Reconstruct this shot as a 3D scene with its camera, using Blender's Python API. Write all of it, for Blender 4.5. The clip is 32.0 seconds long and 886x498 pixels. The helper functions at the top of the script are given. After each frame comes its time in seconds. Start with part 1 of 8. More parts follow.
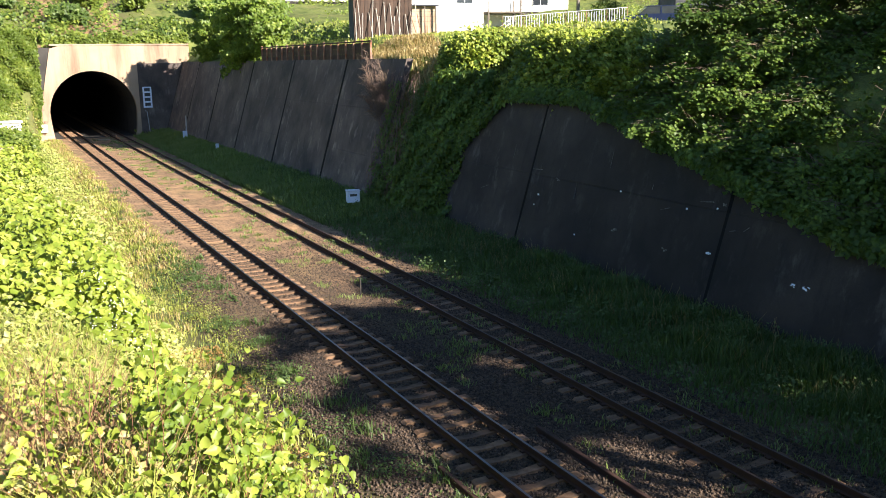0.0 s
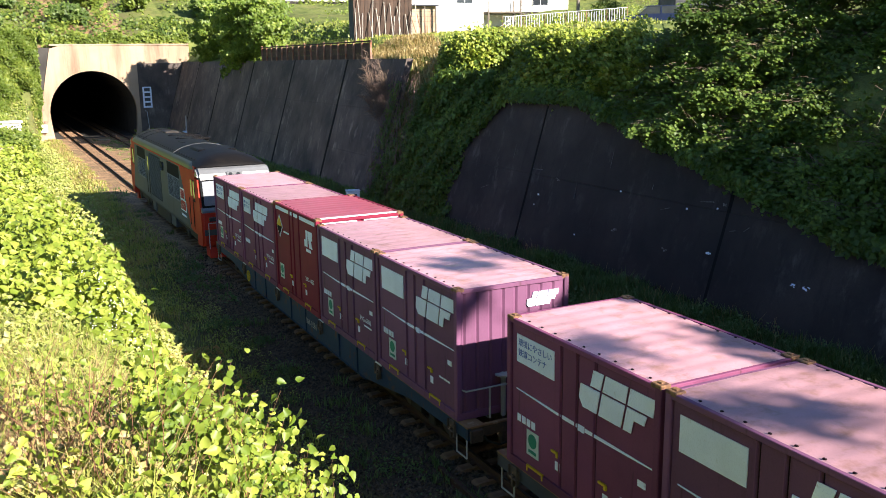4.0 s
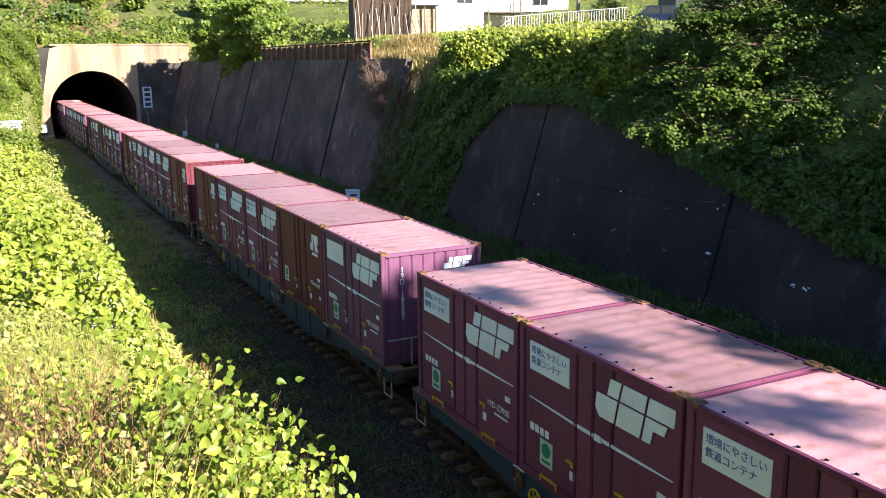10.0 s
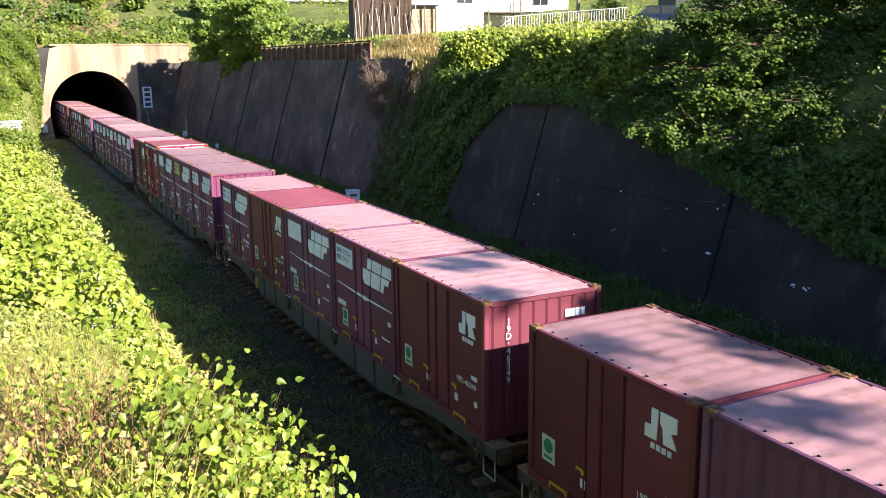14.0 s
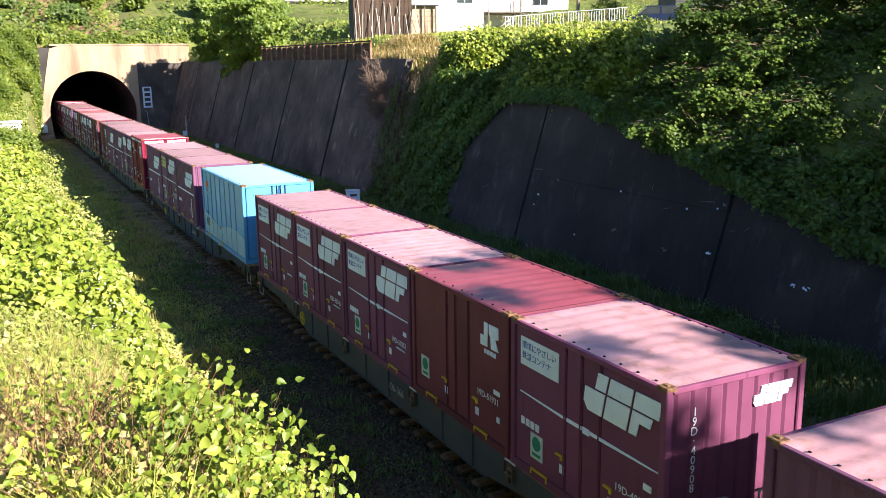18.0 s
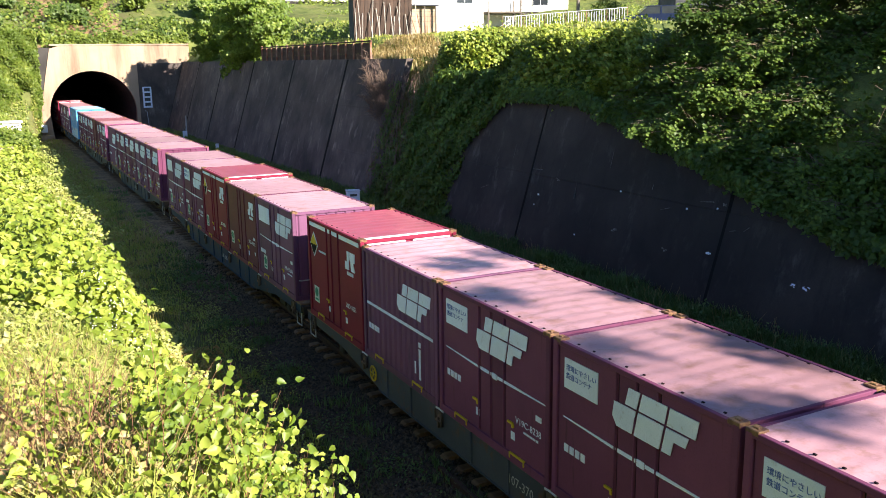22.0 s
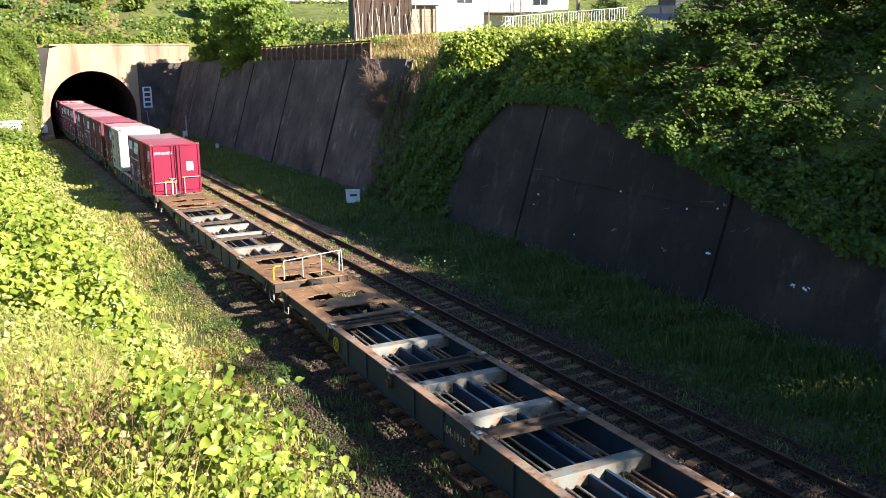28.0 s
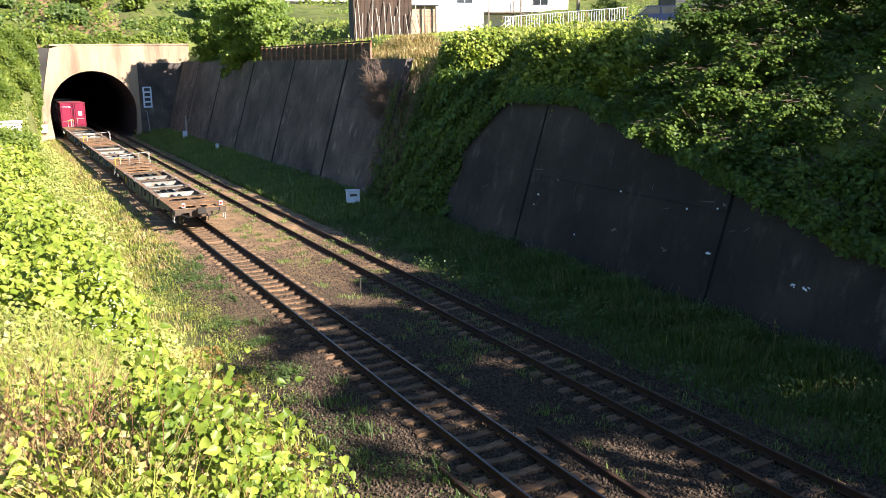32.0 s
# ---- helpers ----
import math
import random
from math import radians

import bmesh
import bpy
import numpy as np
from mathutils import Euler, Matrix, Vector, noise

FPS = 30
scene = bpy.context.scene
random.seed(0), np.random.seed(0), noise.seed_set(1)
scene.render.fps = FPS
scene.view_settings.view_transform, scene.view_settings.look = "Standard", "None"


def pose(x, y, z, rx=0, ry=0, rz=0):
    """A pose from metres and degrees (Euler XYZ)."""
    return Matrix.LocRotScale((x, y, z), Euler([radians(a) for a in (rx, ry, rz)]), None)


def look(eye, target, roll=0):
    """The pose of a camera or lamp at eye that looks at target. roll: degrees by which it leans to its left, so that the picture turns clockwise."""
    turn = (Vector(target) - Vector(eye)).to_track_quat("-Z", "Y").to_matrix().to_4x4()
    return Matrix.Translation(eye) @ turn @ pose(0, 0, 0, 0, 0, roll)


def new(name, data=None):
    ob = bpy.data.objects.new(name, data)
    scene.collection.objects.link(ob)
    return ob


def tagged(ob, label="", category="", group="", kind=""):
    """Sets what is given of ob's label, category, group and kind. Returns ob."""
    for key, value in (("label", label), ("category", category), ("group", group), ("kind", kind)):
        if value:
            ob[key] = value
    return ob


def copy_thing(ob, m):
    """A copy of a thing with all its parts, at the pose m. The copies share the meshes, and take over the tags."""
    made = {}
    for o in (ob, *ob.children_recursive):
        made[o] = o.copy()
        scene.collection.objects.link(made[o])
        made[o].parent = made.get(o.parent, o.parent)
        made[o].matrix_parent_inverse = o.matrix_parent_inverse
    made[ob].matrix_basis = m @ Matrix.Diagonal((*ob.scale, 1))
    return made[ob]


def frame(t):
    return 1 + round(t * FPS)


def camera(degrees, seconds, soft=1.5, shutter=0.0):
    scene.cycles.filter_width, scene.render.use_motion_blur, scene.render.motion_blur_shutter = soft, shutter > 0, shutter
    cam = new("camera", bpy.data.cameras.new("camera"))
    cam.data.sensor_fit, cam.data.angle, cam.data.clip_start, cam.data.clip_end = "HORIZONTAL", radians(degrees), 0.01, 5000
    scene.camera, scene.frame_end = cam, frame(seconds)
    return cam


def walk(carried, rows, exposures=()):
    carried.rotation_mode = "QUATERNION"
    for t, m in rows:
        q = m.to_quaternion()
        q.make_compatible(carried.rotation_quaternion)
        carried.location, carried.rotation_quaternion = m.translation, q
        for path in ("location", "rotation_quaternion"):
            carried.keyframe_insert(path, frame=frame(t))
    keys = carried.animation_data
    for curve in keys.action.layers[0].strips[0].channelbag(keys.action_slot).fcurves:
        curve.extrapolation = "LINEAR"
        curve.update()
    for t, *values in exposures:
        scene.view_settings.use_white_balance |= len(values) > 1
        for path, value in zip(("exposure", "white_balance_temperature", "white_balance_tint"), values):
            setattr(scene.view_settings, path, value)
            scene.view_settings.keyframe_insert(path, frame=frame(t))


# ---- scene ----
YAW, PITCH = radians(26.985), radians(12.085)
EYE = Vector((-8.382, 0.0, 7.546))
AHEAD = Vector((math.sin(YAW) * math.cos(PITCH), math.cos(YAW) * math.cos(PITCH), -math.sin(PITCH)))
cam = camera(53.08, 32.0, soft=0.9)
walk(cam, [(0, look(EYE, EYE + AHEAD, -0.721)), (32, look(EYE, EYE + AHEAD, -0.721))], [(0, 1.76), (32, 1.76)])

# ---- light: a low clear morning sun from behind and to the right ----
SUN_TO = Vector((0.85, -1.74, 1.0)).normalized()
sun = new("sun", bpy.data.lights.new("sun", "SUN"))
sun.data.energy, sun.data.angle, sun.data.color = 5.0, radians(0.53), (1.0, 0.905, 0.80)
sun.matrix_world = look(SUN_TO * 100, (0, 0, 0))
world = bpy.data.worlds.new("sky")
scene.world = world
world.use_nodes = True
sky = world.node_tree.nodes.new("ShaderNodeTexSky")
sky.sky_type, sky.sun_disc = "NISHITA", False
sky.ozone_density, sky.dust_density, sky.air_density = 5.0, 0.3, 1.0
sky.sun_elevation = math.asin(SUN_TO.z)
sky.sun_rotation = math.atan2(SUN_TO.x, SUN_TO.y)
world.node_tree.links.new(sky.outputs[0], world.node_tree.nodes["Background"].inputs[0])
world.node_tree.nodes["Background"].inputs[1].default_value = 0.062

# ---- materials ----
def nodes_of(name):
    m = bpy.data.materials.new(name)
    m.use_nodes = True
    nt = m.node_tree
    return m, nt, nt.nodes["Principled BSDF"]

def add(nt, kind, **inputs):
    n = nt.nodes.new(kind)
    for k, v in inputs.items():
        n.inputs[k.replace("_", " ")].default_value = v
    return n

def mixed(nt, fac, a, b, blend="MIX"):
    """A colour mix; each of fac, a, b is a value or an output."""
    n = nt.nodes.new("ShaderNodeMix")
    n.data_type, n.blend_type = "RGBA", blend
    for i, v in ((0, fac), (6, a), (7, b)):
        if isinstance(v, bpy.types.NodeSocket):
            nt.links.new(v, n.inputs[i])
        else:
            n.inputs[i].default_value = v if i == 0 else (*v[:3], 1)
    return n.outputs[2]

def ramp(nt, source, lo, hi):
    n = add(nt, "ShaderNodeMapRange", From_Min=lo, From_Max=hi)
    nt.links.new(source, n.inputs[0])
    return n.outputs[0]

def noise_of(nt, coords, scale, detail=4.0, rough=0.6, stretch=None):
    n = add(nt, "ShaderNodeTexNoise", Scale=scale, Detail=detail, Roughness=rough)
    if stretch:
        mp = nt.nodes.new("ShaderNodeMapping")
        mp.inputs["Scale"].default_value = stretch
        nt.links.new(coords, mp.inputs[0])
        coords = mp.outputs[0]
    nt.links.new(coords, n.inputs["Vector"])
    return n.outputs[0]

def coords_of(nt, world_space=False):
    if world_space:
        return nt.nodes.new("ShaderNodeNewGeometry").outputs["Position"]
    return nt.nodes.new("ShaderNodeTexCoord").outputs["Object"]

def bumped(nt, bsdf, height, strength, distance=0.02):
    b = add(nt, "ShaderNodeBump", Strength=strength, Distance=distance)
    nt.links.new(height, b.inputs["Height"])
    nt.links.new(b.outputs[0], bsdf.inputs["Normal"])

def surface(name, base, other, rough=0.6, metal=0.0, coarse=1.2, fine=30.0, stain=None, stain_at=(0.55, 0.7), stain_scale=2.0, streak=False, bump=0.2, vary=0.0, gloss=0.28, world_space=False):
    """A worn surface: two colours by noise at two scales, stains or streaks, fine relief, and a little of its own for each object."""
    m, nt, b = nodes_of(name)
    c = coords_of(nt, world_space)
    col = mixed(nt, ramp(nt, noise_of(nt, c, coarse), 0.35, 0.65), base, other)
    f = noise_of(nt, c, fine, 6.0, 0.7)
    dim = tuple(v * 0.72 for v in base)
    col = mixed(nt, ramp(nt, f, 0.5, 0.8), col, dim)
    if stain:
        s = noise_of(nt, c, stain_scale, 7.0, 0.65, (1, 1, 0.12) if streak else None)
        col = mixed(nt, ramp(nt, s, *stain_at), col, stain)
    if vary:
        info = nt.nodes.new("ShaderNodeObjectInfo")
        hsv = nt.nodes.new("ShaderNodeHueSaturation")
        nt.links.new(ramp_to(nt, info.outputs["Random"], 1 - vary, 1 + vary), hsv.inputs["Value"])
        nt.links.new(col, hsv.inputs["Color"])
        col = hsv.outputs[0]
    nt.links.new(col, b.inputs["Base Color"])
    b.inputs["Roughness"].default_value, b.inputs["Metallic"].default_value = rough, metal
    b.inputs["Specular IOR Level"].default_value = gloss
    if bump:
        bumped(nt, b, f, bump)
    return m

def ramp_to(nt, source, lo, hi):
    n = add(nt, "ShaderNodeMapRange", To_Min=lo, To_Max=hi)
    nt.links.new(source, n.inputs[0])
    return n.outputs[0]

def leaf_material(name, colours, through_colour, rough=0.45, clear=0.35):
    """Leaves that differ one from another, and let some light through."""
    m, nt, b = nodes_of(name)
    g = nt.nodes.new("ShaderNodeNewGeometry")
    r = nt.nodes.new("ShaderNodeValToRGB")
    el = r.color_ramp.elements
    while len(el) < len(colours):
        el.new(0.5)
    for i, c in enumerate(colours):
        el[i].position, el[i].color = i / (len(colours) - 1), (*c, 1)
    nt.links.new(g.outputs["Random Per Island"], r.inputs[0])
    big = noise_of(nt, g.outputs["Position"], 0.55, 3.0)
    col = mixed(nt, ramp(nt, big, 0.42, 0.66), r.outputs[0], colours[0])
    nt.links.new(col, b.inputs["Base Color"])
    b.inputs["Roughness"].default_value = rough
    b.inputs["Specular IOR Level"].default_value = 0.35
    t = nt.nodes.new("ShaderNodeBsdfTranslucent")
    nt.links.new(mixed(nt, 0.5, col, through_colour), t.inputs[0])
    mix = add(nt, "ShaderNodeMixShader", Fac=clear)
    nt.links.new(b.outputs[0], mix.inputs[1])
    nt.links.new(t.outputs[0], mix.inputs[2])
    nt.links.new(mix.outputs[0], nt.nodes["Material Output"].inputs[0])
    return m

def plain(name, colour, rough=0.5, metal=0.0, vary=0.0, glow=None):
    m = surface(name, colour, tuple(v * 0.88 for v in colour), rough, metal, 3.0, 60.0, bump=0.05, vary=vary, gloss=0.15)
    if glow:
        b = m.node_tree.nodes["Principled BSDF"]
        b.inputs["Emission Color"].default_value, b.inputs["Emission Strength"].default_value = (*colour, 1), glow
    return m

MAROON = surface("maroon_paint", (0.185, 0.055, 0.115), (0.150, 0.044, 0.095), 0.62, 0, 0.8, 40, (0.05, 0.022, 0.018), (0.60, 0.78), 5.0, True, 0.06, 0.22, gloss=0.16)
PURPLE = surface("faded_purple_paint", (0.175, 0.072, 0.140), (0.145, 0.060, 0.118), 0.62, 0, 0.8, 40, (0.06, 0.03, 0.025), (0.58, 0.78), 5.0, True, 0.06, 0.2, gloss=0.16)
BROWNRED = surface("red_brown_paint", (0.165, 0.040, 0.062), (0.13, 0.032, 0.050), 0.62, 0, 0.8, 40, (0.06, 0.022, 0.016), (0.60, 0.8), 5.0, True, 0.06, 0.2, gloss=0.16)
CRIMSON = surface("crimson_paint", (0.22, 0.016, 0.045), (0.18, 0.015, 0.04), 0.62, 0, 0.8, 40, (0.08, 0.02, 0.018), (0.62, 0.8), 5.0, True, 0.05, 0.1, gloss=0.16)
ROOF_FADED = surface("faded_roof_paint", (0.50, 0.285, 0.325), (0.41, 0.22, 0.24), 0.34, 0, 0.9, 22, (0.26, 0.135, 0.10), (0.50, 0.74), 3.0, False, 0.08, 0.28, gloss=0.33)
ROOF_RED = surface("red_roof_paint", (0.38, 0.075, 0.105), (0.30, 0.055, 0.08), 0.32, 0, 0.9, 22, (0.17, 0.04, 0.045), (0.55, 0.75), 3.0, False, 0.08, 0.2, gloss=0.33)
DOOR_SEAM = plain("dark_seam", (0.018, 0.008, 0.010), 0.7)
WHITE_PAINT = surface("white_marking", (0.80, 0.86, 0.97), (0.72, 0.78, 0.88), 0.5, 0, 2, 50, (0.40, 0.36, 0.34), (0.62, 0.8), 6.0, False, 0.03, 0.08, gloss=0.12)
CREAM = plain("yellowed_sticker", (0.62, 0.55, 0.25), 0.5)
STICKER_BLUE = plain("blue_print", (0.06, 0.13, 0.45), 0.5)
STICKER_GREEN = plain("green_print", (0.03, 0.25, 0.16), 0.5)
STICKER_PALE = plain("pale_sticker", (0.55, 0.66, 0.62), 0.5)
YELLOW = plain("yellow_paint", (0.62, 0.42, 0.03), 0.5)
BLACK = plain("black_paint", (0.010, 0.010, 0.011), 0.9)
RUST_YELLOW = surface("worn_yellow_casting", (0.30, 0.17, 0.07), (0.11, 0.055, 0.038), 0.6, 0, 6, 40, (0.10, 0.045, 0.03), (0.5, 0.65), 9.0)
WHITE_BOX = surface("white_reefer_paint", (0.54, 0.54, 0.51), (0.46, 0.46, 0.42), 0.5, 0, 0.9, 30, (0.36, 0.22, 0.10), (0.62, 0.80), 2.2, True, 0.04)
BLUE_BOX = surface("sky_blue_paint", (0.10, 0.38, 0.72), (0.085, 0.33, 0.66), 0.4, 0, 0.9, 30, bump=0.04)
PALE_BLUE = plain("pale_blue_paint", (0.36, 0.56, 0.70), 0.5)
MAGENTA = plain("magenta_print", (0.60, 0.06, 0.16), 0.5)
ORANGE_PRINT = plain("orange_print", (0.75, 0.13, 0.03), 0.5)
MAUVE = plain("mauve_print", (0.28, 0.16, 0.32), 0.5)
FRAME_BLUE = surface("blue_steel", (0.026, 0.055, 0.100), (0.020, 0.043, 0.080), 0.62, 0, 1.0, 30, (0.10, 0.05, 0.028), (0.56, 0.70), 3.0, False, 0.12, 0.15, gloss=0.16)
BEAM_WORN = surface("worn_beam_paint", (0.24, 0.275, 0.275), (0.25, 0.205, 0.155), 0.55, 0.0, 2.2, 34, (0.17, 0.085, 0.045), (0.54, 0.66), 5.0, False, 0.15, 0.25)
GRIME = surface("greasy_grime", (0.06, 0.048, 0.04), (0.11, 0.075, 0.052), 0.7, 0.1, 4, 40, (0.20, 0.12, 0.07), (0.58, 0.7), 7.0)
FRAME_GREY = surface("grey_steel", (0.075, 0.088, 0.105), (0.056, 0.066, 0.08), 0.62, 0, 1.0, 30, (0.13, 0.07, 0.04), (0.57, 0.72), 3.0, False, 0.12, 0.15, gloss=0.16)
DECK_RUST = surface("rusted_deck", (0.27, 0.155, 0.075), (0.18, 0.095, 0.048), 0.7, 0.0, 1.6, 26, (0.42, 0.30, 0.22), (0.55, 0.7), 4.0, False, 0.25, 0.15)
BOGIE_STEEL = surface("grimy_bogie_steel", (0.035, 0.030, 0.027), (0.05, 0.042, 0.036), 0.75, 0.2, 3, 40)
WHEEL_STEEL = surface("wheel_steel", (0.10, 0.085, 0.075), (0.06, 0.05, 0.045), 0.5, 0.6, 4, 40)
RAIL_WHITE = plain("white_handrail_paint", (0.42, 0.42, 0.40), 0.6)
LOCO_GREY = surface("loco_grey_paint", (0.085, 0.094, 0.112), (0.070, 0.078, 0.095), 0.62, 0, 0.8, 30, (0.055, 0.06, 0.075), (0.58, 0.8), 2.5, True, 0.04, gloss=0.16)
LOCO_RED = surface("loco_vermilion_paint", (0.52, 0.042, 0.022), (0.44, 0.034, 0.019), 0.62, 0, 0.8, 30, (0.30, 0.06, 0.03), (0.62, 0.8), 2.5, True, 0.03, gloss=0.16)
LOCO_ROOF = surface("sooty_roof", (0.006, 0.006, 0.007), (0.010, 0.009, 0.009), 0.5, 0.0, 0.7, 20, (0.020, 0.016, 0.014), (0.58, 0.80), 1.2, False, 0.1, gloss=0.05)
LOCO_SILVER = surface("pale_grey_paint", (0.17, 0.175, 0.185), (0.12, 0.125, 0.135), 0.35, 0.1, 1, 30, bump=0.03)
ROOF_RIB = surface("grey_roof_rib", (0.085, 0.09, 0.095), (0.06, 0.063, 0.068), 0.6, 0.1, 2, 40, gloss=0.12)
LOUVRE = surface("louvre_metal", (0.20, 0.22, 0.24), (0.15, 0.165, 0.185), 0.6, 0.1, 2, 40, gloss=0.15)
def wall_concrete(name, k):
    """Retaining-wall concrete: blotches, long vertical run marks, pale lime bloom; k scales its tone."""
    m, nt, b = nodes_of(name)
    tint = lambda *c: tuple(v * f for v, f in zip(c, k))
    c = coords_of(nt, True)
    blot = noise_of(nt, c, 0.5, 5.0, 0.6)
    run = noise_of(nt, c, 2.6, 6.0, 0.65, (1, 1, 0.07))
    fine = noise_of(nt, c, 22.0, 8.0, 0.75)
    bloom = noise_of(nt, c, 1.4, 7.0, 0.7, (1, 1, 0.45))
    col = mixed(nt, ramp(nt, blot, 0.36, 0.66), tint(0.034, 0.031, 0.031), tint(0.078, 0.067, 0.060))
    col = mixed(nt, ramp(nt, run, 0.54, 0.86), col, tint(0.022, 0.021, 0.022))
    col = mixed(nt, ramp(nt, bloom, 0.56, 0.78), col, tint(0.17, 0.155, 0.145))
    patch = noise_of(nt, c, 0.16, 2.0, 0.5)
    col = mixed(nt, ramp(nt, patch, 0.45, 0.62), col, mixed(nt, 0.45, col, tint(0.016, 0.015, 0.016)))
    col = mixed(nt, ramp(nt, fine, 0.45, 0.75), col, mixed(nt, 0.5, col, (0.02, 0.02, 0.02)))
    nt.links.new(col, b.inputs["Base Color"])
    b.inputs["Roughness"].default_value, b.inputs["Specular IOR Level"].default_value = 0.85, 0.3
    bumped(nt, b, fine, 0.35)
    return m

# k holds light too: near wall darkened for tree shade, far wall lifted
CONCRETE = wall_concrete("shaded_weathered_concrete", (0.80, 0.76, 0.74))
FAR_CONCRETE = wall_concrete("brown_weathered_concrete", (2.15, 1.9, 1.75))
PORTAL_CONCRETE = surface("stained_portal_concrete", (0.41, 0.30, 0.21), (0.33, 0.235, 0.16), 0.85, 0, 0.3, 10, (0.19, 0.13, 0.09), (0.47, 0.70), 0.7, True, 0.2, world_space=True)
FLANGE = surface("worn_wagon_top", (0.24, 0.20, 0.17), (0.33, 0.17, 0.085), 0.65, 0, 1.6, 26, (0.15, 0.075, 0.042), (0.50, 0.64), 4.5, False, 0.2, 0.12)
TUNNEL_LINING = surface("sooty_tunnel_lining", (0.06, 0.055, 0.05), (0.035, 0.032, 0.03), 0.9, 0, 0.5, 10, world_space=True)
SLEEPER = surface("sleeper_concrete", (0.23, 0.140, 0.082), (0.15, 0.088, 0.050), 0.85, 0, 3, 40, (0.12, 0.07, 0.04), (0.45, 0.65), 5.0, False, 0.25, 0.28)
RAIL_SIDE = surface("rusty_rail", (0.070, 0.036, 0.024), (0.045, 0.026, 0.02), 0.8, 0.2, 2, 40, world_space=True)
RAIL_TOP = surface("worn_rail_head", (0.20, 0.175, 0.16), (0.14, 0.12, 0.11), 0.33, 1.0, 3, 60, world_space=True, bump=0.03)
RAIL_DULL = surface("dull_rail_head", (0.13, 0.085, 0.065), (0.09, 0.06, 0.05), 0.5, 0.6, 3, 60, world_space=True)
TIMBER = surface("weathered_timber", (0.20, 0.17, 0.14), (0.14, 0.115, 0.095), 0.85, 0, 2, 30, (0.09, 0.075, 0.06), (0.5, 0.7), 6.0, True, 0.3, 0.2)
WHITE_WALL = surface("white_house_wall", (0.80, 0.78, 0.72), (0.74, 0.72, 0.66), 0.8, 0, 0.6, 20, (0.50, 0.45, 0.38), (0.62, 0.8), 1.2, True, 0.1)
# grey lowered to match the shade on the shed
GREY_WALL = surface("grey_board_wall", (0.075, 0.078, 0.082), (0.055, 0.057, 0.06), 0.8, 0, 1.5, 20, (0.11, 0.11, 0.105), (0.5, 0.7), 4.0, True, 0.2)
ROOF_TIN = surface("dark_tin_roof", (0.05, 0.055, 0.07), (0.04, 0.042, 0.055), 0.5, 0.3, 1, 20)
CAR_BLUE = plain("dark_blue_car_paint", (0.02, 0.03, 0.07), 0.2, 0.3)
RUBBER = plain("tyre_rubber", (0.02, 0.02, 0.02), 0.8)
PALE_STEEL = plain("galvanised_steel", (0.55, 0.56, 0.56), 0.45, 0.5)
RUSTY_POST = surface("rusty_post_steel", (0.22, 0.09, 0.05), (0.32, 0.22, 0.16), 0.8, 0.1, 3, 40)
TWIG = surface("dry_twig", (0.17, 0.115, 0.085), (0.23, 0.16, 0.12), 0.85, 0, 2, 30, world_space=True)
TWIG_RED = surface("reddish_stem", (0.17, 0.068, 0.042), (0.24, 0.13, 0.075), 0.8, 0, 2, 30, world_space=True)
BARK = surface("bark", (0.10, 0.075, 0.055), (0.065, 0.05, 0.04), 0.9, 0, 2, 20, bump=0.5)

GLASS, nt_, b_ = nodes_of("window_glass")
b_.inputs["Base Color"].default_value = (0.03, 0.035, 0.04, 1)
b_.inputs["Roughness"].default_value, b_.inputs["Specular IOR Level"].default_value = 0.05, 0.8

# pale base colour stands in for the sky reflected in the windscreens
SKY_GLASS = surface("sky_pale_windscreen", (0.20, 0.22, 0.25), (0.13, 0.145, 0.17), 0.18, 0, 1.5, 20, bump=0.0, gloss=0.7)

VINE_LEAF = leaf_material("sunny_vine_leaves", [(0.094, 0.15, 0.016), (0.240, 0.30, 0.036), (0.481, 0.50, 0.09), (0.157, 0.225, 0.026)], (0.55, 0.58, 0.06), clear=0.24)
WEED_LEAF = leaf_material("pale_weed_leaves", [(0.18, 0.23, 0.04), (0.34, 0.37, 0.09), (0.54, 0.50, 0.19), (0.26, 0.30, 0.06)], (0.6, 0.6, 0.12), clear=0.24)
CREST_LEAF = leaf_material("crest_leaves", [(0.143, 0.20, 0.022), (0.242, 0.30, 0.04), (0.396, 0.42, 0.075), (0.176, 0.24, 0.028)], (0.55, 0.60, 0.05), clear=0.26)
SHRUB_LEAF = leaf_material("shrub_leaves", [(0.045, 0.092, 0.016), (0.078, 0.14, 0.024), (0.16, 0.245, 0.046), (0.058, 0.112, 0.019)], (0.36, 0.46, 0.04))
MAPLE_LEAF = leaf_material("broad_tree_leaves", [(0.055, 0.10, 0.018), (0.09, 0.155, 0.027), (0.20, 0.28, 0.05), (0.066, 0.118, 0.021)], (0.42, 0.54, 0.05), clear=0.36)
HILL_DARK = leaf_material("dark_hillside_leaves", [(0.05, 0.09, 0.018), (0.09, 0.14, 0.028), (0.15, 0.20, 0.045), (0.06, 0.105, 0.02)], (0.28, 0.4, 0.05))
# lighter than the near bank's grass, for the thinner shade by the tunnel
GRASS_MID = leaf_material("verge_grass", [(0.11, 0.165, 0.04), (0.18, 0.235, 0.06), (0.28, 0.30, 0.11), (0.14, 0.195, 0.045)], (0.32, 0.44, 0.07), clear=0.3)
HILL_LEAF = leaf_material("hillside_leaves", [(0.085, 0.130, 0.018), (0.150, 0.205, 0.032), (0.270, 0.310, 0.058), (0.108, 0.155, 0.022)], (0.38, 0.5, 0.06))
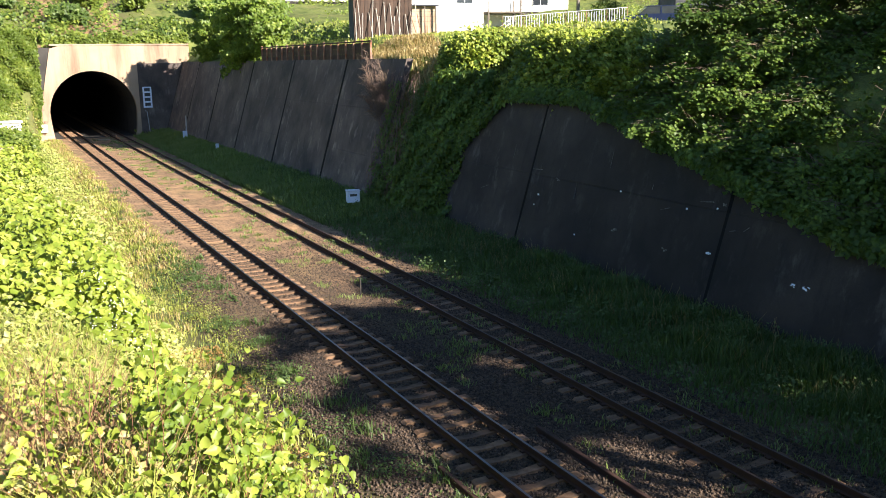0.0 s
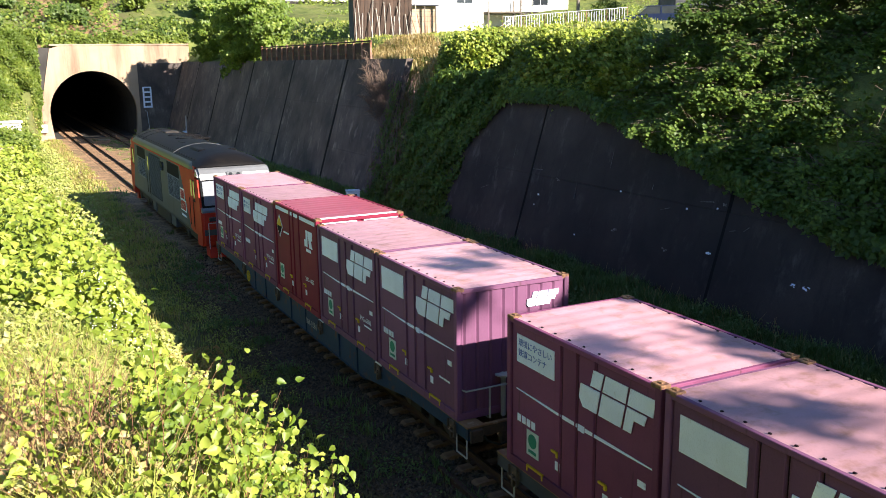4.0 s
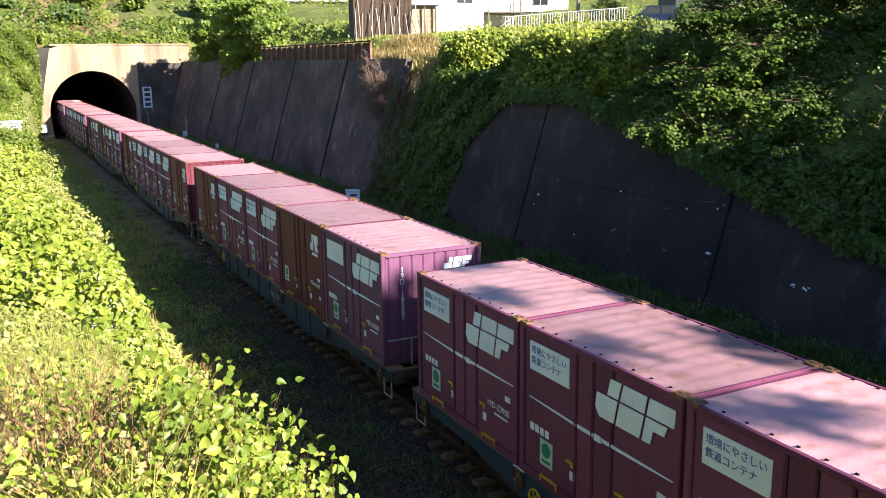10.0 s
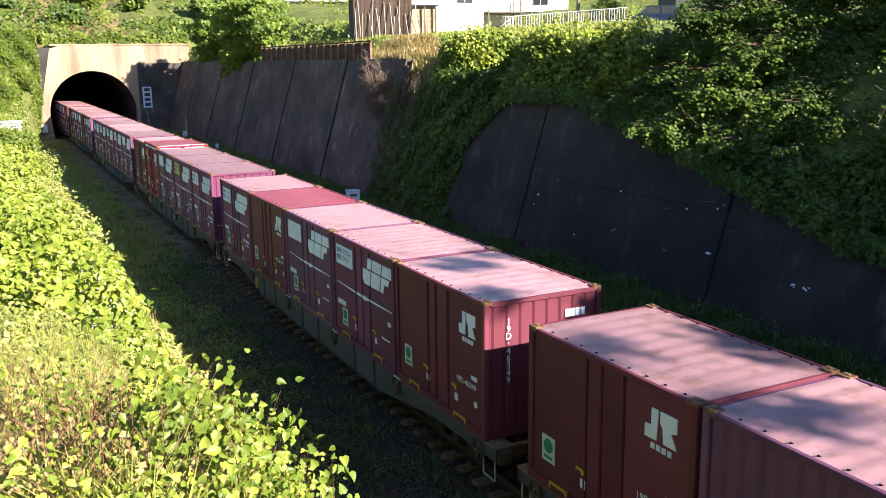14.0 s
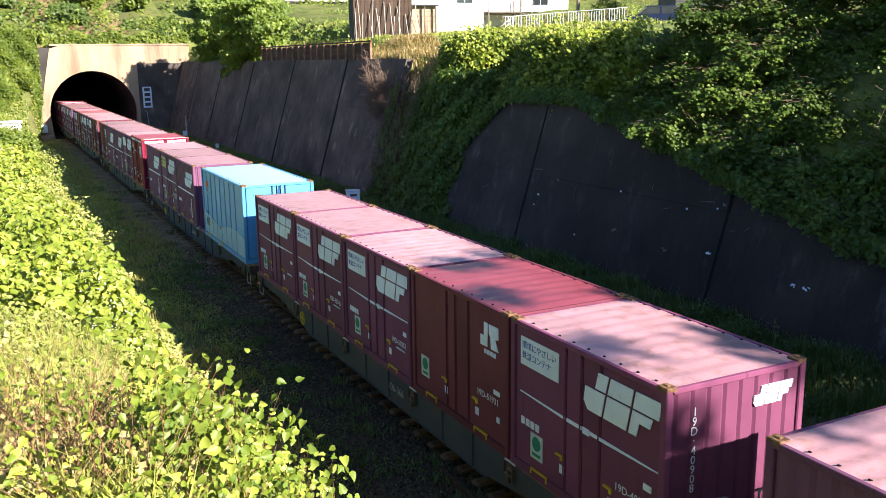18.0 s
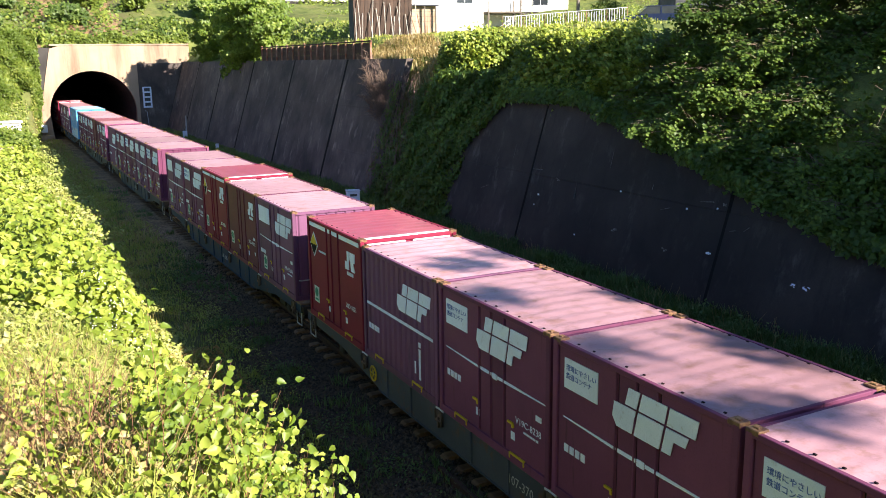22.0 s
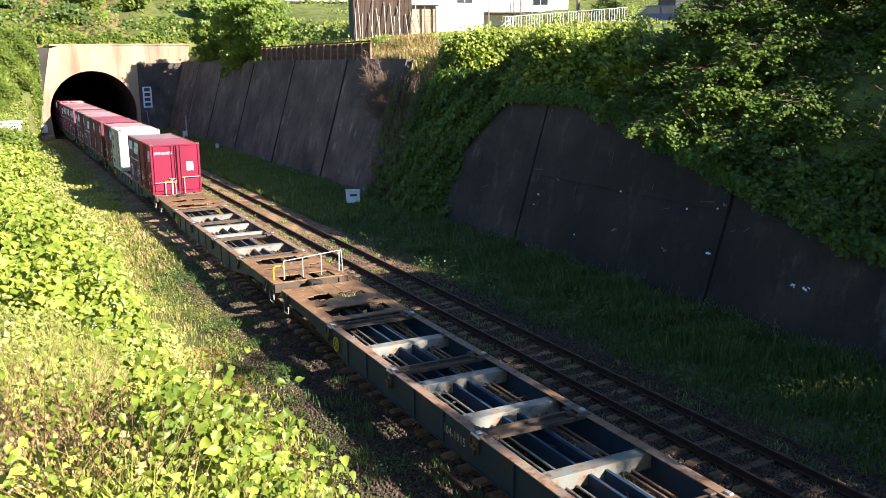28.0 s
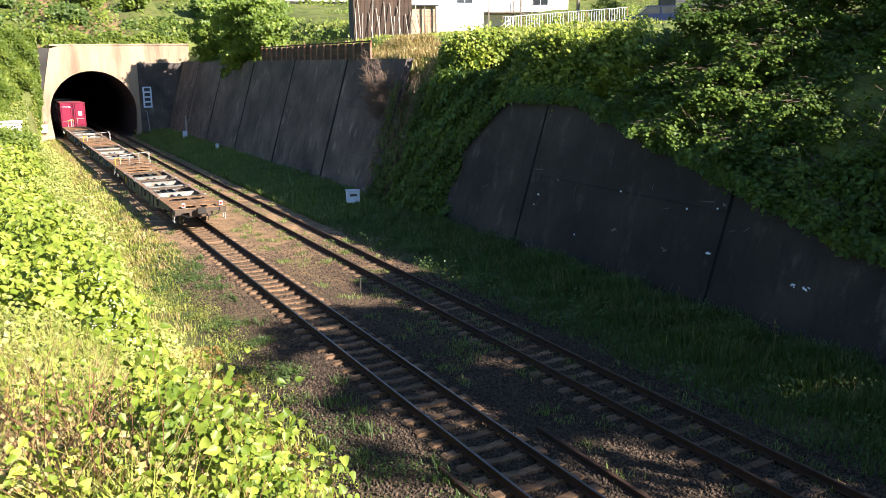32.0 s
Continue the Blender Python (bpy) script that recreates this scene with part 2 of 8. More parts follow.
WALL_TREE_LEAF = leaf_material("wall_tree_leaves", [(0.080, 0.135, 0.019), (0.145, 0.215, 0.032), (0.27, 0.33, 0.058), (0.10, 0.16, 0.022)], (0.42, 0.55, 0.05), clear=0.36)
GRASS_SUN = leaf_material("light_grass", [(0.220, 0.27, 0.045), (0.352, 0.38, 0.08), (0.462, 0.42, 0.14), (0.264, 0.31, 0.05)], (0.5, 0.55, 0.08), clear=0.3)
# green darkened for the tree shade over the near bank
GRASS_SHADE = leaf_material("shaded_bank_grass", [(0.055, 0.098, 0.026), (0.082, 0.135, 0.036), (0.13, 0.18, 0.058), (0.062, 0.11, 0.03)], (0.22, 0.36, 0.05), clear=0.3)
MOSS_RED = leaf_material("reddish_ground_plants", [(0.30, 0.15, 0.05), (0.42, 0.26, 0.09), (0.38, 0.33, 0.10), (0.24, 0.11, 0.05)], (0.5, 0.3, 0.08), clear=0.25)
DRY_GRASS = leaf_material("dry_grass", [(0.36, 0.28, 0.12), (0.45, 0.36, 0.17), (0.30, 0.20, 0.08), (0.42, 0.30, 0.10)], (0.5, 0.4, 0.12), clear=0.25)

# ---- building helpers ----
rng = np.random.default_rng(7)

def box(bm, x0, x1, y0, y1, z0, z1, m=None, bevel=0.0):
    geo = bmesh.ops.create_cube(bm, size=1.0)
    bmesh.ops.transform(bm, matrix=Matrix.LocRotScale(((x0 + x1) / 2, (y0 + y1) / 2, (z0 + z1) / 2), None, (abs(x1 - x0), abs(y1 - y0), abs(z1 - z0))), verts=geo["verts"])
    if bevel:
        edges = list({e for v in geo["verts"] for e in v.link_edges})
        made = bmesh.ops.bevel(bm, geom=edges, offset=bevel, segments=1, affect="EDGES")
        geo["verts"] = list({v for f in made["faces"] for v in f.verts} | {v for v in geo["verts"] if v.is_valid})
    if m is not None:
        bmesh.ops.transform(bm, matrix=m, verts=geo["verts"])
    return bm

def boxes(*rows, bevel=0.0):
    bm = bmesh.new()
    for r in rows:
        box(bm, *r, bevel=bevel)
    return bm

def prism(bm, outline, axis, lo, hi):
    """A straight prism over an outline of (a, b) pairs: across x the pairs are (y, z), across y (x, z), across z (x, y)."""
    place = {"x": lambda a, b, c: (c, a, b), "y": lambda a, b, c: (a, c, b), "z": lambda a, b, c: (a, b, c)}[axis]
    one = [bm.verts.new(place(a, b, lo)) for a, b in outline]
    two = [bm.verts.new(place(a, b, hi)) for a, b in outline]
    n = len(outline)
    faces = [bm.faces.new(one), bm.faces.new(two[::-1])] + [bm.faces.new((one[i], two[i], two[(i + 1) % n], one[(i + 1) % n])) for i in range(n)]
    bmesh.ops.recalc_face_normals(bm, faces=faces)
    return bm

def tube(bm, a, b, r, sides=8, r2=None):
    a, b = Vector(a), Vector(b)
    d = b - a
    geo = bmesh.ops.create_cone(bm, cap_ends=True, segments=sides, radius1=r, radius2=r if r2 is None else r2, depth=d.length)
    bmesh.ops.transform(bm, matrix=Matrix.Translation((a + b) / 2) @ d.to_track_quat("Z", "Y").to_matrix().to_4x4(), verts=geo["verts"])
    return bm

def pipe(points, r, sides=6):
    bm = bmesh.new()
    for a, b in zip(points, points[1:]):
        tube(bm, a, b, r, sides)
    return bm

def mesh_of(name, bm, material, smooth=False):
    me = bpy.data.meshes.new(name)
    bm.to_mesh(me)
    bm.free()
    me.materials.append(material)
    if smooth:
        for p in me.polygons:
            p.use_smooth = True
    return me

def part(name, bm, material, parent, label="", smooth=False):
    """Links a bmesh, or a mesh that several parts share, as one part of a thing."""
    me = bm if isinstance(bm, bpy.types.Mesh) else mesh_of(name, bm, material, smooth)
    ob = new(name, me)
    ob.parent = parent
    return tagged(ob, label) if label else ob

def thing(name, label, category, m=None, group="", kind=""):
    """An Empty at a thing's base, to hold its parts."""
    ob = new(name)
    ob.empty_display_size = 0.3
    if m is not None:
        ob.matrix_basis = m
    return tagged(ob, label, category, group, kind)

def solid(name, bm, material, label, category, m=None, group="", kind="", smooth=False):
    ob = new(name, mesh_of(name, bm, material, smooth))
    if m is not None:
        ob.matrix_basis = m
    return tagged(ob, label, category, group, kind)

def raw_mesh(name, verts, faces, material, smooth=False):
    """A mesh from arrays: verts (n, 3), faces (k, corners)."""
    me = bpy.data.meshes.new(name)
    verts, faces = np.asarray(verts, np.float32), np.asarray(faces, np.int32)
    k, c = faces.shape
    me.vertices.add(len(verts))
    me.vertices.foreach_set("co", verts.ravel())
    me.loops.add(k * c)
    me.loops.foreach_set("vertex_index", faces.ravel())
    me.polygons.add(k)
    me.polygons.foreach_set("loop_start", np.arange(0, k * c, c, dtype=np.int32))
    if smooth:
        me.polygons.foreach_set("use_smooth", np.ones(k, bool))
    me.update(calc_edges=True)
    me.validate()
    me.materials.append(material)
    return me

def crates(name, rows, material):
    """Many plain boxes (x0, x1, y0, y1, z0, z1) as one mesh."""
    r = np.asarray(rows, float)
    pick = np.array([(a, 2 + b, 4 + c) for a in (0, 1) for b in (0, 1) for c in (0, 1)])
    v = r[:, pick]
    q = np.array([(0, 1, 3, 2), (4, 6, 7, 5), (0, 4, 5, 1), (2, 3, 7, 6), (0, 2, 6, 4), (1, 5, 7, 3)])
    return raw_mesh(name, v.reshape(-1, 3), (q[None] + (np.arange(len(r)) * 8)[:, None, None]).reshape(-1, 4), material)

LEAF_PLAIN = (np.array([(0, 0, 0), (-0.42, 0.45, 0.10), (0, 1, -0.06), (0.42, 0.45, 0.10)]), np.array([(0, 2, 1), (0, 3, 2)]))
LEAF_BROAD = (np.array([(0, 0.05, 0), (-0.26, -0.02, 0.10), (-0.46, 0.28, 0.20), (-0.33, 0.64, 0.10), (0, 1.08, -0.24), (0.33, 0.64, 0.10), (0.46, 0.28, 0.20), (0.26, -0.02, 0.10)]),
              np.array([(0, 2, 1), (0, 3, 2), (0, 4, 3), (0, 5, 4), (0, 6, 5), (0, 7, 6)]))

def leaf_mesh(name, points, out, size, material, shape=LEAF_PLAIN, loose=0.7, droop=0.35):
    """Leaves at points, each turned its own way about the direction out, as one mesh."""
    n = len(points)
    nor = out + rng.normal(0, loose, (n, 3))
    nor /= np.linalg.norm(nor, axis=1)[:, None]
    tan = rng.normal(0, 1, (n, 3)) - np.array([0, 0, droop])
    tan -= nor * np.sum(tan * nor, axis=1)[:, None]
    tan /= np.linalg.norm(tan, axis=1)[:, None]
    side = np.cross(tan, nor)
    s = (size * rng.uniform(0.6, 1.3, n))[:, None, None]
    t = shape[0]
    v = points[:, None, :] + s * (t[None, :, 0, None] * side[:, None, :] + t[None, :, 1, None] * tan[:, None, :] + t[None, :, 2, None] * nor[:, None, :])
    f = shape[1][None] + (np.arange(n) * len(t))[:, None, None]
    return raw_mesh(name, v.reshape(-1, 3), f.reshape(-1, 3), material)

def blade_mesh(name, points, height, material, width=0.012, lean=0.45):
    """Grass blades, each bent over its own way."""
    n = len(points)
    a = rng.uniform(0, 2 * np.pi, n)
    d = np.stack([np.cos(a), np.sin(a), np.zeros(n)], 1)
    w = np.stack([-np.sin(a), np.cos(a), np.zeros(n)], 1) * (width * rng.uniform(0.7, 1.4, n))[:, None]
    h = height * rng.uniform(0.5, 1.25, n)
    l = h * lean * rng.uniform(0.2, 1.5, n)
    up = np.array([0, 0, 1.0])
    mid = points + d * (0.3 * l)[:, None] + up * (0.6 * h)[:, None]
    tip = points + d * l[:, None] + up * h[:, None]
    v = np.stack([points - w, points + w, mid + 0.8 * w, mid - 0.8 * w, tip], 1)
    f = np.array([(0, 1, 2), (0, 2, 3), (3, 2, 4)])[None] + (np.arange(n) * 5)[:, None, None]
    return raw_mesh(name, v.reshape(-1, 3), f.reshape(-1, 3), material)

def twig_mesh(name, starts, ends, r, material):
    """Thin three-sided stems with a bend in them."""
    n = len(starts)
    d = ends - starts
    up = np.array([0.31, 0.17, 0.93])
    a = np.cross(d, up)
    a /= np.linalg.norm(a, axis=1)[:, None] + 1e-9
    b = np.cross(d, a)
    b /= np.linalg.norm(b, axis=1)[:, None] + 1e-9
    mid = (starts + ends) / 2 + rng.normal(0, 0.07, (n, 3)) * np.linalg.norm(d, axis=1)[:, None]
    rr = (np.asarray(r) * np.ones(n))[:, None]
    rings = []
    for p, k in ((starts, 1.0), (mid, 0.8), (ends, 0.35)):
        for i in range(3):
            ang = i * 2.0944
            rings.append(p + (a * math.cos(ang) + b * math.sin(ang)) * rr * k)
    v = np.stack(rings, 1)
    q = [(o + i, o + (i + 1) % 3, o + 3 + (i + 1) % 3, o + 3 + i) for o in (0, 3) for i in range(3)]
    f = np.array(q)[None] + (np.arange(n) * 9)[:, None, None]
    return raw_mesh(name, v.reshape(-1, 3), f.reshape(-1, 4), material)

def smooth_step(t):
    t = np.clip(t, 0, 1)
    return t * t * (3 - 2 * t)

# ---- the lie of the land ----
PORTAL_Y = 102.0
WALL_FOOT, BATTER = 9.35, 0.30

def wall_top(y):
    """Height of the retaining walls along the track; between the two there is only bank."""
    near = np.interp(y, [-60, -20, 5, 14.6, 17.8, 20.1, 22.8, 25.3, 27.5, 32.0, 36.2, 37.9], [0.6, 0.8, 1.5, 3.0, 3.68, 4.28, 4.9, 5.55, 5.96, 5.92, 2.5, 1.1])
    return np.where(y < 37.9, near, np.where(y < 43.0, 0.4, 7.6))

def rough(x, y, size):
    return (np.sin(x / size * 1.3 + 1.7 * np.sin(y / size * 0.7)) * np.cos(y / size * 1.1 + 0.6) + 0.5 * np.sin(x / size * 2.9 + y / size * 2.3))

def ground_z(x, y):
    x, y = np.broadcast_arrays(np.asarray(x, float), np.asarray(y, float))
    bed = -0.238 + 0.035 * smooth_step((y - 26) / 14) - 0.05 * smooth_step((np.abs(x - 2.04) - 3.0) / 2.0) - 0.07 * np.exp(-((x - 2.04) / 0.7) ** 2)
    # left: ditch, then a bank that is high near the eye and lower towards the tunnel
    high = np.interp(y, [-60, -10, 0, 6, 10, 16, 26, 45, 70, 90, 102], [6.0, 6.0, 5.9, 4.6, 3.6, 2.6, 1.7, 1.0, 0.6, 0.8, 1.5])
    s = smooth_step((-3.5 - x) / np.interp(y, [0, 20, 60], [4.4, 5.0, 7.0]))
    left = -0.42 + (high + 0.42) * s + np.clip(-9 - x, 0, 30) * 0.10
    # the hillside beside and above the portal
    left = left + smooth_step((y - 98.0 + 0.5 * np.clip(-9 - x, 0, 20)) / 5.5) * 8.0
    # right: grass strip, wall, slope and terrace
    strip = -0.30 + 0.52 * smooth_step((x - 5.7) / 3.6)
    top = wall_top(y)
    behind = WALL_FOOT + 0.35 + BATTER * top
    climb = np.minimum((x - WALL_FOOT - 0.40) / BATTER, top)
    gap = smooth_step((y - 37.0) / 2.0) * smooth_step((45.0 - y) / 2.0)
    climb = climb * (1 - gap) + gap * np.minimum((x - 8.8) * 1.35, 7.6)
    terrace = np.interp(y, [-60, 10, 20, 36, 43, 48, 80, 102], [8.0, 7.6, 7.3, 7.2, 7.6, 8.7, 9.0, 9.4]) + np.clip(x - 14, 0, 25) * np.interp(y, [30, 50], [0.11, 0.05])
    slope = np.minimum(climb + np.clip(x - behind, 0, 50) * np.interp(y, [20, 40, 46], [1.1, 0.9, 0.55]), terrace)
    far_rise = np.clip(y - 72, 0, 400) * 0.13 * smooth_step((x - 12) / 12) + np.clip(x - 42, 0, 300) * 0.14
    right = np.where(x > WALL_FOOT + 0.4, np.maximum(slope, strip) + far_rise, strip)
    z = np.where(x < -3.5, left, np.where(x < 5.7, bed, right))
    ease = smooth_step((-2.5 - x) / 1.0)
    z = np.where((x >= -3.5) & (x < -2.5), bed * (1 - ease) - 0.42 * ease, z)
    # above the tunnel
    hill = 9.25 + np.clip(y - PORTAL_Y, 0, 260) * 0.30 + np.clip(-3 - x, 0, 60) * 0.10
    z = np.where(y > PORTAL_Y + 0.3, np.maximum(np.where(x < 12.5, hill, np.maximum(hill, z)), 9.25), z)
    off_track = smooth_step((np.abs(x - 2.0) - 5.0) / 3.0)
    return z + (0.10 * rough(x, y, 1.7) + 0.22 * rough(x, y, 6.0) * np.clip((np.abs(x) - 8) / 6, 0, 1)) * off_track * np.where((x > 8.6) & (x < 12.4), 0.15, 1.0)

def lines(*runs):
    out = []
    for a, b, step in runs:
        out += list(np.arange(a, b - 1e-6, step))
    return np.array(out + [runs[-1][1]])

def ground():
    xs = lines((-1500, -300, 150), (-300, -60, 24), (-60, -16, 3), (-16, 8.5, 0.5), (8.5, 13.5, 0.2), (13.5, 26, 0.6), (26, 70, 2.5), (70, 300, 25), (300, 1500, 150))
    ys = lines((-1500, -500, 200), (-500, -60, 20), (-60, -4, 3), (-4, 60, 0.5), (60, 101.5, 0.75), (101.5, 102.15, 0.65), (102.15, 102.5, 0.35), (102.5, 130, 1.5), (130, 300, 8), (300, 1500, 100))
    X, Y = np.meshgrid(xs, ys)
    Z = ground_z(X, Y)
    nx = len(xs)
    i, j = np.meshgrid(np.arange(nx - 1), np.arange(len(ys) - 1))
    keep = ~((ys[j] > 101.9) & (ys[j] < 102.4) & (xs[i] > -2.6) & (xs[i + 1] < 8.6))
    i, j = i[keep], j[keep]
    f = np.stack([j * nx + i, j * nx + i + 1, (j + 1) * nx + i + 1, (j + 1) * nx + i], 1)
    m, nt, b = nodes_of("earth")
    pos = coords_of(nt, True)
    sep = nt.nodes.new("ShaderNodeSeparateXYZ")
    nt.links.new(pos, sep.inputs[0])
    n1, n2, n3 = noise_of(nt, pos, 0.9, 5.0), noise_of(nt, pos, 14.0, 6.0, 0.75), noise_of(nt, pos, 0.25, 3.0)
    vor = add(nt, "ShaderNodeTexVoronoi", Scale=16.0)
    nt.links.new(pos, vor.inputs["Vector"])
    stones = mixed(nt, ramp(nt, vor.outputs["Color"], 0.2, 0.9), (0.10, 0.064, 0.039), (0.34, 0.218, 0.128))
    # darker stones near the eye: the trees' shade put into the colour
    shade_stones = mixed(nt, ramp(nt, vor.outputs["Color"], 0.2, 0.9), (0.026, 0.019, 0.014), (0.10, 0.068, 0.045))
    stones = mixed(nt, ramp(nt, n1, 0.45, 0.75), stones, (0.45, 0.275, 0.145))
    stones = mixed(nt, ramp(nt, sep.outputs[1], 22.0, 40.0), shade_stones, stones)
    soil = mixed(nt, ramp(nt, n2, 0.4, 0.65), (0.095, 0.072, 0.04), (0.10, 0.125, 0.035))
    green = mixed(nt, ramp(nt, n1, 0.35, 0.65), (0.07, 0.095, 0.025), (0.15, 0.175, 0.045))
    # ballast between the outer shoulders, moss at its edges, earth and green beyond
    wide = nt.nodes.new("ShaderNodeMath")
    wide.operation = "ADD"
    nt.links.new(sep.outputs[0], wide.inputs[0])
    wide.inputs[1].default_value = -2.0
    away = nt.nodes.new("ShaderNodeMath")
    away.operation = "ABSOLUTE"
    nt.links.new(wide.outputs[0], away.inputs[0])
    edge = nt.nodes.new("ShaderNodeMath")
    edge.operation = "MULTIPLY_ADD"
    nt.links.new(n1, edge.inputs[0])
    edge.inputs[1].default_value = 2.2
    nt.links.new(away.outputs[0], edge.inputs[2])
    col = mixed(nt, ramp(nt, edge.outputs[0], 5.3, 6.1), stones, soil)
    col = mixed(nt, ramp(nt, edge.outputs[0], 6.3, 8.4), col, green)
    col = mixed(nt, ramp(nt, n3, 0.5, 0.75), col, mixed(nt, 0.5, col, (0.16, 0.13, 0.06)))
    nt.links.new(col, b.inputs["Base Color"])
    b.inputs["Roughness"].default_value, b.inputs["Specular IOR Level"].default_value = 0.95, 0.2
    bumped(nt, b, vor.outputs["Distance"], 0.45, 0.04)
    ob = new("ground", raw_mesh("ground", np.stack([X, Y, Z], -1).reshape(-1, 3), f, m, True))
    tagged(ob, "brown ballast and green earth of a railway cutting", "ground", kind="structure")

ground()

JOINT_TAR = plain("tarred_joint", (0.012, 0.011, 0.011), 0.9)

# ---- retaining walls, in panels with open joints ----
def wall_panel(y0, y1, parent, number, lifts, paint=None, gap=0.06):
    """One battered concrete panel in lifts: its face leans back from the track, each lift a little off the one below."""
    n = max(2, int((y1 - y0) / 0.6))
    ys = np.linspace(y0 + gap, y1 - gap, n)
    tops = [float(wall_top(np.array(y))) for y in ys]
    for k, (lo, hi) in enumerate(zip(lifts, lifts[1:])):
        cols = [(y, min(t, hi - 0.008)) for y, t in zip(ys, tops) if t > lo + 0.05]
        if len(cols) < 2:
            continue
        bm = bmesh.new()
        off = 0.012 * math.sin(number * 2.1 + k * 1.7)
        rows = 4
        front, back = [], []
        for y, t in cols:
            zs = [lo + (t - lo) * r / rows for r in range(rows + 1)]
            front.append([bm.verts.new((WALL_FOOT + BATTER * z + off + 0.010 * math.sin(number + y * 0.5) * math.sin(z), y, z)) for z in zs])
            back.append([bm.verts.new((WALL_FOOT + BATTER * z + 0.38, y, z)) for z in zs])
        for a in range(len(cols) - 1):
            for r in range(rows):
                bm.faces.new((front[a][r], front[a][r + 1], front[a + 1][r + 1], front[a + 1][r]))
                bm.faces.new((back[a][r], back[a + 1][r], back[a + 1][r + 1], back[a][r + 1]))
            bm.faces.new((front[a][rows], back[a][rows], back[a + 1][rows], front[a + 1][rows]))
        for a in (0, len(cols) - 1):
            bm.faces.new([front[a][r] for r in range(rows + 1)] + [back[a][r] for r in range(rows, -1, -1)])
        bmesh.ops.recalc_face_normals(bm, faces=bm.faces)
        part("concrete_panel", bm, paint or CONCRETE, parent)
    # tarred filler board in the joint at the far side of the panel
    t = float(wall_top(np.array(y1 - 0.3))) - 0.02
    part("joint_filler", prism(bmesh.new(), [(WALL_FOOT - 0.15 + 0.004, -0.5), (WALL_FOOT + BATTER * t + 0.004, t), (WALL_FOOT + BATTER * t + 0.3, t), (WALL_FOOT + 0.15, -0.5)], "y", y1 - gap + 0.002, y1 + gap - 0.002), JOINT_TAR, parent)

def walls():
    near = thing("wall_near", "weathered concrete retaining wall, coloured dark for tree shade, leaning back above the grass", "wall", kind="structure")
    for k, (a, b) in enumerate(((-30, -12.1), (-12.1, -1.9), (-1.9, 8.35), (8.35, 18.62), (18.62, 29.05), (29.05, 37.85))):
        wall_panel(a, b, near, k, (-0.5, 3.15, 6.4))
    far = thing("wall_far", "tall grey concrete retaining wall with vertical joints", "wall", kind="structure")
    for k, (a, b) in enumerate(((43.05, 51.7), (51.7, 62.0), (62.0, 72.6), (72.6, 83.0), (83.0, 93.0), (93.0, 101.95))):
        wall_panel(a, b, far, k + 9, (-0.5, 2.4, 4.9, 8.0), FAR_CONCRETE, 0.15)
    # lighter scars, drain holes and paint spots on the near wall
    for k in range(16):
        y, z = rng.uniform(6, 34), rng.uniform(0.9, 3.4)
        if z > float(wall_top(np.array(y))) - 0.4:
            continue
        r = rng.uniform(0.02, 0.05)
        s = solid("lime_spot", boxes((-0.006, 0.006, -r, r, -r * 0.7, r * 0.7), bevel=0.004), WHITE_PAINT if k % 3 == 0 else CONCRETE, "small pale lime spot on the dark retaining wall", "stain",
                  Matrix.Translation((WALL_FOOT + BATTER * z - 0.004, y, z)) @ Matrix.Rotation(math.atan(BATTER), 4, "Y"), "spots on the wall")
    for y, z in ((18.9, 1.95), (15.8, 1.65), (15.35, 1.7), (27.2, 3.15), (18.8, 3.35), (23.3, 1.9), (20.8, 1.7)):
        for k in range(3):
            dy, dz, r = rng.uniform(-0.12, 0.12), rng.uniform(-0.05, 0.05), rng.uniform(0.03, 0.09)
            zz = z + dz
            solid("paint_spot", boxes((-0.006, 0.006, -r, r, -r * 0.35, r * 0.35), bevel=0.004), WHITE_PAINT if y < 19 and z < 2 else LIME, "flaking white paint spot on the dark retaining wall", "stain",
                  Matrix.Translation((WALL_FOOT + BATTER * zz - 0.004, y + dy, zz)) @ Matrix.Rotation(math.atan(BATTER), 4, "Y") @ Matrix.Rotation(rng.uniform(-0.4, 0.4), 4, "X"), "paint spots on the wall")

    # pale scratches and lime runs on the near wall, each a short thin streak
    for y0, z0, y1, z1, r in ((29.0, 3.34, 27.6, 3.35, 0.02), (19.8, 3.3, 18.7, 3.35, 0.018), (26.0, 3.18, 25.85, 1.95, 0.018), (22.0, 3.6, 22.0, 3.1, 0.012), (18.4, 2.64, 17.9, 2.70, 0.016), (17.9, 2.70, 17.5, 2.95, 0.014), (14.8, 2.6, 14.2, 2.7, 0.016), (14.2, 2.7, 13.6, 3.0, 0.014), (21.4, 2.83, 20.6, 3.0, 0.014), (32.5, 2.2, 31.4, 2.5, 0.018), (30.6, 4.3, 30.5, 2.9, 0.014), (24.4, 4.4, 24.3, 3.2, 0.012)):
        a, b = Vector((WALL_FOOT + BATTER * z0 - 0.004, y0, z0)), Vector((WALL_FOOT + BATTER * z1 - 0.004, y1, z1))
        solid("lime_streak", tube(bmesh.new(), a, (a + b) / 2 + Vector((0, 0, 0.03)), r * 0.4, 5, r), LIME, "thin pale lime streak on the dark retaining wall", "stain", group="streaks on the wall")

LIME = surface("lime_bloom", (0.22, 0.21, 0.20), (0.12, 0.115, 0.11), 0.9, 0, 4, 40, (0.06, 0.058, 0.056), (0.45, 0.6), 9.0)
walls()

# ---- tunnel ----
TUBE_X, TUBE_R, TUBE_Z = 2.10, 4.36, 2.42

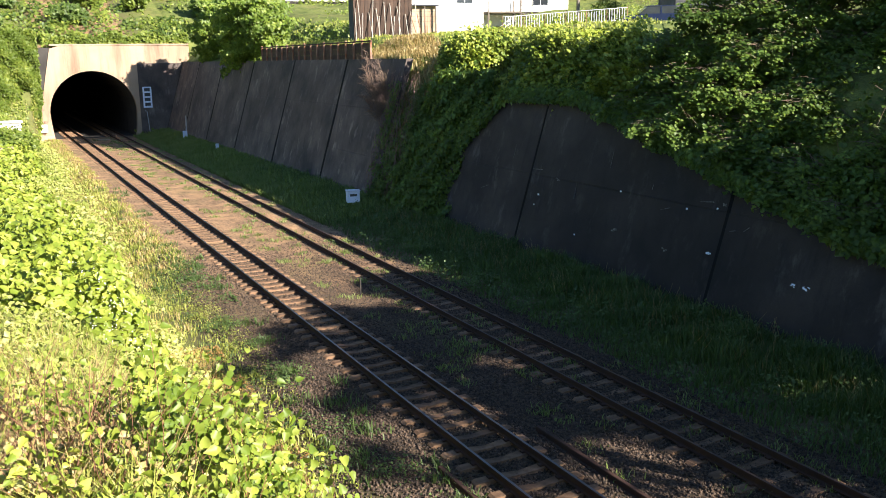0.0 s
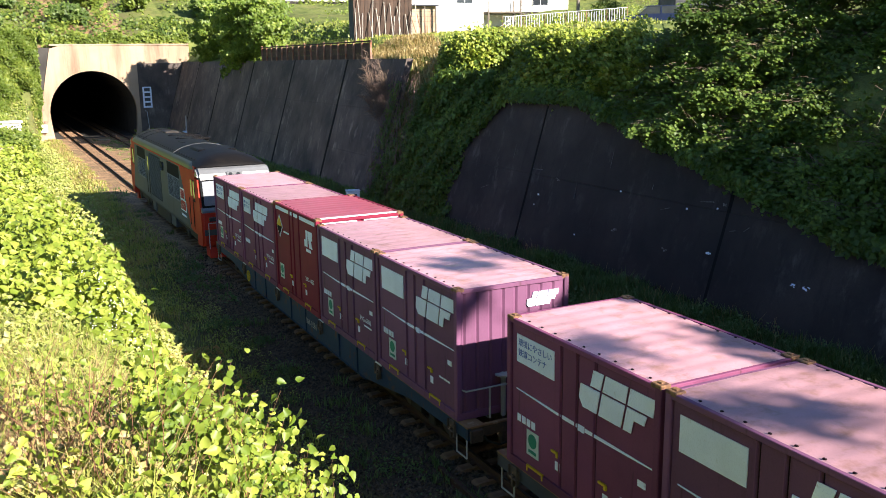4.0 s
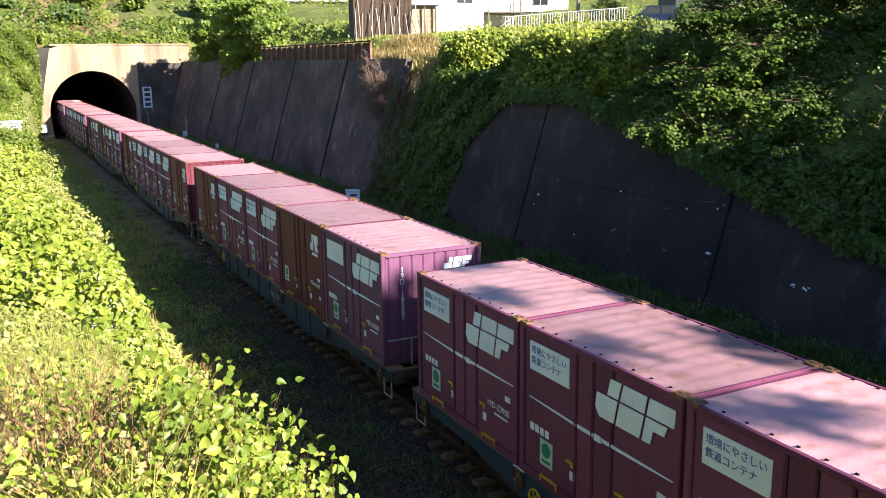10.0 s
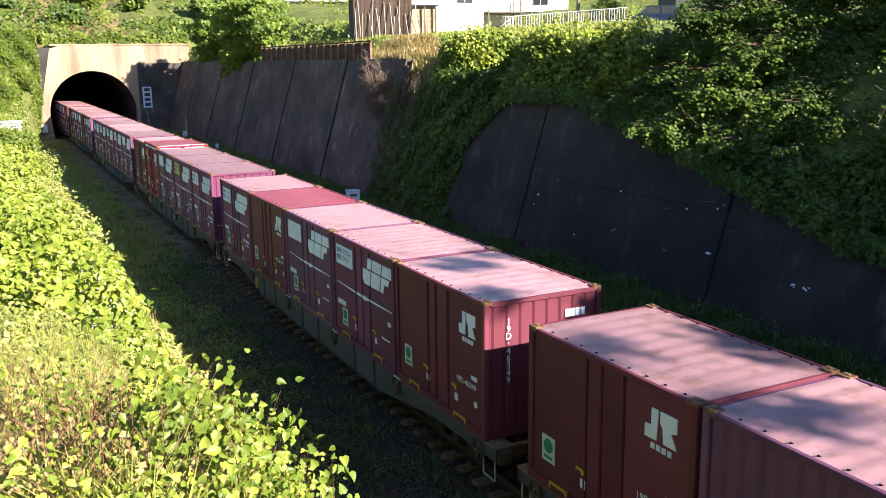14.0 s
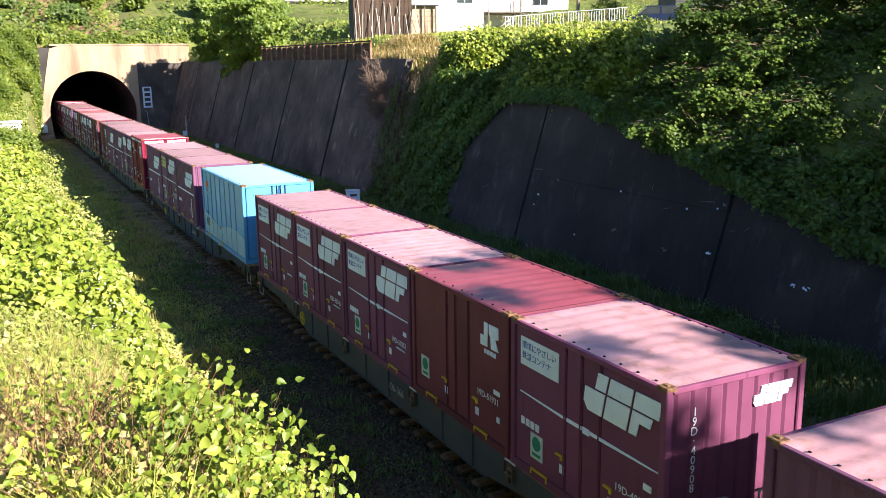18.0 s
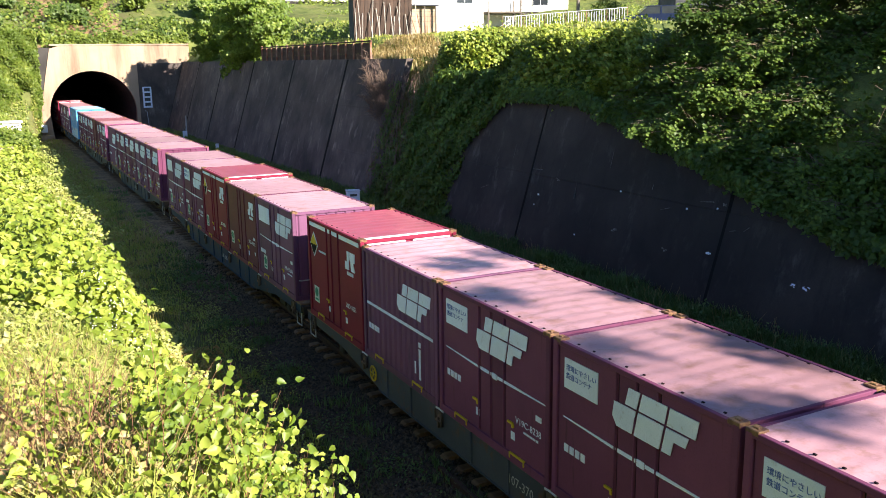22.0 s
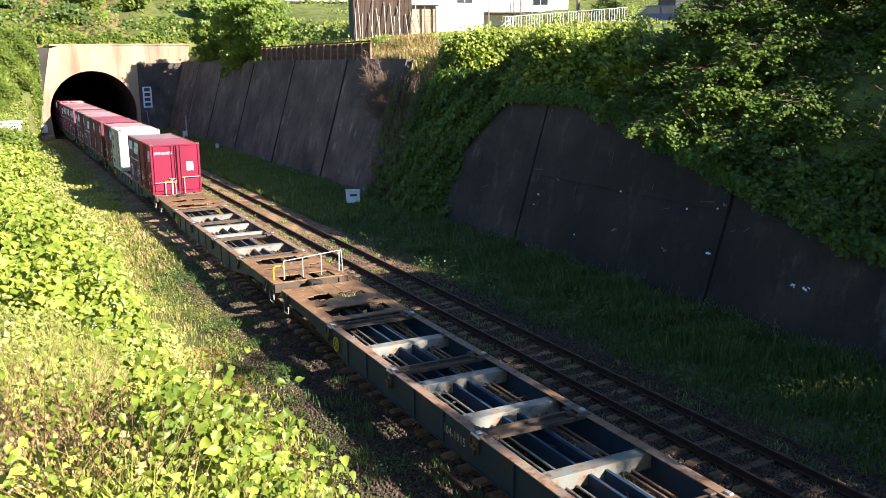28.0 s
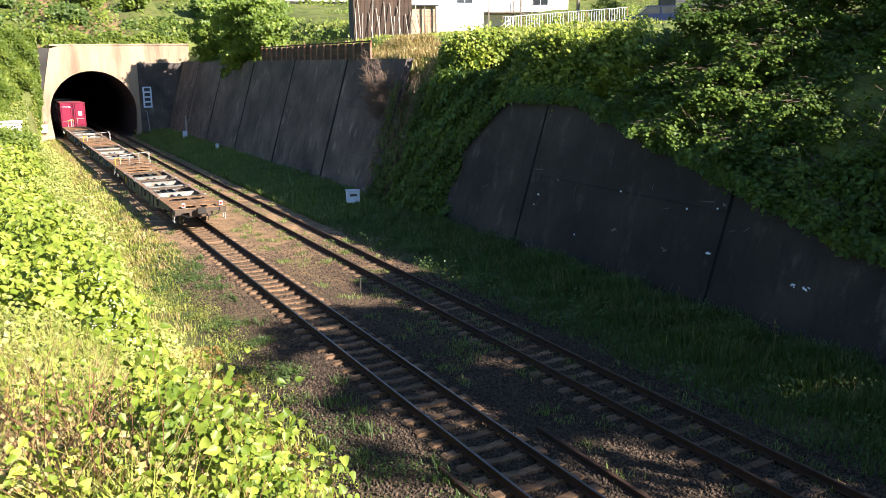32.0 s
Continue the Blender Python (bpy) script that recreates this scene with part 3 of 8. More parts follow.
def opening_outline(n=28, r=TUBE_R):
    """The horseshoe of the tunnel, from the left foot over the crown to the right foot."""
    pts = [(TUBE_X - r + 0.30, -0.6), (TUBE_X - r + 0.10, 1.0)]
    pts += [(TUBE_X - r * math.cos(math.pi * k / n), TUBE_Z + r * math.sin(math.pi * k / n)) for k in range(n + 1)]
    return pts + [(TUBE_X + r - 0.10, 1.0), (TUBE_X + r - 0.30, -0.6)]

def tunnel():
    portal = thing("tunnel_portal", "sunlit stained concrete tunnel portal with a round arch", "tunnel portal", kind="structure")
    inner = opening_outline()
    # the headwall round the arch, with a sloped left edge
    bm = bmesh.new()
    outer = []
    x_left = lambda z: -3.72 + 0.215 * z
    for i, (x, z) in enumerate(inner):
        f = i / (len(inner) - 1)
        if f < 0.32:
            zo = -0.6 + (9.35 + 0.6) * f / 0.32
            outer.append((x_left(zo), zo))
        elif f < 0.68:
            g = (f - 0.32) / 0.36
            outer.append((x_left(9.35) + g * (12.4 - x_left(9.35)), 9.35 + 0.15 * g))
        else:
            outer.append((12.4, 9.5 - (9.5 + 0.6) * (f - 0.68) / 0.32))
    rings = [[bm.verts.new((x, y, z)) for x, z in o] for o, y in ((inner, PORTAL_Y), (outer, PORTAL_Y), (outer, PORTAL_Y + 0.7), (inner, PORTAL_Y + 0.7))]
    for a in range(4):
        r0, r1 = rings[a], rings[(a + 1) % 4]
        for i in range(len(inner) - 1):
            bm.faces.new((r0[i], r0[i + 1], r1[i + 1], r1[i]))
    bmesh.ops.recalc_face_normals(bm, faces=bm.faces)
    part("headwall", bm, PORTAL_CONCRETE, portal)
    # coping along the top
    part("coping", boxes((-1.75, 12.4, PORTAL_Y - 0.06, PORTAL_Y + 0.75, 9.36, 9.56), bevel=0.03), PORTAL_CONCRETE, portal)
    part("wing", prism(bmesh.new(), [(-7.5, -0.6), (-3.85, -0.6), (-1.75, 9.2), (-6.0, 9.2)], "y", PORTAL_Y + 0.12, PORTAL_Y + 0.55), TUNNEL_LINING, portal)
    # added dark slab in place of the tree's shadow right of the arch
    part("wing_panel", boxes((6.79, 12.3, PORTAL_Y - 0.03, PORTAL_Y + 0.1, -0.6, 7.5), bevel=0.012), FAR_CONCRETE, portal, "dark panel standing in for the shadow on the portal beside the arch")
    part("arch_ring", arch_ring(), PORTAL_CONCRETE, portal, "slightly proud arch ring")
    part("footing", boxes((-4.0, -2.1, PORTAL_Y - 0.8, PORTAL_Y + 0.1, -0.6, 0.25), bevel=0.05), PORTAL_CONCRETE, portal)
    # lining
    lining = thing("tunnel_lining", "dark sooty lining of the railway tunnel", "tunnel", kind="structure")
    bm = bmesh.new()
    ring = opening_outline(20, TUBE_R + 0.02)
    big = opening_outline(20, TUBE_R + 0.5)
    loops = [[bm.verts.new((x, y, z)) for x, z in o] for y in (PORTAL_Y + 0.68, 130, 200, 520) for o in (ring,)]
    shell = [[bm.verts.new((x, y, z)) for x, z in big] for y in (PORTAL_Y + 0.72, 520)]
    for a, b in zip(loops, loops[1:]):
        for i in range(len(ring) - 1):
            bm.faces.new((a[i], a[i + 1], b[i + 1], b[i]))
    for i in range(len(ring) - 1):
        bm.faces.new((shell[0][i], shell[1][i], shell[1][i + 1], shell[0][i + 1]))
    bm.faces.new([v for v in loops[-1]])
    part("vault", bm, TUNNEL_LINING, lining)
    part("invert", boxes((-2.8, 7.0, PORTAL_Y + 0.1, 520, -0.6, -0.29)), TUNNEL_LINING, lining)

def arch_ring():
    bm = bmesh.new()
    a, b = opening_outline(28, TUBE_R + 0.0), opening_outline(28, TUBE_R + 0.30)
    y0, y1 = PORTAL_Y - 0.035, PORTAL_Y + 0.2
    rings = [[bm.verts.new((x, y, z)) for x, z in o] for o, y in ((a, y0), (b, y0), (b, y1), (a, y1))]
    for k in range(4):
        r0, r1 = rings[k], rings[(k + 1) % 4]
        for i in range(len(a) - 1):
            bm.faces.new((r0[i], r0[i + 1], r1[i + 1], r1[i]))
    bmesh.ops.recalc_face_normals(bm, faces=bm.faces)
    return bm

tunnel()

# ---- tracks ----
RAIL_OUTLINE = [(-0.064, -0.153), (0.064, -0.153), (0.064, -0.142), (0.012, -0.125), (0.008, -0.045), (0.032, -0.036), (0.034, -0.008), (0.026, 0.0), (-0.026, 0.0), (-0.034, -0.008), (-0.032, -0.036), (-0.008, -0.045), (-0.012, -0.125), (-0.064, -0.142)]

def sleeper_mesh():
    """A pretensioned concrete sleeper, waisted in the middle, with sloped ends."""
    bm = bmesh.new()
    sections = [(-1.0, 0.10, -0.20), (-0.94, 0.115, -0.165), (-0.45, 0.115, -0.160), (0.0, 0.085, -0.195), (0.45, 0.115, -0.160), (0.94, 0.115, -0.165), (1.0, 0.10, -0.20)]
    loops = [[bm.verts.new(p) for p in ((x, -w - 0.03, -0.36), (x, -w, t), (x, w, t), (x, w + 0.03, -0.36))] for x, w, t in sections]
    for a, b in zip(loops, loops[1:]):
        for i in range(3):
            bm.faces.new((a[i], b[i], b[i + 1], a[i + 1]))
    bm.faces.new(loops[0])
    bm.faces.new(loops[-1][::-1])
    bmesh.ops.recalc_face_normals(bm, faces=bm.faces)
    return mesh_of("sleeper", bm, SLEEPER)

def track(name, label, x, head, lift, sunk):
    t = thing(name, label, "railway track", Matrix.Translation((x, 0, lift)), kind="structure")
    for s in (-0.5665, 0.5665):
        part("rail", prism(bmesh.new(), [(a + s, b) for a, b in RAIL_OUTLINE], "y", -470, 520), RAIL_SIDE, t)
        part("rail_head", boxes((s - 0.025, s + 0.025, -470, 520, -0.001, 0.0035)), head, t, "worn running surface")
    return t

def tracks():
    main = track("track_1", "main railway track with polished rails on concrete sleepers", 0.0, RAIL_TOP, 0.0, 0)
    siding = track("track_2", "rusty second railway track half sunk in weeds", 4.083, RAIL_DULL, -0.02, 0.03)
    me = sleeper_mesh()
    clip = mesh_of("clip", boxes((-0.05, 0.05, -0.06, 0.06, -0.165, -0.125), bevel=0.012), RAIL_SIDE)
    for tr, x, sink in ((main, 0.0, 0.0), (siding, 4.083, 0.012)):
        k = 0
        y = 14.63 - 0.632 * 60
        while y < 112:
            if y > 7.5:
                ob = part("sleeper", me, None, tr)
                ob.location = (rng.normal(0, 0.012), y + rng.normal(0, 0.018), -sink + rng.normal(0, 0.008))
                ob.rotation_euler = (0, rng.normal(0, 0.006), rng.normal(0, 0.012))
                if y < 30:
                    for s in (-0.66, -0.473, 0.473, 0.66):
                        c = part("rail_clip", clip, None, ob)
                        c.location = (s, 0, 0.005)
            y += 0.632
        far = [(-1.0, 1.0, v - 0.11, v + 0.11, -0.34, -0.165 - sink) for v in np.concatenate([np.arange(-470, 7.2, 0.66), np.arange(112.3, 500, 0.9)])]
        tagged(part("sleeper_row", crates("sleeper_row", far, SLEEPER), None, tr), kind="stuff")
    # steel edge strips beside the near end of the main track
    for s, y1 in ((-1.28, 14.2), (1.42, 14.9)):
        solid("guard_strip", boxes((s - 0.05, s + 0.05, -12, y1, -0.30, -0.13), (s - 0.11, s + 0.11, -12, y1 - 0.2, -0.30, -0.24), bevel=0.012), RAIL_SIDE, "dark rusty steel guard strip lying along the track", "guard rail", group="guard strips")

tracks()

# ---- the freight train ----
HALF, LONG = 1.225, 3.715

def text_mesh(words, size, material, align="LEFT", gap=1.0):
    cu = bpy.data.curves.new("writing", "FONT")
    cu.body, cu.size, cu.align_x, cu.extrude, cu.space_line = words, size, align, 0.0015, gap
    cu.resolution_u = 2
    ob = bpy.data.objects.new("writing", cu)
    me = bpy.data.meshes.new_from_object(ob)
    bpy.data.objects.remove(ob)
    bpy.data.curves.remove(cu)
    me.materials.clear()
    me.materials.append(material)
    return me

SIDE_TURN = Matrix(((0, 0, -1, 0), (-1, 0, 0, 0), (0, 1, 0, 0), (0, 0, 0, 1)))
END_TURN = Matrix(((1, 0, 0, 0), (0, 0, -1, 0), (0, 1, 0, 0), (0, 0, 0, 1)))

def side_text(words, size, u, z, parent, material, half_long=LONG / 2, x=-1.212, name="number", gap=1.0):
    ob = part(name, text_mesh(words, size, material, "LEFT", gap), None, parent)
    ob.matrix_local = Matrix.Translation((x, half_long - u, z)) @ SIDE_TURN
    return ob

def end_text(words, size, x, z, parent, material, y, name="number", gap=1.0):
    ob = part(name, text_mesh(words, size, material, "CENTER", gap), None, parent)
    ob.matrix_local = Matrix.Translation((x, y, z)) @ END_TURN
    return ob

def decal(name, parent, shapes, material, half_long=LONG / 2, x=-1.210, label=""):
    """Flat painted shapes on the track side; each is a list of (metres from the front end, height)."""
    bm = bmesh.new()
    for s in shapes:
        prism(bm, [(half_long - u, z) for u, z in s], "x", x, x + 0.012)
    return part(name, bm, material, parent, label)

def rect(u0, u1, z0, z1):
    return [(u0, z0), (u1, z0), (u1, z1), (u0, z1)]

def fitted(shapes, u, z, w, h):
    return [[(u + a * w, z + b * h) for a, b in s] for s in shapes]

WIDE_MARK = [[(0.20, 1), (0.34, 1), (0.30, 0.60), (0.16, 0.60)], [(0.02, 0.55), (0.295, 0.55), (0.25, 0.0), (0.06, 0.0), (0.0, 0.20)],
             [(0.37, 1), (0.66, 1), (0.63, 0.60), (0.33, 0.60)], [(0.325, 0.55), (0.625, 0.55), (0.58, 0.0), (0.28, 0.0)],
             [(0.69, 1), (1.0, 1), (0.97, 0.60), (0.66, 0.60)], [(0.655, 0.55), (0.90, 0.55), (0.87, 0.32), (0.74, 0.32), (0.71, 0.0), (0.61, 0.0)]]
SHORT_MARK = [[(0.20, 1), (0.42, 1), (0.38, 0.0), (0.0, 0.0), (0.0, 0.42), (0.20, 0.42)], [(0.48, 1), (1.0, 1), (1.0, 0.52), (0.82, 0.46), (1.0, 0.0), (0.60, 0.0), (0.56, 0.5), (0.48, 0.62)]]
DIAMOND = [[(0.5, 0), (1, 0.5), (0.5, 1), (0, 0.5)]]

def small_bars(u, z, w, h, n, rows=1):
    """Writing too small to read: bars of its size."""
    out = []
    for r in range(rows):
        step = w / n
        out += [rect(u + k * step, u + k * step + step * 0.72, z - r * h * 1.6, z - r * h * 1.6 + h) for k in range(n)]
    return out

def corrugated_roof(half_w, half_l, z, ribs, deep=0.016):
    """A roof sheet with shallow ribs that run across."""
    n = ribs * 4
    ys = np.linspace(-half_l, half_l, n + 1)
    hs = np.array([0.0, 0.0, deep, deep])[np.arange(n + 1) % 4]
    v, f = [], []
    for y, h in zip(ys, hs):
        for x, d in ((-half_w, -0.01), (-half_w + 0.07, 0.0), (0.0, 0.012), (half_w - 0.07, 0.0), (half_w, -0.01)):
            v.append((x, y, z + d + (h if abs(x) < half_w - 0.01 else 0)))
    for k in range(n):
        for c in range(4):
            f.append((k * 5 + c, k * 5 + c + 1, k * 5 + c + 6, k * 5 + c + 5))
    return np.array(v), np.array(f)

def container_shell(c, paint, roof_paint, high=2.5, half_l=LONG / 2, ribbed=False, doors=(1.52, 1.92, 2.36), frame_paint=None, end_doors=False):
    """Frame, walls, roof, corner castings and doors of a small goods container."""
    fp = frame_paint or paint
    part("base_frame", boxes((-1.22, -1.08, -half_l, half_l, 0.0, 0.14), (1.08, 1.22, -half_l, half_l, 0.0, 0.14), (-1.1, 1.1, -half_l, -half_l + 0.14, 0.0, 0.14), (-1.1, 1.1, half_l - 0.14, half_l, 0.0, 0.14), (-1.1, 1.1, -half_l + 0.1, half_l - 0.1, 0.06, 0.13)), fp, c)
    post = mesh_of("corner_post", boxes((-0.055, 0.055, -0.06, 0.06, 0.0, high - 0.02), bevel=0.015), fp)
    cast = mesh_of("corner_casting", boxes((-0.085, 0.085, -0.10, 0.10, -0.06, 0.012), (-0.03, 0.03, -0.045, 0.045, 0.0, 0.03), bevel=0.01), RUST_YELLOW)
    for sx in (-1, 1):
        for sy in (-1, 1):
            part("corner_post", post, None, c).location = (sx * (HALF - 0.056), sy * (half_l - 0.061), 0.0)
            part("corner_casting", cast, None, c).location = (sx * (HALF - 0.087), sy * (half_l - 0.102), high)
    part("top_rail", boxes((-1.222, -1.15, -half_l + 0.1, half_l - 0.1, high - 0.09, high - 0.012), (1.15, 1.222, -half_l + 0.1, half_l - 0.1, high - 0.09, high - 0.012), (-1.1, 1.1, -half_l + 0.004, -half_l + 0.07, high - 0.09, high - 0.012), (-1.1, 1.1, half_l - 0.07, half_l - 0.004, high - 0.09, high - 0.012), bevel=0.008), fp, c)
    v, f = corrugated_roof(1.19, half_l - 0.06, high - 0.022, int(half_l * 5.4), 0.016 if ribbed else 0.010)
    part("roof", raw_mesh("roof", v, f, roof_paint), None, c)
    # small studs along both roof edges
    studs = [(s * 1.10 - 0.012, s * 1.10 + 0.012, y - 0.02, y + 0.02, high - 0.02, high + 0.001) for s in (-1, 1) for y in np.arange(-half_l + 0.35, half_l - 0.3, 0.36)]
    tagged(part("roof_stud", crates("roof_stud", studs, DOOR_SEAM), None, c), kind="stuff")
    if ribbed:
        for sx in (-1, 1):
            outline = []
            n = int(half_l * 2 / 0.28)
            step = (2 * half_l - 0.24) / n
            for k in range(n):
                y = -half_l + 0.12 + k * step
                outline += [(sx * 1.175, y), (sx * 1.205, y + 0.25 * step), (sx * 1.205, y + 0.72 * step), (sx * 1.175, y + 0.97 * step)]
            outline += [(sx * 1.15, half_l - 0.12), (sx * 1.15, -half_l + 0.12)]
            part("side_wall", prism(bmesh.new(), outline, "z", 0.14, high - 0.09), paint, c)
    else:
        for sx in (-1, 1):
            cuts = [0.12] + [d for d in doors] + [2 * half_l - 0.12]
            for a, b in zip(cuts, cuts[1:]):
                part("side_door" if b - a < 0.6 else "side_panel", boxes((min(sx * 1.19, sx * 1.14), max(sx * 1.19, sx * 1.14), half_l - b + 0.012, half_l - a - 0.012, 0.14, high - 0.09), bevel=0.01), paint, c)
            part("door_seal", boxes(*[(min(sx * 1.13, sx * 1.172), max(sx * 1.13, sx * 1.172), half_l - d - 0.04, half_l - d + 0.04, 0.14, high - 0.09) for d in doors]), DOOR_SEAM, c)
            for d in doors:
                part("locking_bar", tube(bmesh.new(), (sx * 1.198, half_l - d + 0.035, 0.16), (sx * 1.198, half_l - d + 0.035, high - 0.1), 0.016, 6), paint, c)
    # ends: pressed ribs below the top rail
    for sy in (-1, 1):
        outline = []
        n = 8
        for k in range(n):
            x = -1.10 + k * 2.2 / n
            outline += [(x, sy * (half_l - 0.035)), (x + 0.05, sy * (half_l - 0.065)), (x + 0.09, sy * (half_l - 0.035))]
        outline += [(1.10, sy * (half_l - 0.035)), (1.10, sy * (half_l - 0.12)), (-1.10, sy * (half_l - 0.12))]
        part("end_wall", prism(bmesh.new(), outline, "z", 0.14, high - 0.09), paint, c)
    if end_doors:
        y = -half_l
        for a, b in ((-1.09, -0.02), (0.02, 1.09)):
            part("end_door", boxes((a, b, y - 0.012, y + 0.03, 0.16, high - 0.1), bevel=0.01), paint, c)
        for x in (-0.22, -0.06, 0.06, 0.22):
            part("locking_bar", tube(bmesh.new(), (x, y - 0.03, 0.12), (x, y - 0.03, high - 0.06), 0.018, 6), DOOR_SEAM, c)
        part("door_handle", boxes((-0.6, -0.26, y - 0.05, y - 0.02, 0.62, 0.67), (0.26, 0.6, y - 0.05, y - 0.02, 0.78, 0.83), (-0.08, -0.02, y - 0.05, y - 0.02, 0.55, 0.70), bevel=0.006), YELLOW, c)
        part("end_plate", boxes((0.52, 0.86, y - 0.02, y - 0.008, 1.15, 1.58)), WHITE_PAINT, c)
    # yellow fork pockets and door catches on the track side
    for u in (0.62, 2.55):
        part("fork_pocket", boxes((-1.232, -1.2, half_l - u - 0.46, half_l - u, 0.135, 0.165), (-1.232, -1.2, half_l - u - 0.03, half_l - u, 0.06, 0.16), (-1.232, -1.2, half_l - u - 0.46, half_l - u - 0.43, 0.06, 0.16)), YELLOW, c)
    if not ribbed:
        for u, z in ((1.30, 0.66), (2.48, 0.66)):
            part("door_catch", boxes((-1.225, -1.195, half_l - u - 0.16, half_l - u, z, z + 0.035), (-1.225, -1.195, half_l - u - 0.18, half_l - u - 0.13, z - 0.05, z + 0.02)), YELLOW, c)
            part("notice", boxes((-1.199, -1.192, half_l - u - 0.2, half_l - u - 0.08, z - 0.27, z - 0.13)), WHITE_PAINT, c)

def eco_sticker(c, u, z, w=0.34, h=0.42):
    part("sticker", boxes((-1.200, -1.1915, LONG / 2 - u - w, LONG / 2 - u, z, z + h)), STICKER_PALE, c)
    bm = bmesh.new()
    prism(bm, [(LONG / 2 - u - w / 2 + 0.12 * math.cos(a), z + h * 0.62 + 0.12 * math.sin(a)) for a in np.linspace(0, 2 * np.pi, 14)[:-1]], "x", -1.204, -1.198)
    box(bm, -1.204, -1.198, LONG / 2 - u - w + 0.06, LONG / 2 - u - 0.06, z + 0.05, z + 0.10)
    part("sticker_print", bm, STICKER_GREEN, c)

GROUP = "containers on the freight wagons"
SLOGAN = "環境にやさしい\n鉄道コンテナ"

def wide_container(sticker, label, paint=MAROON, vent=False):
    c = thing("container", label, "container", group=GROUP)
    container_shell(c, paint, ROOF_FADED)
    shift = -0.55 if vent else 0.0
    if sticker == "plain":
        decal("plate", c, [rect(0.27, 1.37, 1.78, 2.26)], WHITE_PAINT, x=-1.203, label="blank white plate")
    else:
        w = 0.80 if vent else 1.05
        decal("slogan_plate", c, [rect(0.28, 0.28 + w, 1.80, 2.26)], CREAM if sticker == "cream" else WHITE_PAINT, x=-1.203, label="pale plate with two lines of print")
        side_text(SLOGAN, 0.135 * w / 1.05, 0.33, 2.09, c, BLACK if sticker == "cream" else STICKER_BLUE, x=-1.207, name="slogan", gap=1.25)
    decal("emblem", c, fitted(WIDE_MARK, 1.98 + shift, 1.66, 1.64, 0.62), WHITE_PAINT, x=-1.214)
    decal("stripe", c, [[(0.27, 1.33), (1.50, 1.285), (1.50, 1.325), (0.27, 1.345)], rect(1.55, 1.92, 1.28, 1.335), rect(1.95, 2.10, 1.25, 1.35), [(2.12, 1.28), (3.60, 1.315), (3.60, 1.33), (2.12, 1.335)]], WHITE_PAINT, x=-1.203)
    decal("maker_mark", c, small_bars(0.30, 0.80, 0.55, 0.12, 4), WHITE_PAINT, x=-1.200)
    tagged(decal("tare_note", c, small_bars(2.95, 0.62, 0.45, 0.035, 5), WHITE_PAINT, x=-1.200), kind="stuff")
    decal("date_mark", c, [rect(3.30, 3.46, 0.98, 1.07)], WHITE_PAINT, x=-1.200)
    if not vent:
        eco_sticker(c, 0.58, 0.33)
    # emblem on the end
    bm = bmesh.new()
    for s in fitted(WIDE_MARK, 0.28, 1.98, 0.72, 0.27):
        prism(bm, s, "y", -LONG / 2 + 0.012, -LONG / 2 + 0.034)
    part("end_emblem", bm, WHITE_PAINT, c)
    return c

def short_container(label, paint=BROWNRED, roof=ROOF_FADED, end_doors=False):
    c = thing("container", label, "container", group=GROUP)
    container_shell(c, paint, roof, doors=(1.50, 1.84, 2.33), end_doors=end_doors)
    decal("emblem", c, fitted(SHORT_MARK, 2.76, 1.75, 0.60, 0.42), WHITE_PAINT, x=-1.203)
    decal("maker_mark", c, small_bars(2.88, 1.62, 0.42, 0.08, 4), WHITE_PAINT, x=-1.200)
    decal("date_mark", c, [rect(3.20, 3.40, 0.98, 1.06)], WHITE_PAINT, x=-1.200)
    decal("round_mark", c, [rect(3.30, 3.40, 0.50, 0.60)], WHITE_PAINT, x=-1.200)
    eco_sticker(c, 0.38, 0.44)
    if not end_doors:
        bm = bmesh.new()
        for s in fitted([rect(0, 0.22, 0, 1), rect(0.26, 0.48, 0, 1), rect(0.52, 0.74, 0, 1), rect(0.78, 1, 0, 1)], 0.45, 2.02, 0.42, 0.14):
            prism(bm, s, "y", -LONG / 2 + 0.012, -LONG / 2 + 0.034)
        part("end_emblem", bm, WHITE_PAINT, c)
    return c

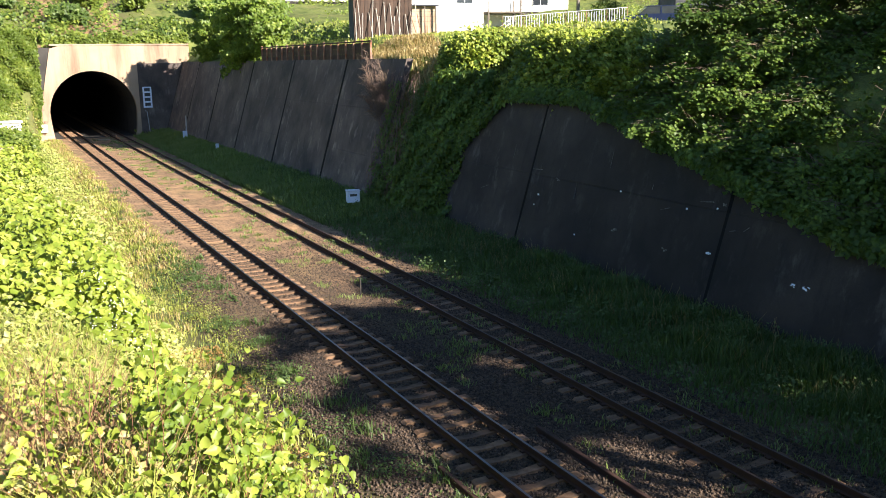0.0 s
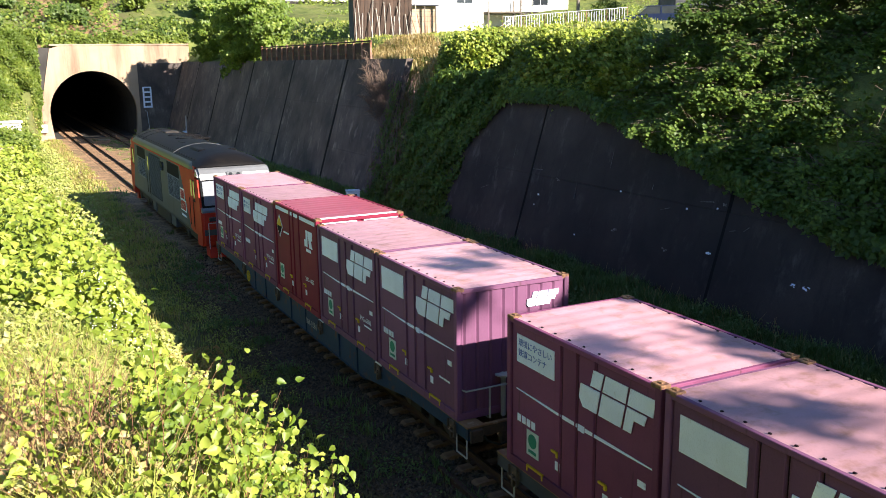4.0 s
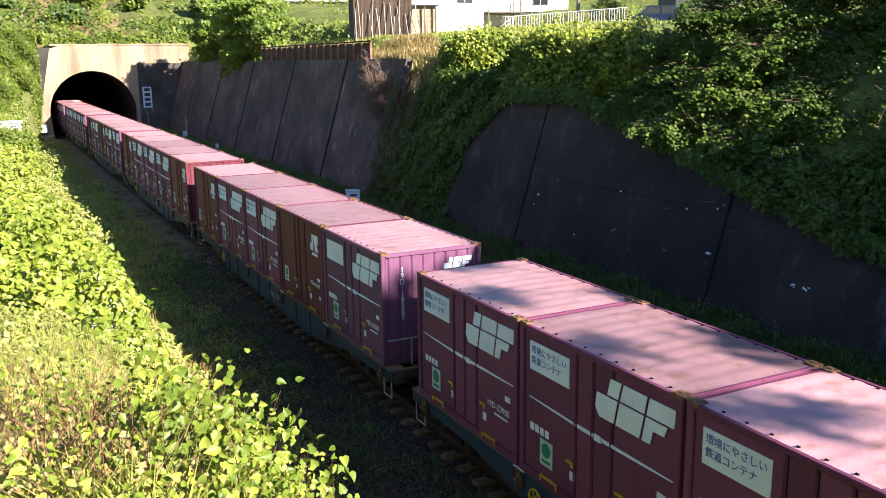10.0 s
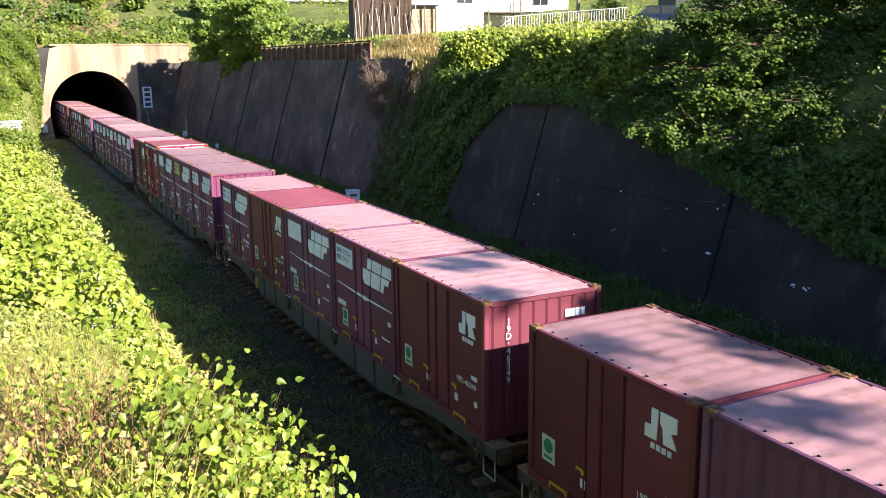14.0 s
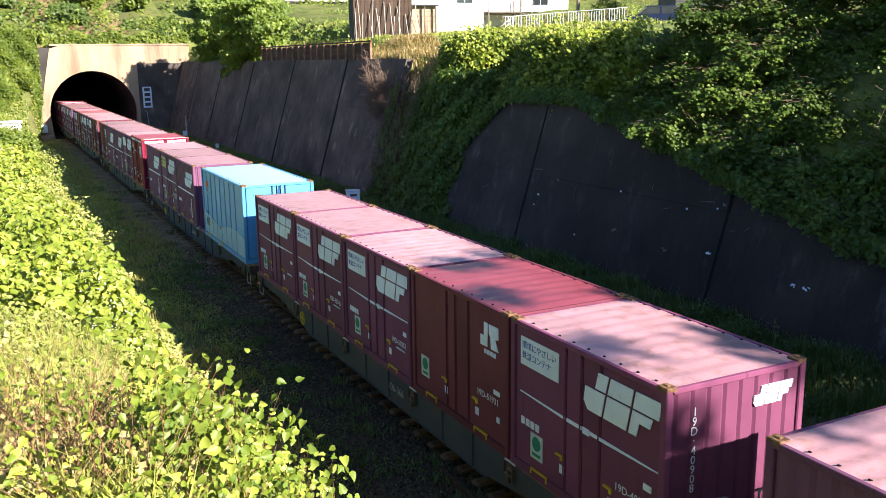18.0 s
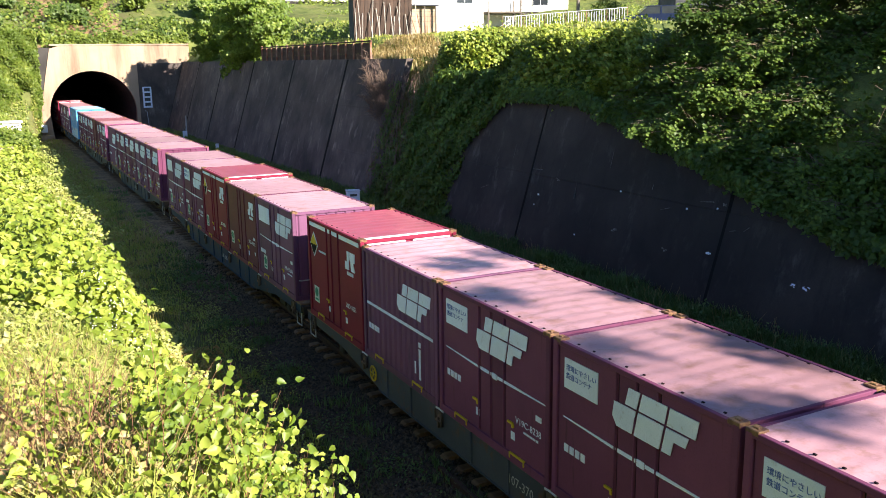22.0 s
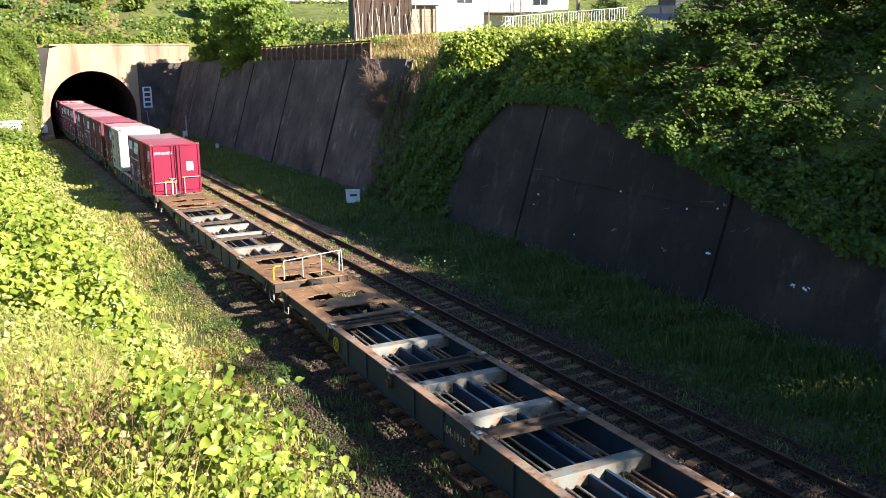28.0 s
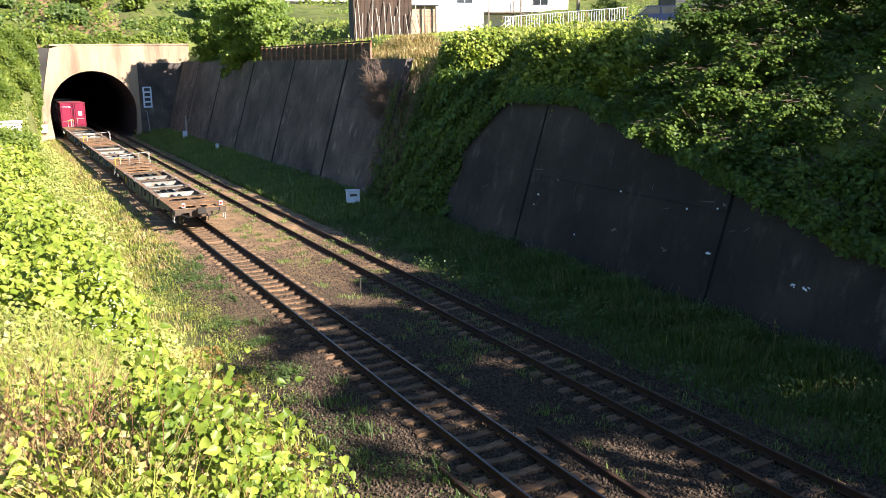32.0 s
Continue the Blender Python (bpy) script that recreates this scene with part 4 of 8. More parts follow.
def banded_container(label):
    c = thing("container", label, "container", group=GROUP)
    container_shell(c, CRIMSON, ROOF_RED, high=2.6, doors=(1.42, 1.72, 2.22))
    decal("white_band", c, [rect(0.14, 1.36, 2.40, 2.50), rect(1.48, 1.68, 2.40, 2.50), rect(1.78, 2.16, 2.40, 2.50), rect(2.28, 3.58, 2.40, 2.50)], WHITE_PAINT, x=-1.203)
    part("end_band", boxes((-1.05, -0.1, -LONG / 2 + 0.01, -LONG / 2 + 0.035, 2.38, 2.5), (0.1, 1.05, -LONG / 2 + 0.01, -LONG / 2 + 0.035, 2.38, 2.5)), WHITE_PAINT, c)
    part("roof_band", boxes((-1.05, 1.05, -LONG / 2 + 0.07, -LONG / 2 + 0.17, 2.59, 2.612)), WHITE_PAINT, c)
    decal("warning_diamond", c, fitted(DIAMOND, 0.16, 1.62, 0.56, 0.64), WHITE_PAINT, x=-1.203)
    decal("warning_sign", c, fitted([[(0.5, 0.06), (0.94, 0.5), (0.06, 0.5)]], 0.16, 1.62, 0.56, 0.64), BLACK, x=-1.207)
    decal("warning_field", c, fitted([[(0.06, 0.5), (0.94, 0.5), (0.5, 0.94)]], 0.16, 1.62, 0.56, 0.64), YELLOW, x=-1.207)
    decal("tare_note", c, small_bars(0.80, 1.80, 0.5, 0.05, 7), WHITE_PAINT, x=-1.200)
    decal("emblem", c, fitted(SHORT_MARK, 2.66, 1.75, 0.62, 0.44), WHITE_PAINT, x=-1.203)
    decal("maker_mark", c, small_bars(2.76, 1.62, 0.42, 0.08, 4), WHITE_PAINT, x=-1.200)
    eco_sticker(c, 0.34, 0.42)
    return c

def ribbed_container(label, short=False):
    c = thing("container", label, "container", group=GROUP)
    container_shell(c, BROWNRED if short else PURPLE, ROOF_RED if short else ROOF_FADED, ribbed=True)
    if short:
        decal("emblem", c, fitted(SHORT_MARK, 2.45, 1.72, 0.66, 0.48), WHITE_PAINT, x=-1.212)
        decal("maker_mark", c, small_bars(2.60, 1.58, 0.42, 0.09, 4), WHITE_PAINT, x=-1.212)
    else:
        decal("emblem", c, fitted(WIDE_MARK, 1.85, 1.50, 1.58, 0.60), WHITE_PAINT, x=-1.212)
        decal("stripe", c, [rect(0.22, 3.50, 1.24, 1.30)], WHITE_PAINT, x=-1.212)
        decal("maker_mark", c, small_bars(0.30, 0.70, 0.60, 0.12, 4), WHITE_PAINT, x=-1.212)
    decal("number_bars", c, [rect(2.66, 2.72, 0.36, 0.62), rect(2.86, 2.94, 0.28, 0.92), rect(2.86, 2.95, 0.96, 1.06)], WHITE_PAINT, x=-1.212)
    return c

def white_container():
    c = thing("container", "white rust-streaked refrigerated container with pink print", "container", group=GROUP)
    container_shell(c, WHITE_BOX, WHITE_BOX, doors=(1.62, 1.98, 2.18), frame_paint=WHITE_BOX)
    decal("emblem", c, [rect(0.30, 0.42, 1.72, 2.02), rect(0.50, 0.72, 1.72, 2.02), rect(0.80, 1.02, 1.72, 2.02)], MAGENTA, x=-1.203)
    decal("warning_diamond", c, fitted(DIAMOND, 0.32, 0.98, 0.42, 0.5), BLACK, x=-1.203)
    decal("warning_sign", c, fitted(DIAMOND, 0.45, 1.10, 0.16, 0.18), YELLOW, x=-1.207)
    side_text("UR19A-11468", 0.16, 0.16, 0.72, c, MAGENTA, x=-1.203)
    decal("pink_band", c, [rect(2.66, 2.98, 0.20, 1.20), rect(2.66, 2.98, 2.10, 2.36)], MAGENTA, x=-1.203)
    side_text("19A", 0.20, 2.67, 0.86, c, WHITE_PAINT, x=-1.207, name="size_code")
    for k, (u, z, m) in enumerate(((2.62, 1.92, YELLOW), (2.80, 1.95, MAGENTA), (2.95, 1.80, YELLOW), (2.66, 1.68, MAUVE), (2.86, 1.58, STICKER_BLUE), (3.02, 1.52, YELLOW), (2.74, 1.40, MAUVE), (2.96, 1.36, YELLOW))):
        bm = bmesh.new()
        prism(bm, [(LONG / 2 - u + 0.085 * math.cos(a), z + 0.095 * math.sin(a)) for a in np.linspace(0, 2 * np.pi, 13)[:-1]], "x", -1.205, -1.195)
        part("printed_disc", bm, m, c)
    decal("tare_note", c, small_bars(0.30, 0.45, 0.6, 0.05, 6, 3), BLACK, x=-1.200)
    end_text("UR19A-11468", 0.17, -0.1, 1.70, c, MAGENTA, -LONG / 2 + 0.030)
    return c

def blue_container():
    half = 3.03
    c = thing("container", "sky blue twenty-foot container with a pale wave", "container", group=GROUP)
    container_shell(c, BLUE_BOX, PALE_BLUE, high=2.6, half_l=half, doors=(0.75, 1.45, 2.15, 2.85, 3.55, 4.25, 4.95), frame_paint=BLUE_BOX, end_doors=True)
    wave = [(6.0, 0.16), (0.08, 0.16), (0.08, 1.0)] + [(0.08 + k * 0.3, 0.98 - 0.30 * math.sin(min(k, 20) / 20 * math.pi * 0.9) + (0.22 * math.sin((k - 9) / 10 * math.pi) if k > 9 else 0)) for k in range(1, 20)] + [(6.0, 0.5)]
    decal("pale_wave", c, [wave], PALE_BLUE, half, -1.2005, "pale blue painted wave")
    decal("emblem", c, [[(0.50, 2.02), (0.78, 2.16), (1.05, 2.20), (0.92, 2.05), (1.02, 1.94), (0.80, 1.96), (0.66, 1.84)]], ORANGE_PRINT, half, -1.206)
    decal("maker_mark", c, small_bars(0.52, 1.64, 0.66, 0.16, 5), PALE_BLUE, half, -1.206)
    side_text("UG1A-611", 0.13, 0.40, 0.92, c, BLACK, half, -1.207)
    decal("tare_note", c, small_bars(0.42, 0.70, 0.5, 0.05, 5, 4), BLACK, half, -1.204)
    bm = bmesh.new()
    for s in fitted([[(0.0, 0.6), (0.5, 0.9), (1, 1), (0.7, 0.62), (0.9, 0.4), (0.4, 0.4), (0.2, 0.1)]], 0.45, 1.78, 0.5, 0.34):
        prism(bm, s, "y", -half - 0.02, -half - 0.01)
    part("end_emblem", bm, ORANGE_PRINT, c)
    bm = bmesh.new()
    for s in small_bars(0.42, 1.55, 0.6, 0.15, 5):
        prism(bm, s, "y", -half - 0.02, -half - 0.01)
    part("end_mark", bm, PALE_BLUE, c)
    end_text("UG1A-611", 0.14, -0.55, 2.2, c, BLACK, -half - 0.016)
    return c

def deck_plate(s, far):
    """One steel plate with two openings at the end, two lock slots and a wide opening behind them."""
    xs = (-1.2, -0.92, -0.86, -0.84, -0.60, -0.12, 0.12, 0.60, 0.84, 0.86, 0.92, 1.2)
    ys = (6.05, 6.3, 6.42, 7.08, 7.2, 7.76, 7.98, 8.95, 9.70, far)
    if s > 0:
        ys = (6.05, 6.3, 6.42, 7.08, 7.2, 7.42, 7.64, 8.05, 8.20, 8.60, 8.75, far)
    def hole(x, y):
        x = abs(x)
        if s > 0:
            return (6.42 < y < 7.08 and x < 0.86) or ((6.3 < y < 6.42 or 7.08 < y < 7.2) and x < 0.60) or (7.42 < y < 7.64 and 0.60 < x < 0.92) or (8.20 < y < 8.60 and 0.12 < x < 0.84) or ((8.05 < y < 8.20 or 8.60 < y < 8.75) and 0.12 < x < 0.60)
        return (6.42 < y < 7.08 and x < 0.86) or ((6.3 < y < 6.42 or 7.08 < y < 7.2) and x < 0.60) or (7.76 < y < 7.98 and 0.60 < x < 0.92) or (8.95 < y < 9.70 and 0.12 < x < 0.84)
    bm = bmesh.new()
    grid = [[[bm.verts.new((x, s * y, z)) for x in xs] for y in ys] for z in (0.965, 0.998)]
    solid_cell = lambda i, j: 0 <= i < len(xs) - 1 and 0 <= j < len(ys) - 1 and not hole((xs[i] + xs[i + 1]) / 2, (ys[j] + ys[j + 1]) / 2)
    for j in range(len(ys) - 1):
        for i in range(len(xs) - 1):
            if not solid_cell(i, j):
                continue
            corner = [(j, i), (j, i + 1), (j + 1, i + 1), (j + 1, i)]
            for z in (0, 1):
                bm.faces.new([grid[z][a][b] for a, b in corner])
            for q, (di, dj) in enumerate(((0, -1), (1, 0), (0, 1), (-1, 0))):
                if not solid_cell(i + di, j + dj):
                    (a, b), (c, d) = corner[q], corner[(q + 1) % 4]
                    bm.faces.new((grid[0][a][b], grid[0][c][d], grid[1][c][d], grid[1][a][b]))
    bmesh.ops.delete(bm, geom=[v for v in bm.verts if not v.link_faces], context="VERTS")
    bmesh.ops.recalc_face_normals(bm, faces=bm.faces)
    return bm

def wagon(blue):
    """A low skeleton container wagon: side sills with a fish belly, cross beams, two bogies."""
    paint = FRAME_BLUE if blue else FRAME_GREY
    w = thing("container_wagon", "long blue skeleton container wagon, rusty on top" if blue else "long grey skeleton container wagon, rusty on top", "freight wagon", group="wagons of the train")
    L = 9.78
    sill = [(-L, 0.98), (-L, 0.74), (-7.3, 0.70), (-4.9, 0.36), (4.9, 0.36), (7.3, 0.70), (L, 0.74), (L, 0.98)]
    for s in (-1, 1):
        part("side_sill", prism(bmesh.new(), sill, "x", s * 1.19 if s < 0 else 1.13, -1.13 if s < 0 else s * 1.19), paint, w)
        part("top_flange", boxes((min(s * 1.20, s * 1.0), max(s * 1.20, s * 1.0), -6.05, 6.05, 0.975, 0.998), bevel=0.005), FLANGE, w, "rust-orange worn flange")
        part("bottom_flange", boxes((min(s * 1.22, s * 1.08), max(s * 1.22, s * 1.08), -4.9, 4.9, 0.335, 0.36)), paint, w)
    part("centre_sill", boxes((-0.20, -0.14, -L + 2.2, L - 2.2, 0.55, 0.86), (0.14, 0.20, -L + 2.2, L - 2.2, 0.55, 0.86)), paint, w)
    beam = mesh_of("cross_beam", boxes((-1.13, 1.13, -0.14, 0.14, 0.90, 0.935), (-1.13, 1.13, -0.14, -0.11, 0.66, 0.91), (-1.13, 1.13, 0.11, 0.14, 0.66, 0.91), bevel=0.006), BEAM_WORN)
    for y in (-3.75, -1.0, 1.0, 3.75):
        part("cross_beam", beam, None, w).location = (0, y, 0)
    for s in (-1, 1):
        part("end_deck", deck_plate(s, L), DECK_RUST, w, "rusted deck plate with openings")
        part("bogie_bolster", boxes((-0.7, 0.7, s * 7.7 - 0.14, s * 7.7 + 0.14, 0.70, 0.82), (-0.14, 0.14, s * 7.7 - 0.5, s * 7.7 + 0.5, 0.72, 0.80), bevel=0.02), GRIME, w)
        part("end_sill", boxes((-1.19, 1.19, min(s * L, s * (L - 0.08)), max(s * L, s * (L - 0.08)), 0.78, 0.97)), GRIME, w)
        part("buffer_beam", boxes((-0.5, 0.5, min(s * L, s * (L - 0.1)), max(s * L, s * (L - 0.1)), 0.55, 0.78), bevel=0.02), GRIME, w)
        for x in (-0.85, 0.85):
            part("end_pipe", pipe([(x, s * (L - 0.05), 0.80), (x, s * (L + 0.10), 0.72), (x * 0.7, s * (L + 0.12), 0.60), (x * 0.45, s * (L + 0.1), 0.62)], 0.02), RUBBER, w)
        part("coupler", boxes((-0.13, 0.13, min(s * L, s * (L + 0.40)), max(s * L, s * (L + 0.40)), 0.78, 1.0), (-0.2, 0.2, min(s * (L + 0.25), s * (L + 0.42)), max(s * (L + 0.25), s * (L + 0.42)), 0.74, 1.04), bevel=0.03), BOGIE_STEEL, w)
        part("air_hose", pipe([(0.3, s * L, 0.7), (0.34, s * (L + 0.16), 0.52), (0.3, s * (L + 0.32), 0.42), (0.22, s * (L + 0.45), 0.5)], 0.022), RUBBER, w)
        # step and handrail at the corners
        for x in (-1.16, 1.16):
            part("corner_step", pipe([(x, s * (L - 0.1), 0.75), (x, s * (L - 0.1), 0.35), (x, s * (L - 0.5), 0.35), (x, s * (L - 0.5), 0.75)], 0.016), RAIL_WHITE, w)
        # bogie
        bg = part("bogie", boxes((-0.86, -0.74, s * 6.9 - 1.15, s * 6.9 + 1.15, 0.42, 0.62), (0.74, 0.86, s * 6.9 - 1.15, s * 6.9 + 1.15, 0.42, 0.62), (-0.86, 0.86, s * 6.9 - 0.2, s * 6.9 + 0.2, 0.40, 0.66), (-0.88, -0.72, s * 6.9 - 0.28, s * 6.9 + 0.28, 0.26, 0.66), (0.72, 0.88, s * 6.9 - 0.28, s * 6.9 + 0.28, 0.26, 0.66), bevel=0.02), BOGIE_STEEL, w)
        for dy in (-0.95, 0.95):
            part("axle", tube(bmesh.new(), (-0.8, s * 6.9 + dy, 0.405), (0.8, s * 6.9 + dy, 0.405), 0.07, 8), BOGIE_STEEL, bg)
            for x in (-0.53, 0.53):
                part("wheel", tube(bmesh.new(), (x - 0.06, s * 6.9 + dy, 0.405), (x + 0.06, s * 6.9 + dy, 0.405), 0.405, 20), WHEEL_STEEL, bg)
            for x in (-0.88, 0.88):
                part("axle_box", boxes((x - 0.10, x + 0.10, s * 6.9 + dy - 0.15, s * 6.9 + dy + 0.15, 0.29, 0.53), bevel=0.03), BOGIE_STEEL, bg)
    # brake gear and pipes between the sills
    for x in (-0.62, -0.42, 0.40, 0.58, 0.72):
        part("brake_pipe", tube(bmesh.new(), (x, -6.4, 0.70), (x, 6.2, 0.74), 0.025, 6), DECK_RUST if x > 0.5 else BEAM_WORN, w)
    part("air_tank", tube(bmesh.new(), (-0.75, 1.0, 0.55), (-0.75, 2.3, 0.55), 0.18, 12), BOGIE_STEEL, w)
    part("brake_cylinder", tube(bmesh.new(), (0.35, -1.6, 0.60), (0.35, -0.8, 0.60), 0.15, 12), PALE_STEEL, w)
    # twist locks for the containers
    lock = mesh_of("container_lock", boxes((-0.10, 0.10, -0.16, 0.16, 0.98, 1.03), (-0.05, 0.05, -0.06, 0.06, 1.02, 1.07), bevel=0.012), PALE_STEEL)
    for y in (-5.68, -1.893, 1.893, 5.68):
        for x in (-1.12, 1.12):
            part("container_lock", lock, None, w).location = (x, y, -0.04)
        part("lock_beam", boxes((-1.0, 1.0, y - 0.2, y - 0.12, 0.90, 0.965), (-1.0, 1.0, y + 0.12, y + 0.2, 0.90, 0.965), (-1.0, 1.0, y - 0.12, y + 0.12, 0.88, 0.91)), GRIME, w)
    # greasy lock stands, cables and brake rods
    stand = mesh_of("lock_stand", boxes((-0.16, 0.16, -0.26, -0.14, 0.93, 1.02), (-0.12, 0.02, 0.12, 0.30, 0.94, 1.00), (-0.20, -0.08, -0.10, 0.08, 0.92, 1.01), (0.02, 0.10, -0.3, 0.26, 0.92, 0.97), bevel=0.015), GRIME)
    for y in (-5.68, -1.893, 1.893, 5.68):
        for x in (-0.98, 0.98):
            part("lock_stand", stand, None, w).location = (x, y, 0)
    for x0, y0, x1, y1, z in ((-0.8, -6.0, 0.5, -3.9, 0.66), (0.75, -3.6, -0.5, -1.2, 0.64), (-0.55, 1.1, 0.65, 3.6, 0.67), (0.3, 3.9, -0.75, 6.2, 0.65), (-0.9, -0.9, 0.9, -0.2, 0.68), (-0.9, 0.5, 0.9, 0.2, 0.62)):
        part("brake_rod", tube(bmesh.new(), (x0, y0, z), (x1, y1, z + 0.06), 0.028, 6), GRIME, w)
    part("valve_box", boxes((-0.1, 0.3, 2.2, 2.6, 0.5, 0.78), bevel=0.03), GRIME, w)
    part("valve_box", boxes((0.45, 0.7, -3.1, -2.6, 0.5, 0.74), bevel=0.03), GRIME, w)
    # lock levers and hooks along both sides, stiffeners on the sills, seams in the decks
    lever = mesh_of("lock_lever", boxes((-0.03, 0.05, -0.09, 0.09, -0.10, 0.06), (-0.06, 0.0, -0.16, -0.12, -0.24, 0.02), (-0.05, 0.0, 0.11, 0.15, -0.20, 0.04), (-0.07, -0.02, -0.14, 0.10, -0.16, -0.12), (-0.06, 0.0, -0.03, 0.03, -0.30, -0.08), bevel=0.008), GRIME)
    for s in (-1, 1):
        for y in (-9.2, -5.68, -1.893, 1.893, 5.68, 9.2):
            o = part("lock_lever", lever, None, w)
            o.location, o.rotation_euler = (s * 1.205, y, 0.90), (0, 0, 0 if s < 0 else math.pi)
        x0, x1 = (-1.225, -1.188) if s < 0 else (1.188, 1.225)
        tagged(part("sill_stiffener", boxes(*[(x0, x1, y - 0.012, y + 0.012, 0.37, 0.97) for y in (-4.4, -3.2, -0.65, 0.65, 3.2, 4.4)]), paint, w), kind="stuff")
        for y in (-L - 0.06, L):
            part("end_bracket", boxes((min(s * 0.9, s * 1.16), max(s * 0.9, s * 1.16), y, y + 0.06, 0.70, 0.94), bevel=0.01), GRIME, w)
    tagged(part("deck_seam", boxes(*[(x - 0.008, x + 0.008, 8.78, 9.74, 0.996, 0.9995) if s > 0 else (x - 0.008, x + 0.008, -8.9, -7.3, 0.996, 0.9995) for s in (-1, 1) for x in (-0.36, 0.30)]), DOOR_SEAM, w), kind="stuff")
    # yellow brake wheel on the side
    bm = bmesh.new()
    for k in range(12):
        a, b = k * math.pi / 6, (k + 1) * math.pi / 6
        tube(bm, (-1.23, 5.15 + 0.17 * math.cos(a), 0.66 + 0.17 * math.sin(a)), (-1.23, 5.15 + 0.17 * math.cos(b), 0.66 + 0.17 * math.sin(b)), 0.018, 5)
    for k in range(3):
        a = k * math.pi / 3
        tube(bm, (-1.23, 5.15 - 0.17 * math.cos(a), 0.66 - 0.17 * math.sin(a)), (-1.23, 5.15 + 0.17 * math.cos(a), 0.66 + 0.17 * math.sin(a)), 0.012, 5)
    part("brake_wheel", bm, YELLOW, w)
    return w

def end_rails(w):
    """White handrails and a brake column on the platform at a wagon's rear end."""
    y = -9.55
    part("handrail", pipe([(-1.1, y + 0.35, 1.0), (-1.1, y + 0.35, 1.55), (-1.1, y, 1.6), (-0.1, y, 1.6), (-0.1, y, 1.0)], 0.017), RAIL_WHITE, w)
    part("handrail", pipe([(1.1, y + 0.4, 1.0), (1.1, y + 0.4, 1.75), (1.1, y, 1.82), (0.35, y, 1.82), (0.35, y, 1.0)], 0.017), RAIL_WHITE, w)
    part("handrail", pipe([(-0.6, y, 1.0), (-0.6, y, 1.6)], 0.02), RAIL_WHITE, w)
    part("brake_column", pipe([(-0.25, y + 0.1, 0.95), (-0.25, y + 0.1, 1.75)], 0.05, 8), RAIL_WHITE, w)
    part("hand_brake_wheel", tube(bmesh.new(), (-0.25, y + 0.1, 1.75), (-0.25, y + 0.1, 1.78), 0.16, 14), RAIL_WHITE, w)

def platform_rail(w):
    """One long low handrail across the platform at a wagon's rear end, and a yellow hoop beside it."""
    y = -9.5
    part("handrail", pipe([(1.12, y + 0.25, 1.0), (1.12, y + 0.2, 1.62), (1.12, y + 0.05, 1.72), (1.0, y, 1.62), (1.0, y, 1.62)], 0.02), RAIL_WHITE, w)
    part("handrail", pipe([(-0.75, y, 1.0), (-0.75, y, 1.02), (-0.75, y, 1.58), (0.98, y, 1.72), (1.12, y, 1.70), (1.15, y, 1.0)], 0.018), RAIL_WHITE, w)
    part("handrail", pipe([(0.45, y, 1.0), (0.45, y, 1.67)], 0.016), RAIL_WHITE, w)
    part("handrail", pipe([(-0.15, y, 1.0), (-0.15, y, 1.63)], 0.016), RAIL_WHITE, w)
    part("brake_hoop", pipe([(-1.05, y + 0.1, 0.98), (-1.05, y + 0.1, 1.36), (-0.98, y + 0.1, 1.42), (-0.80, y + 0.1, 1.42), (-0.72, y + 0.1, 1.36), (-0.72, y + 0.1, 0.98)], 0.022), YELLOW, w)

def front_rails(w, tall=False):
    y = 9.55
    part("handrail", pipe([(1.15, y - 0.6, 1.0), (1.15, y - 0.6, 1.9), (1.15, y, 1.95), (1.15, y, 0.6)], 0.017), RAIL_WHITE, w)
    part("handrail", pipe([(-1.15, y - 0.1, 0.5), (-1.15, y - 0.1, 1.55), (-1.15, y - 0.45, 1.55), (-1.15, y - 0.45, 1.0)], 0.018), RAIL_WHITE, w)

# ---- the locomotive ----
def vault_band(section, y):
    """A thin strip laid over the vaulted roof."""
    bm = bmesh.new()
    rows = [[bm.verts.new((x * 1.004, yy, z + 0.012 + d)) for x, z in section] for yy, d in ((y, -0.03), (y, 0.01), (y + 0.05, 0.01), (y + 0.05, -0.03))]
    for a, b in zip(rows, rows[1:]):
        for i in range(len(section) - 1):
            bm.faces.new((a[i], a[i + 1], b[i + 1], b[i]))
    return bm

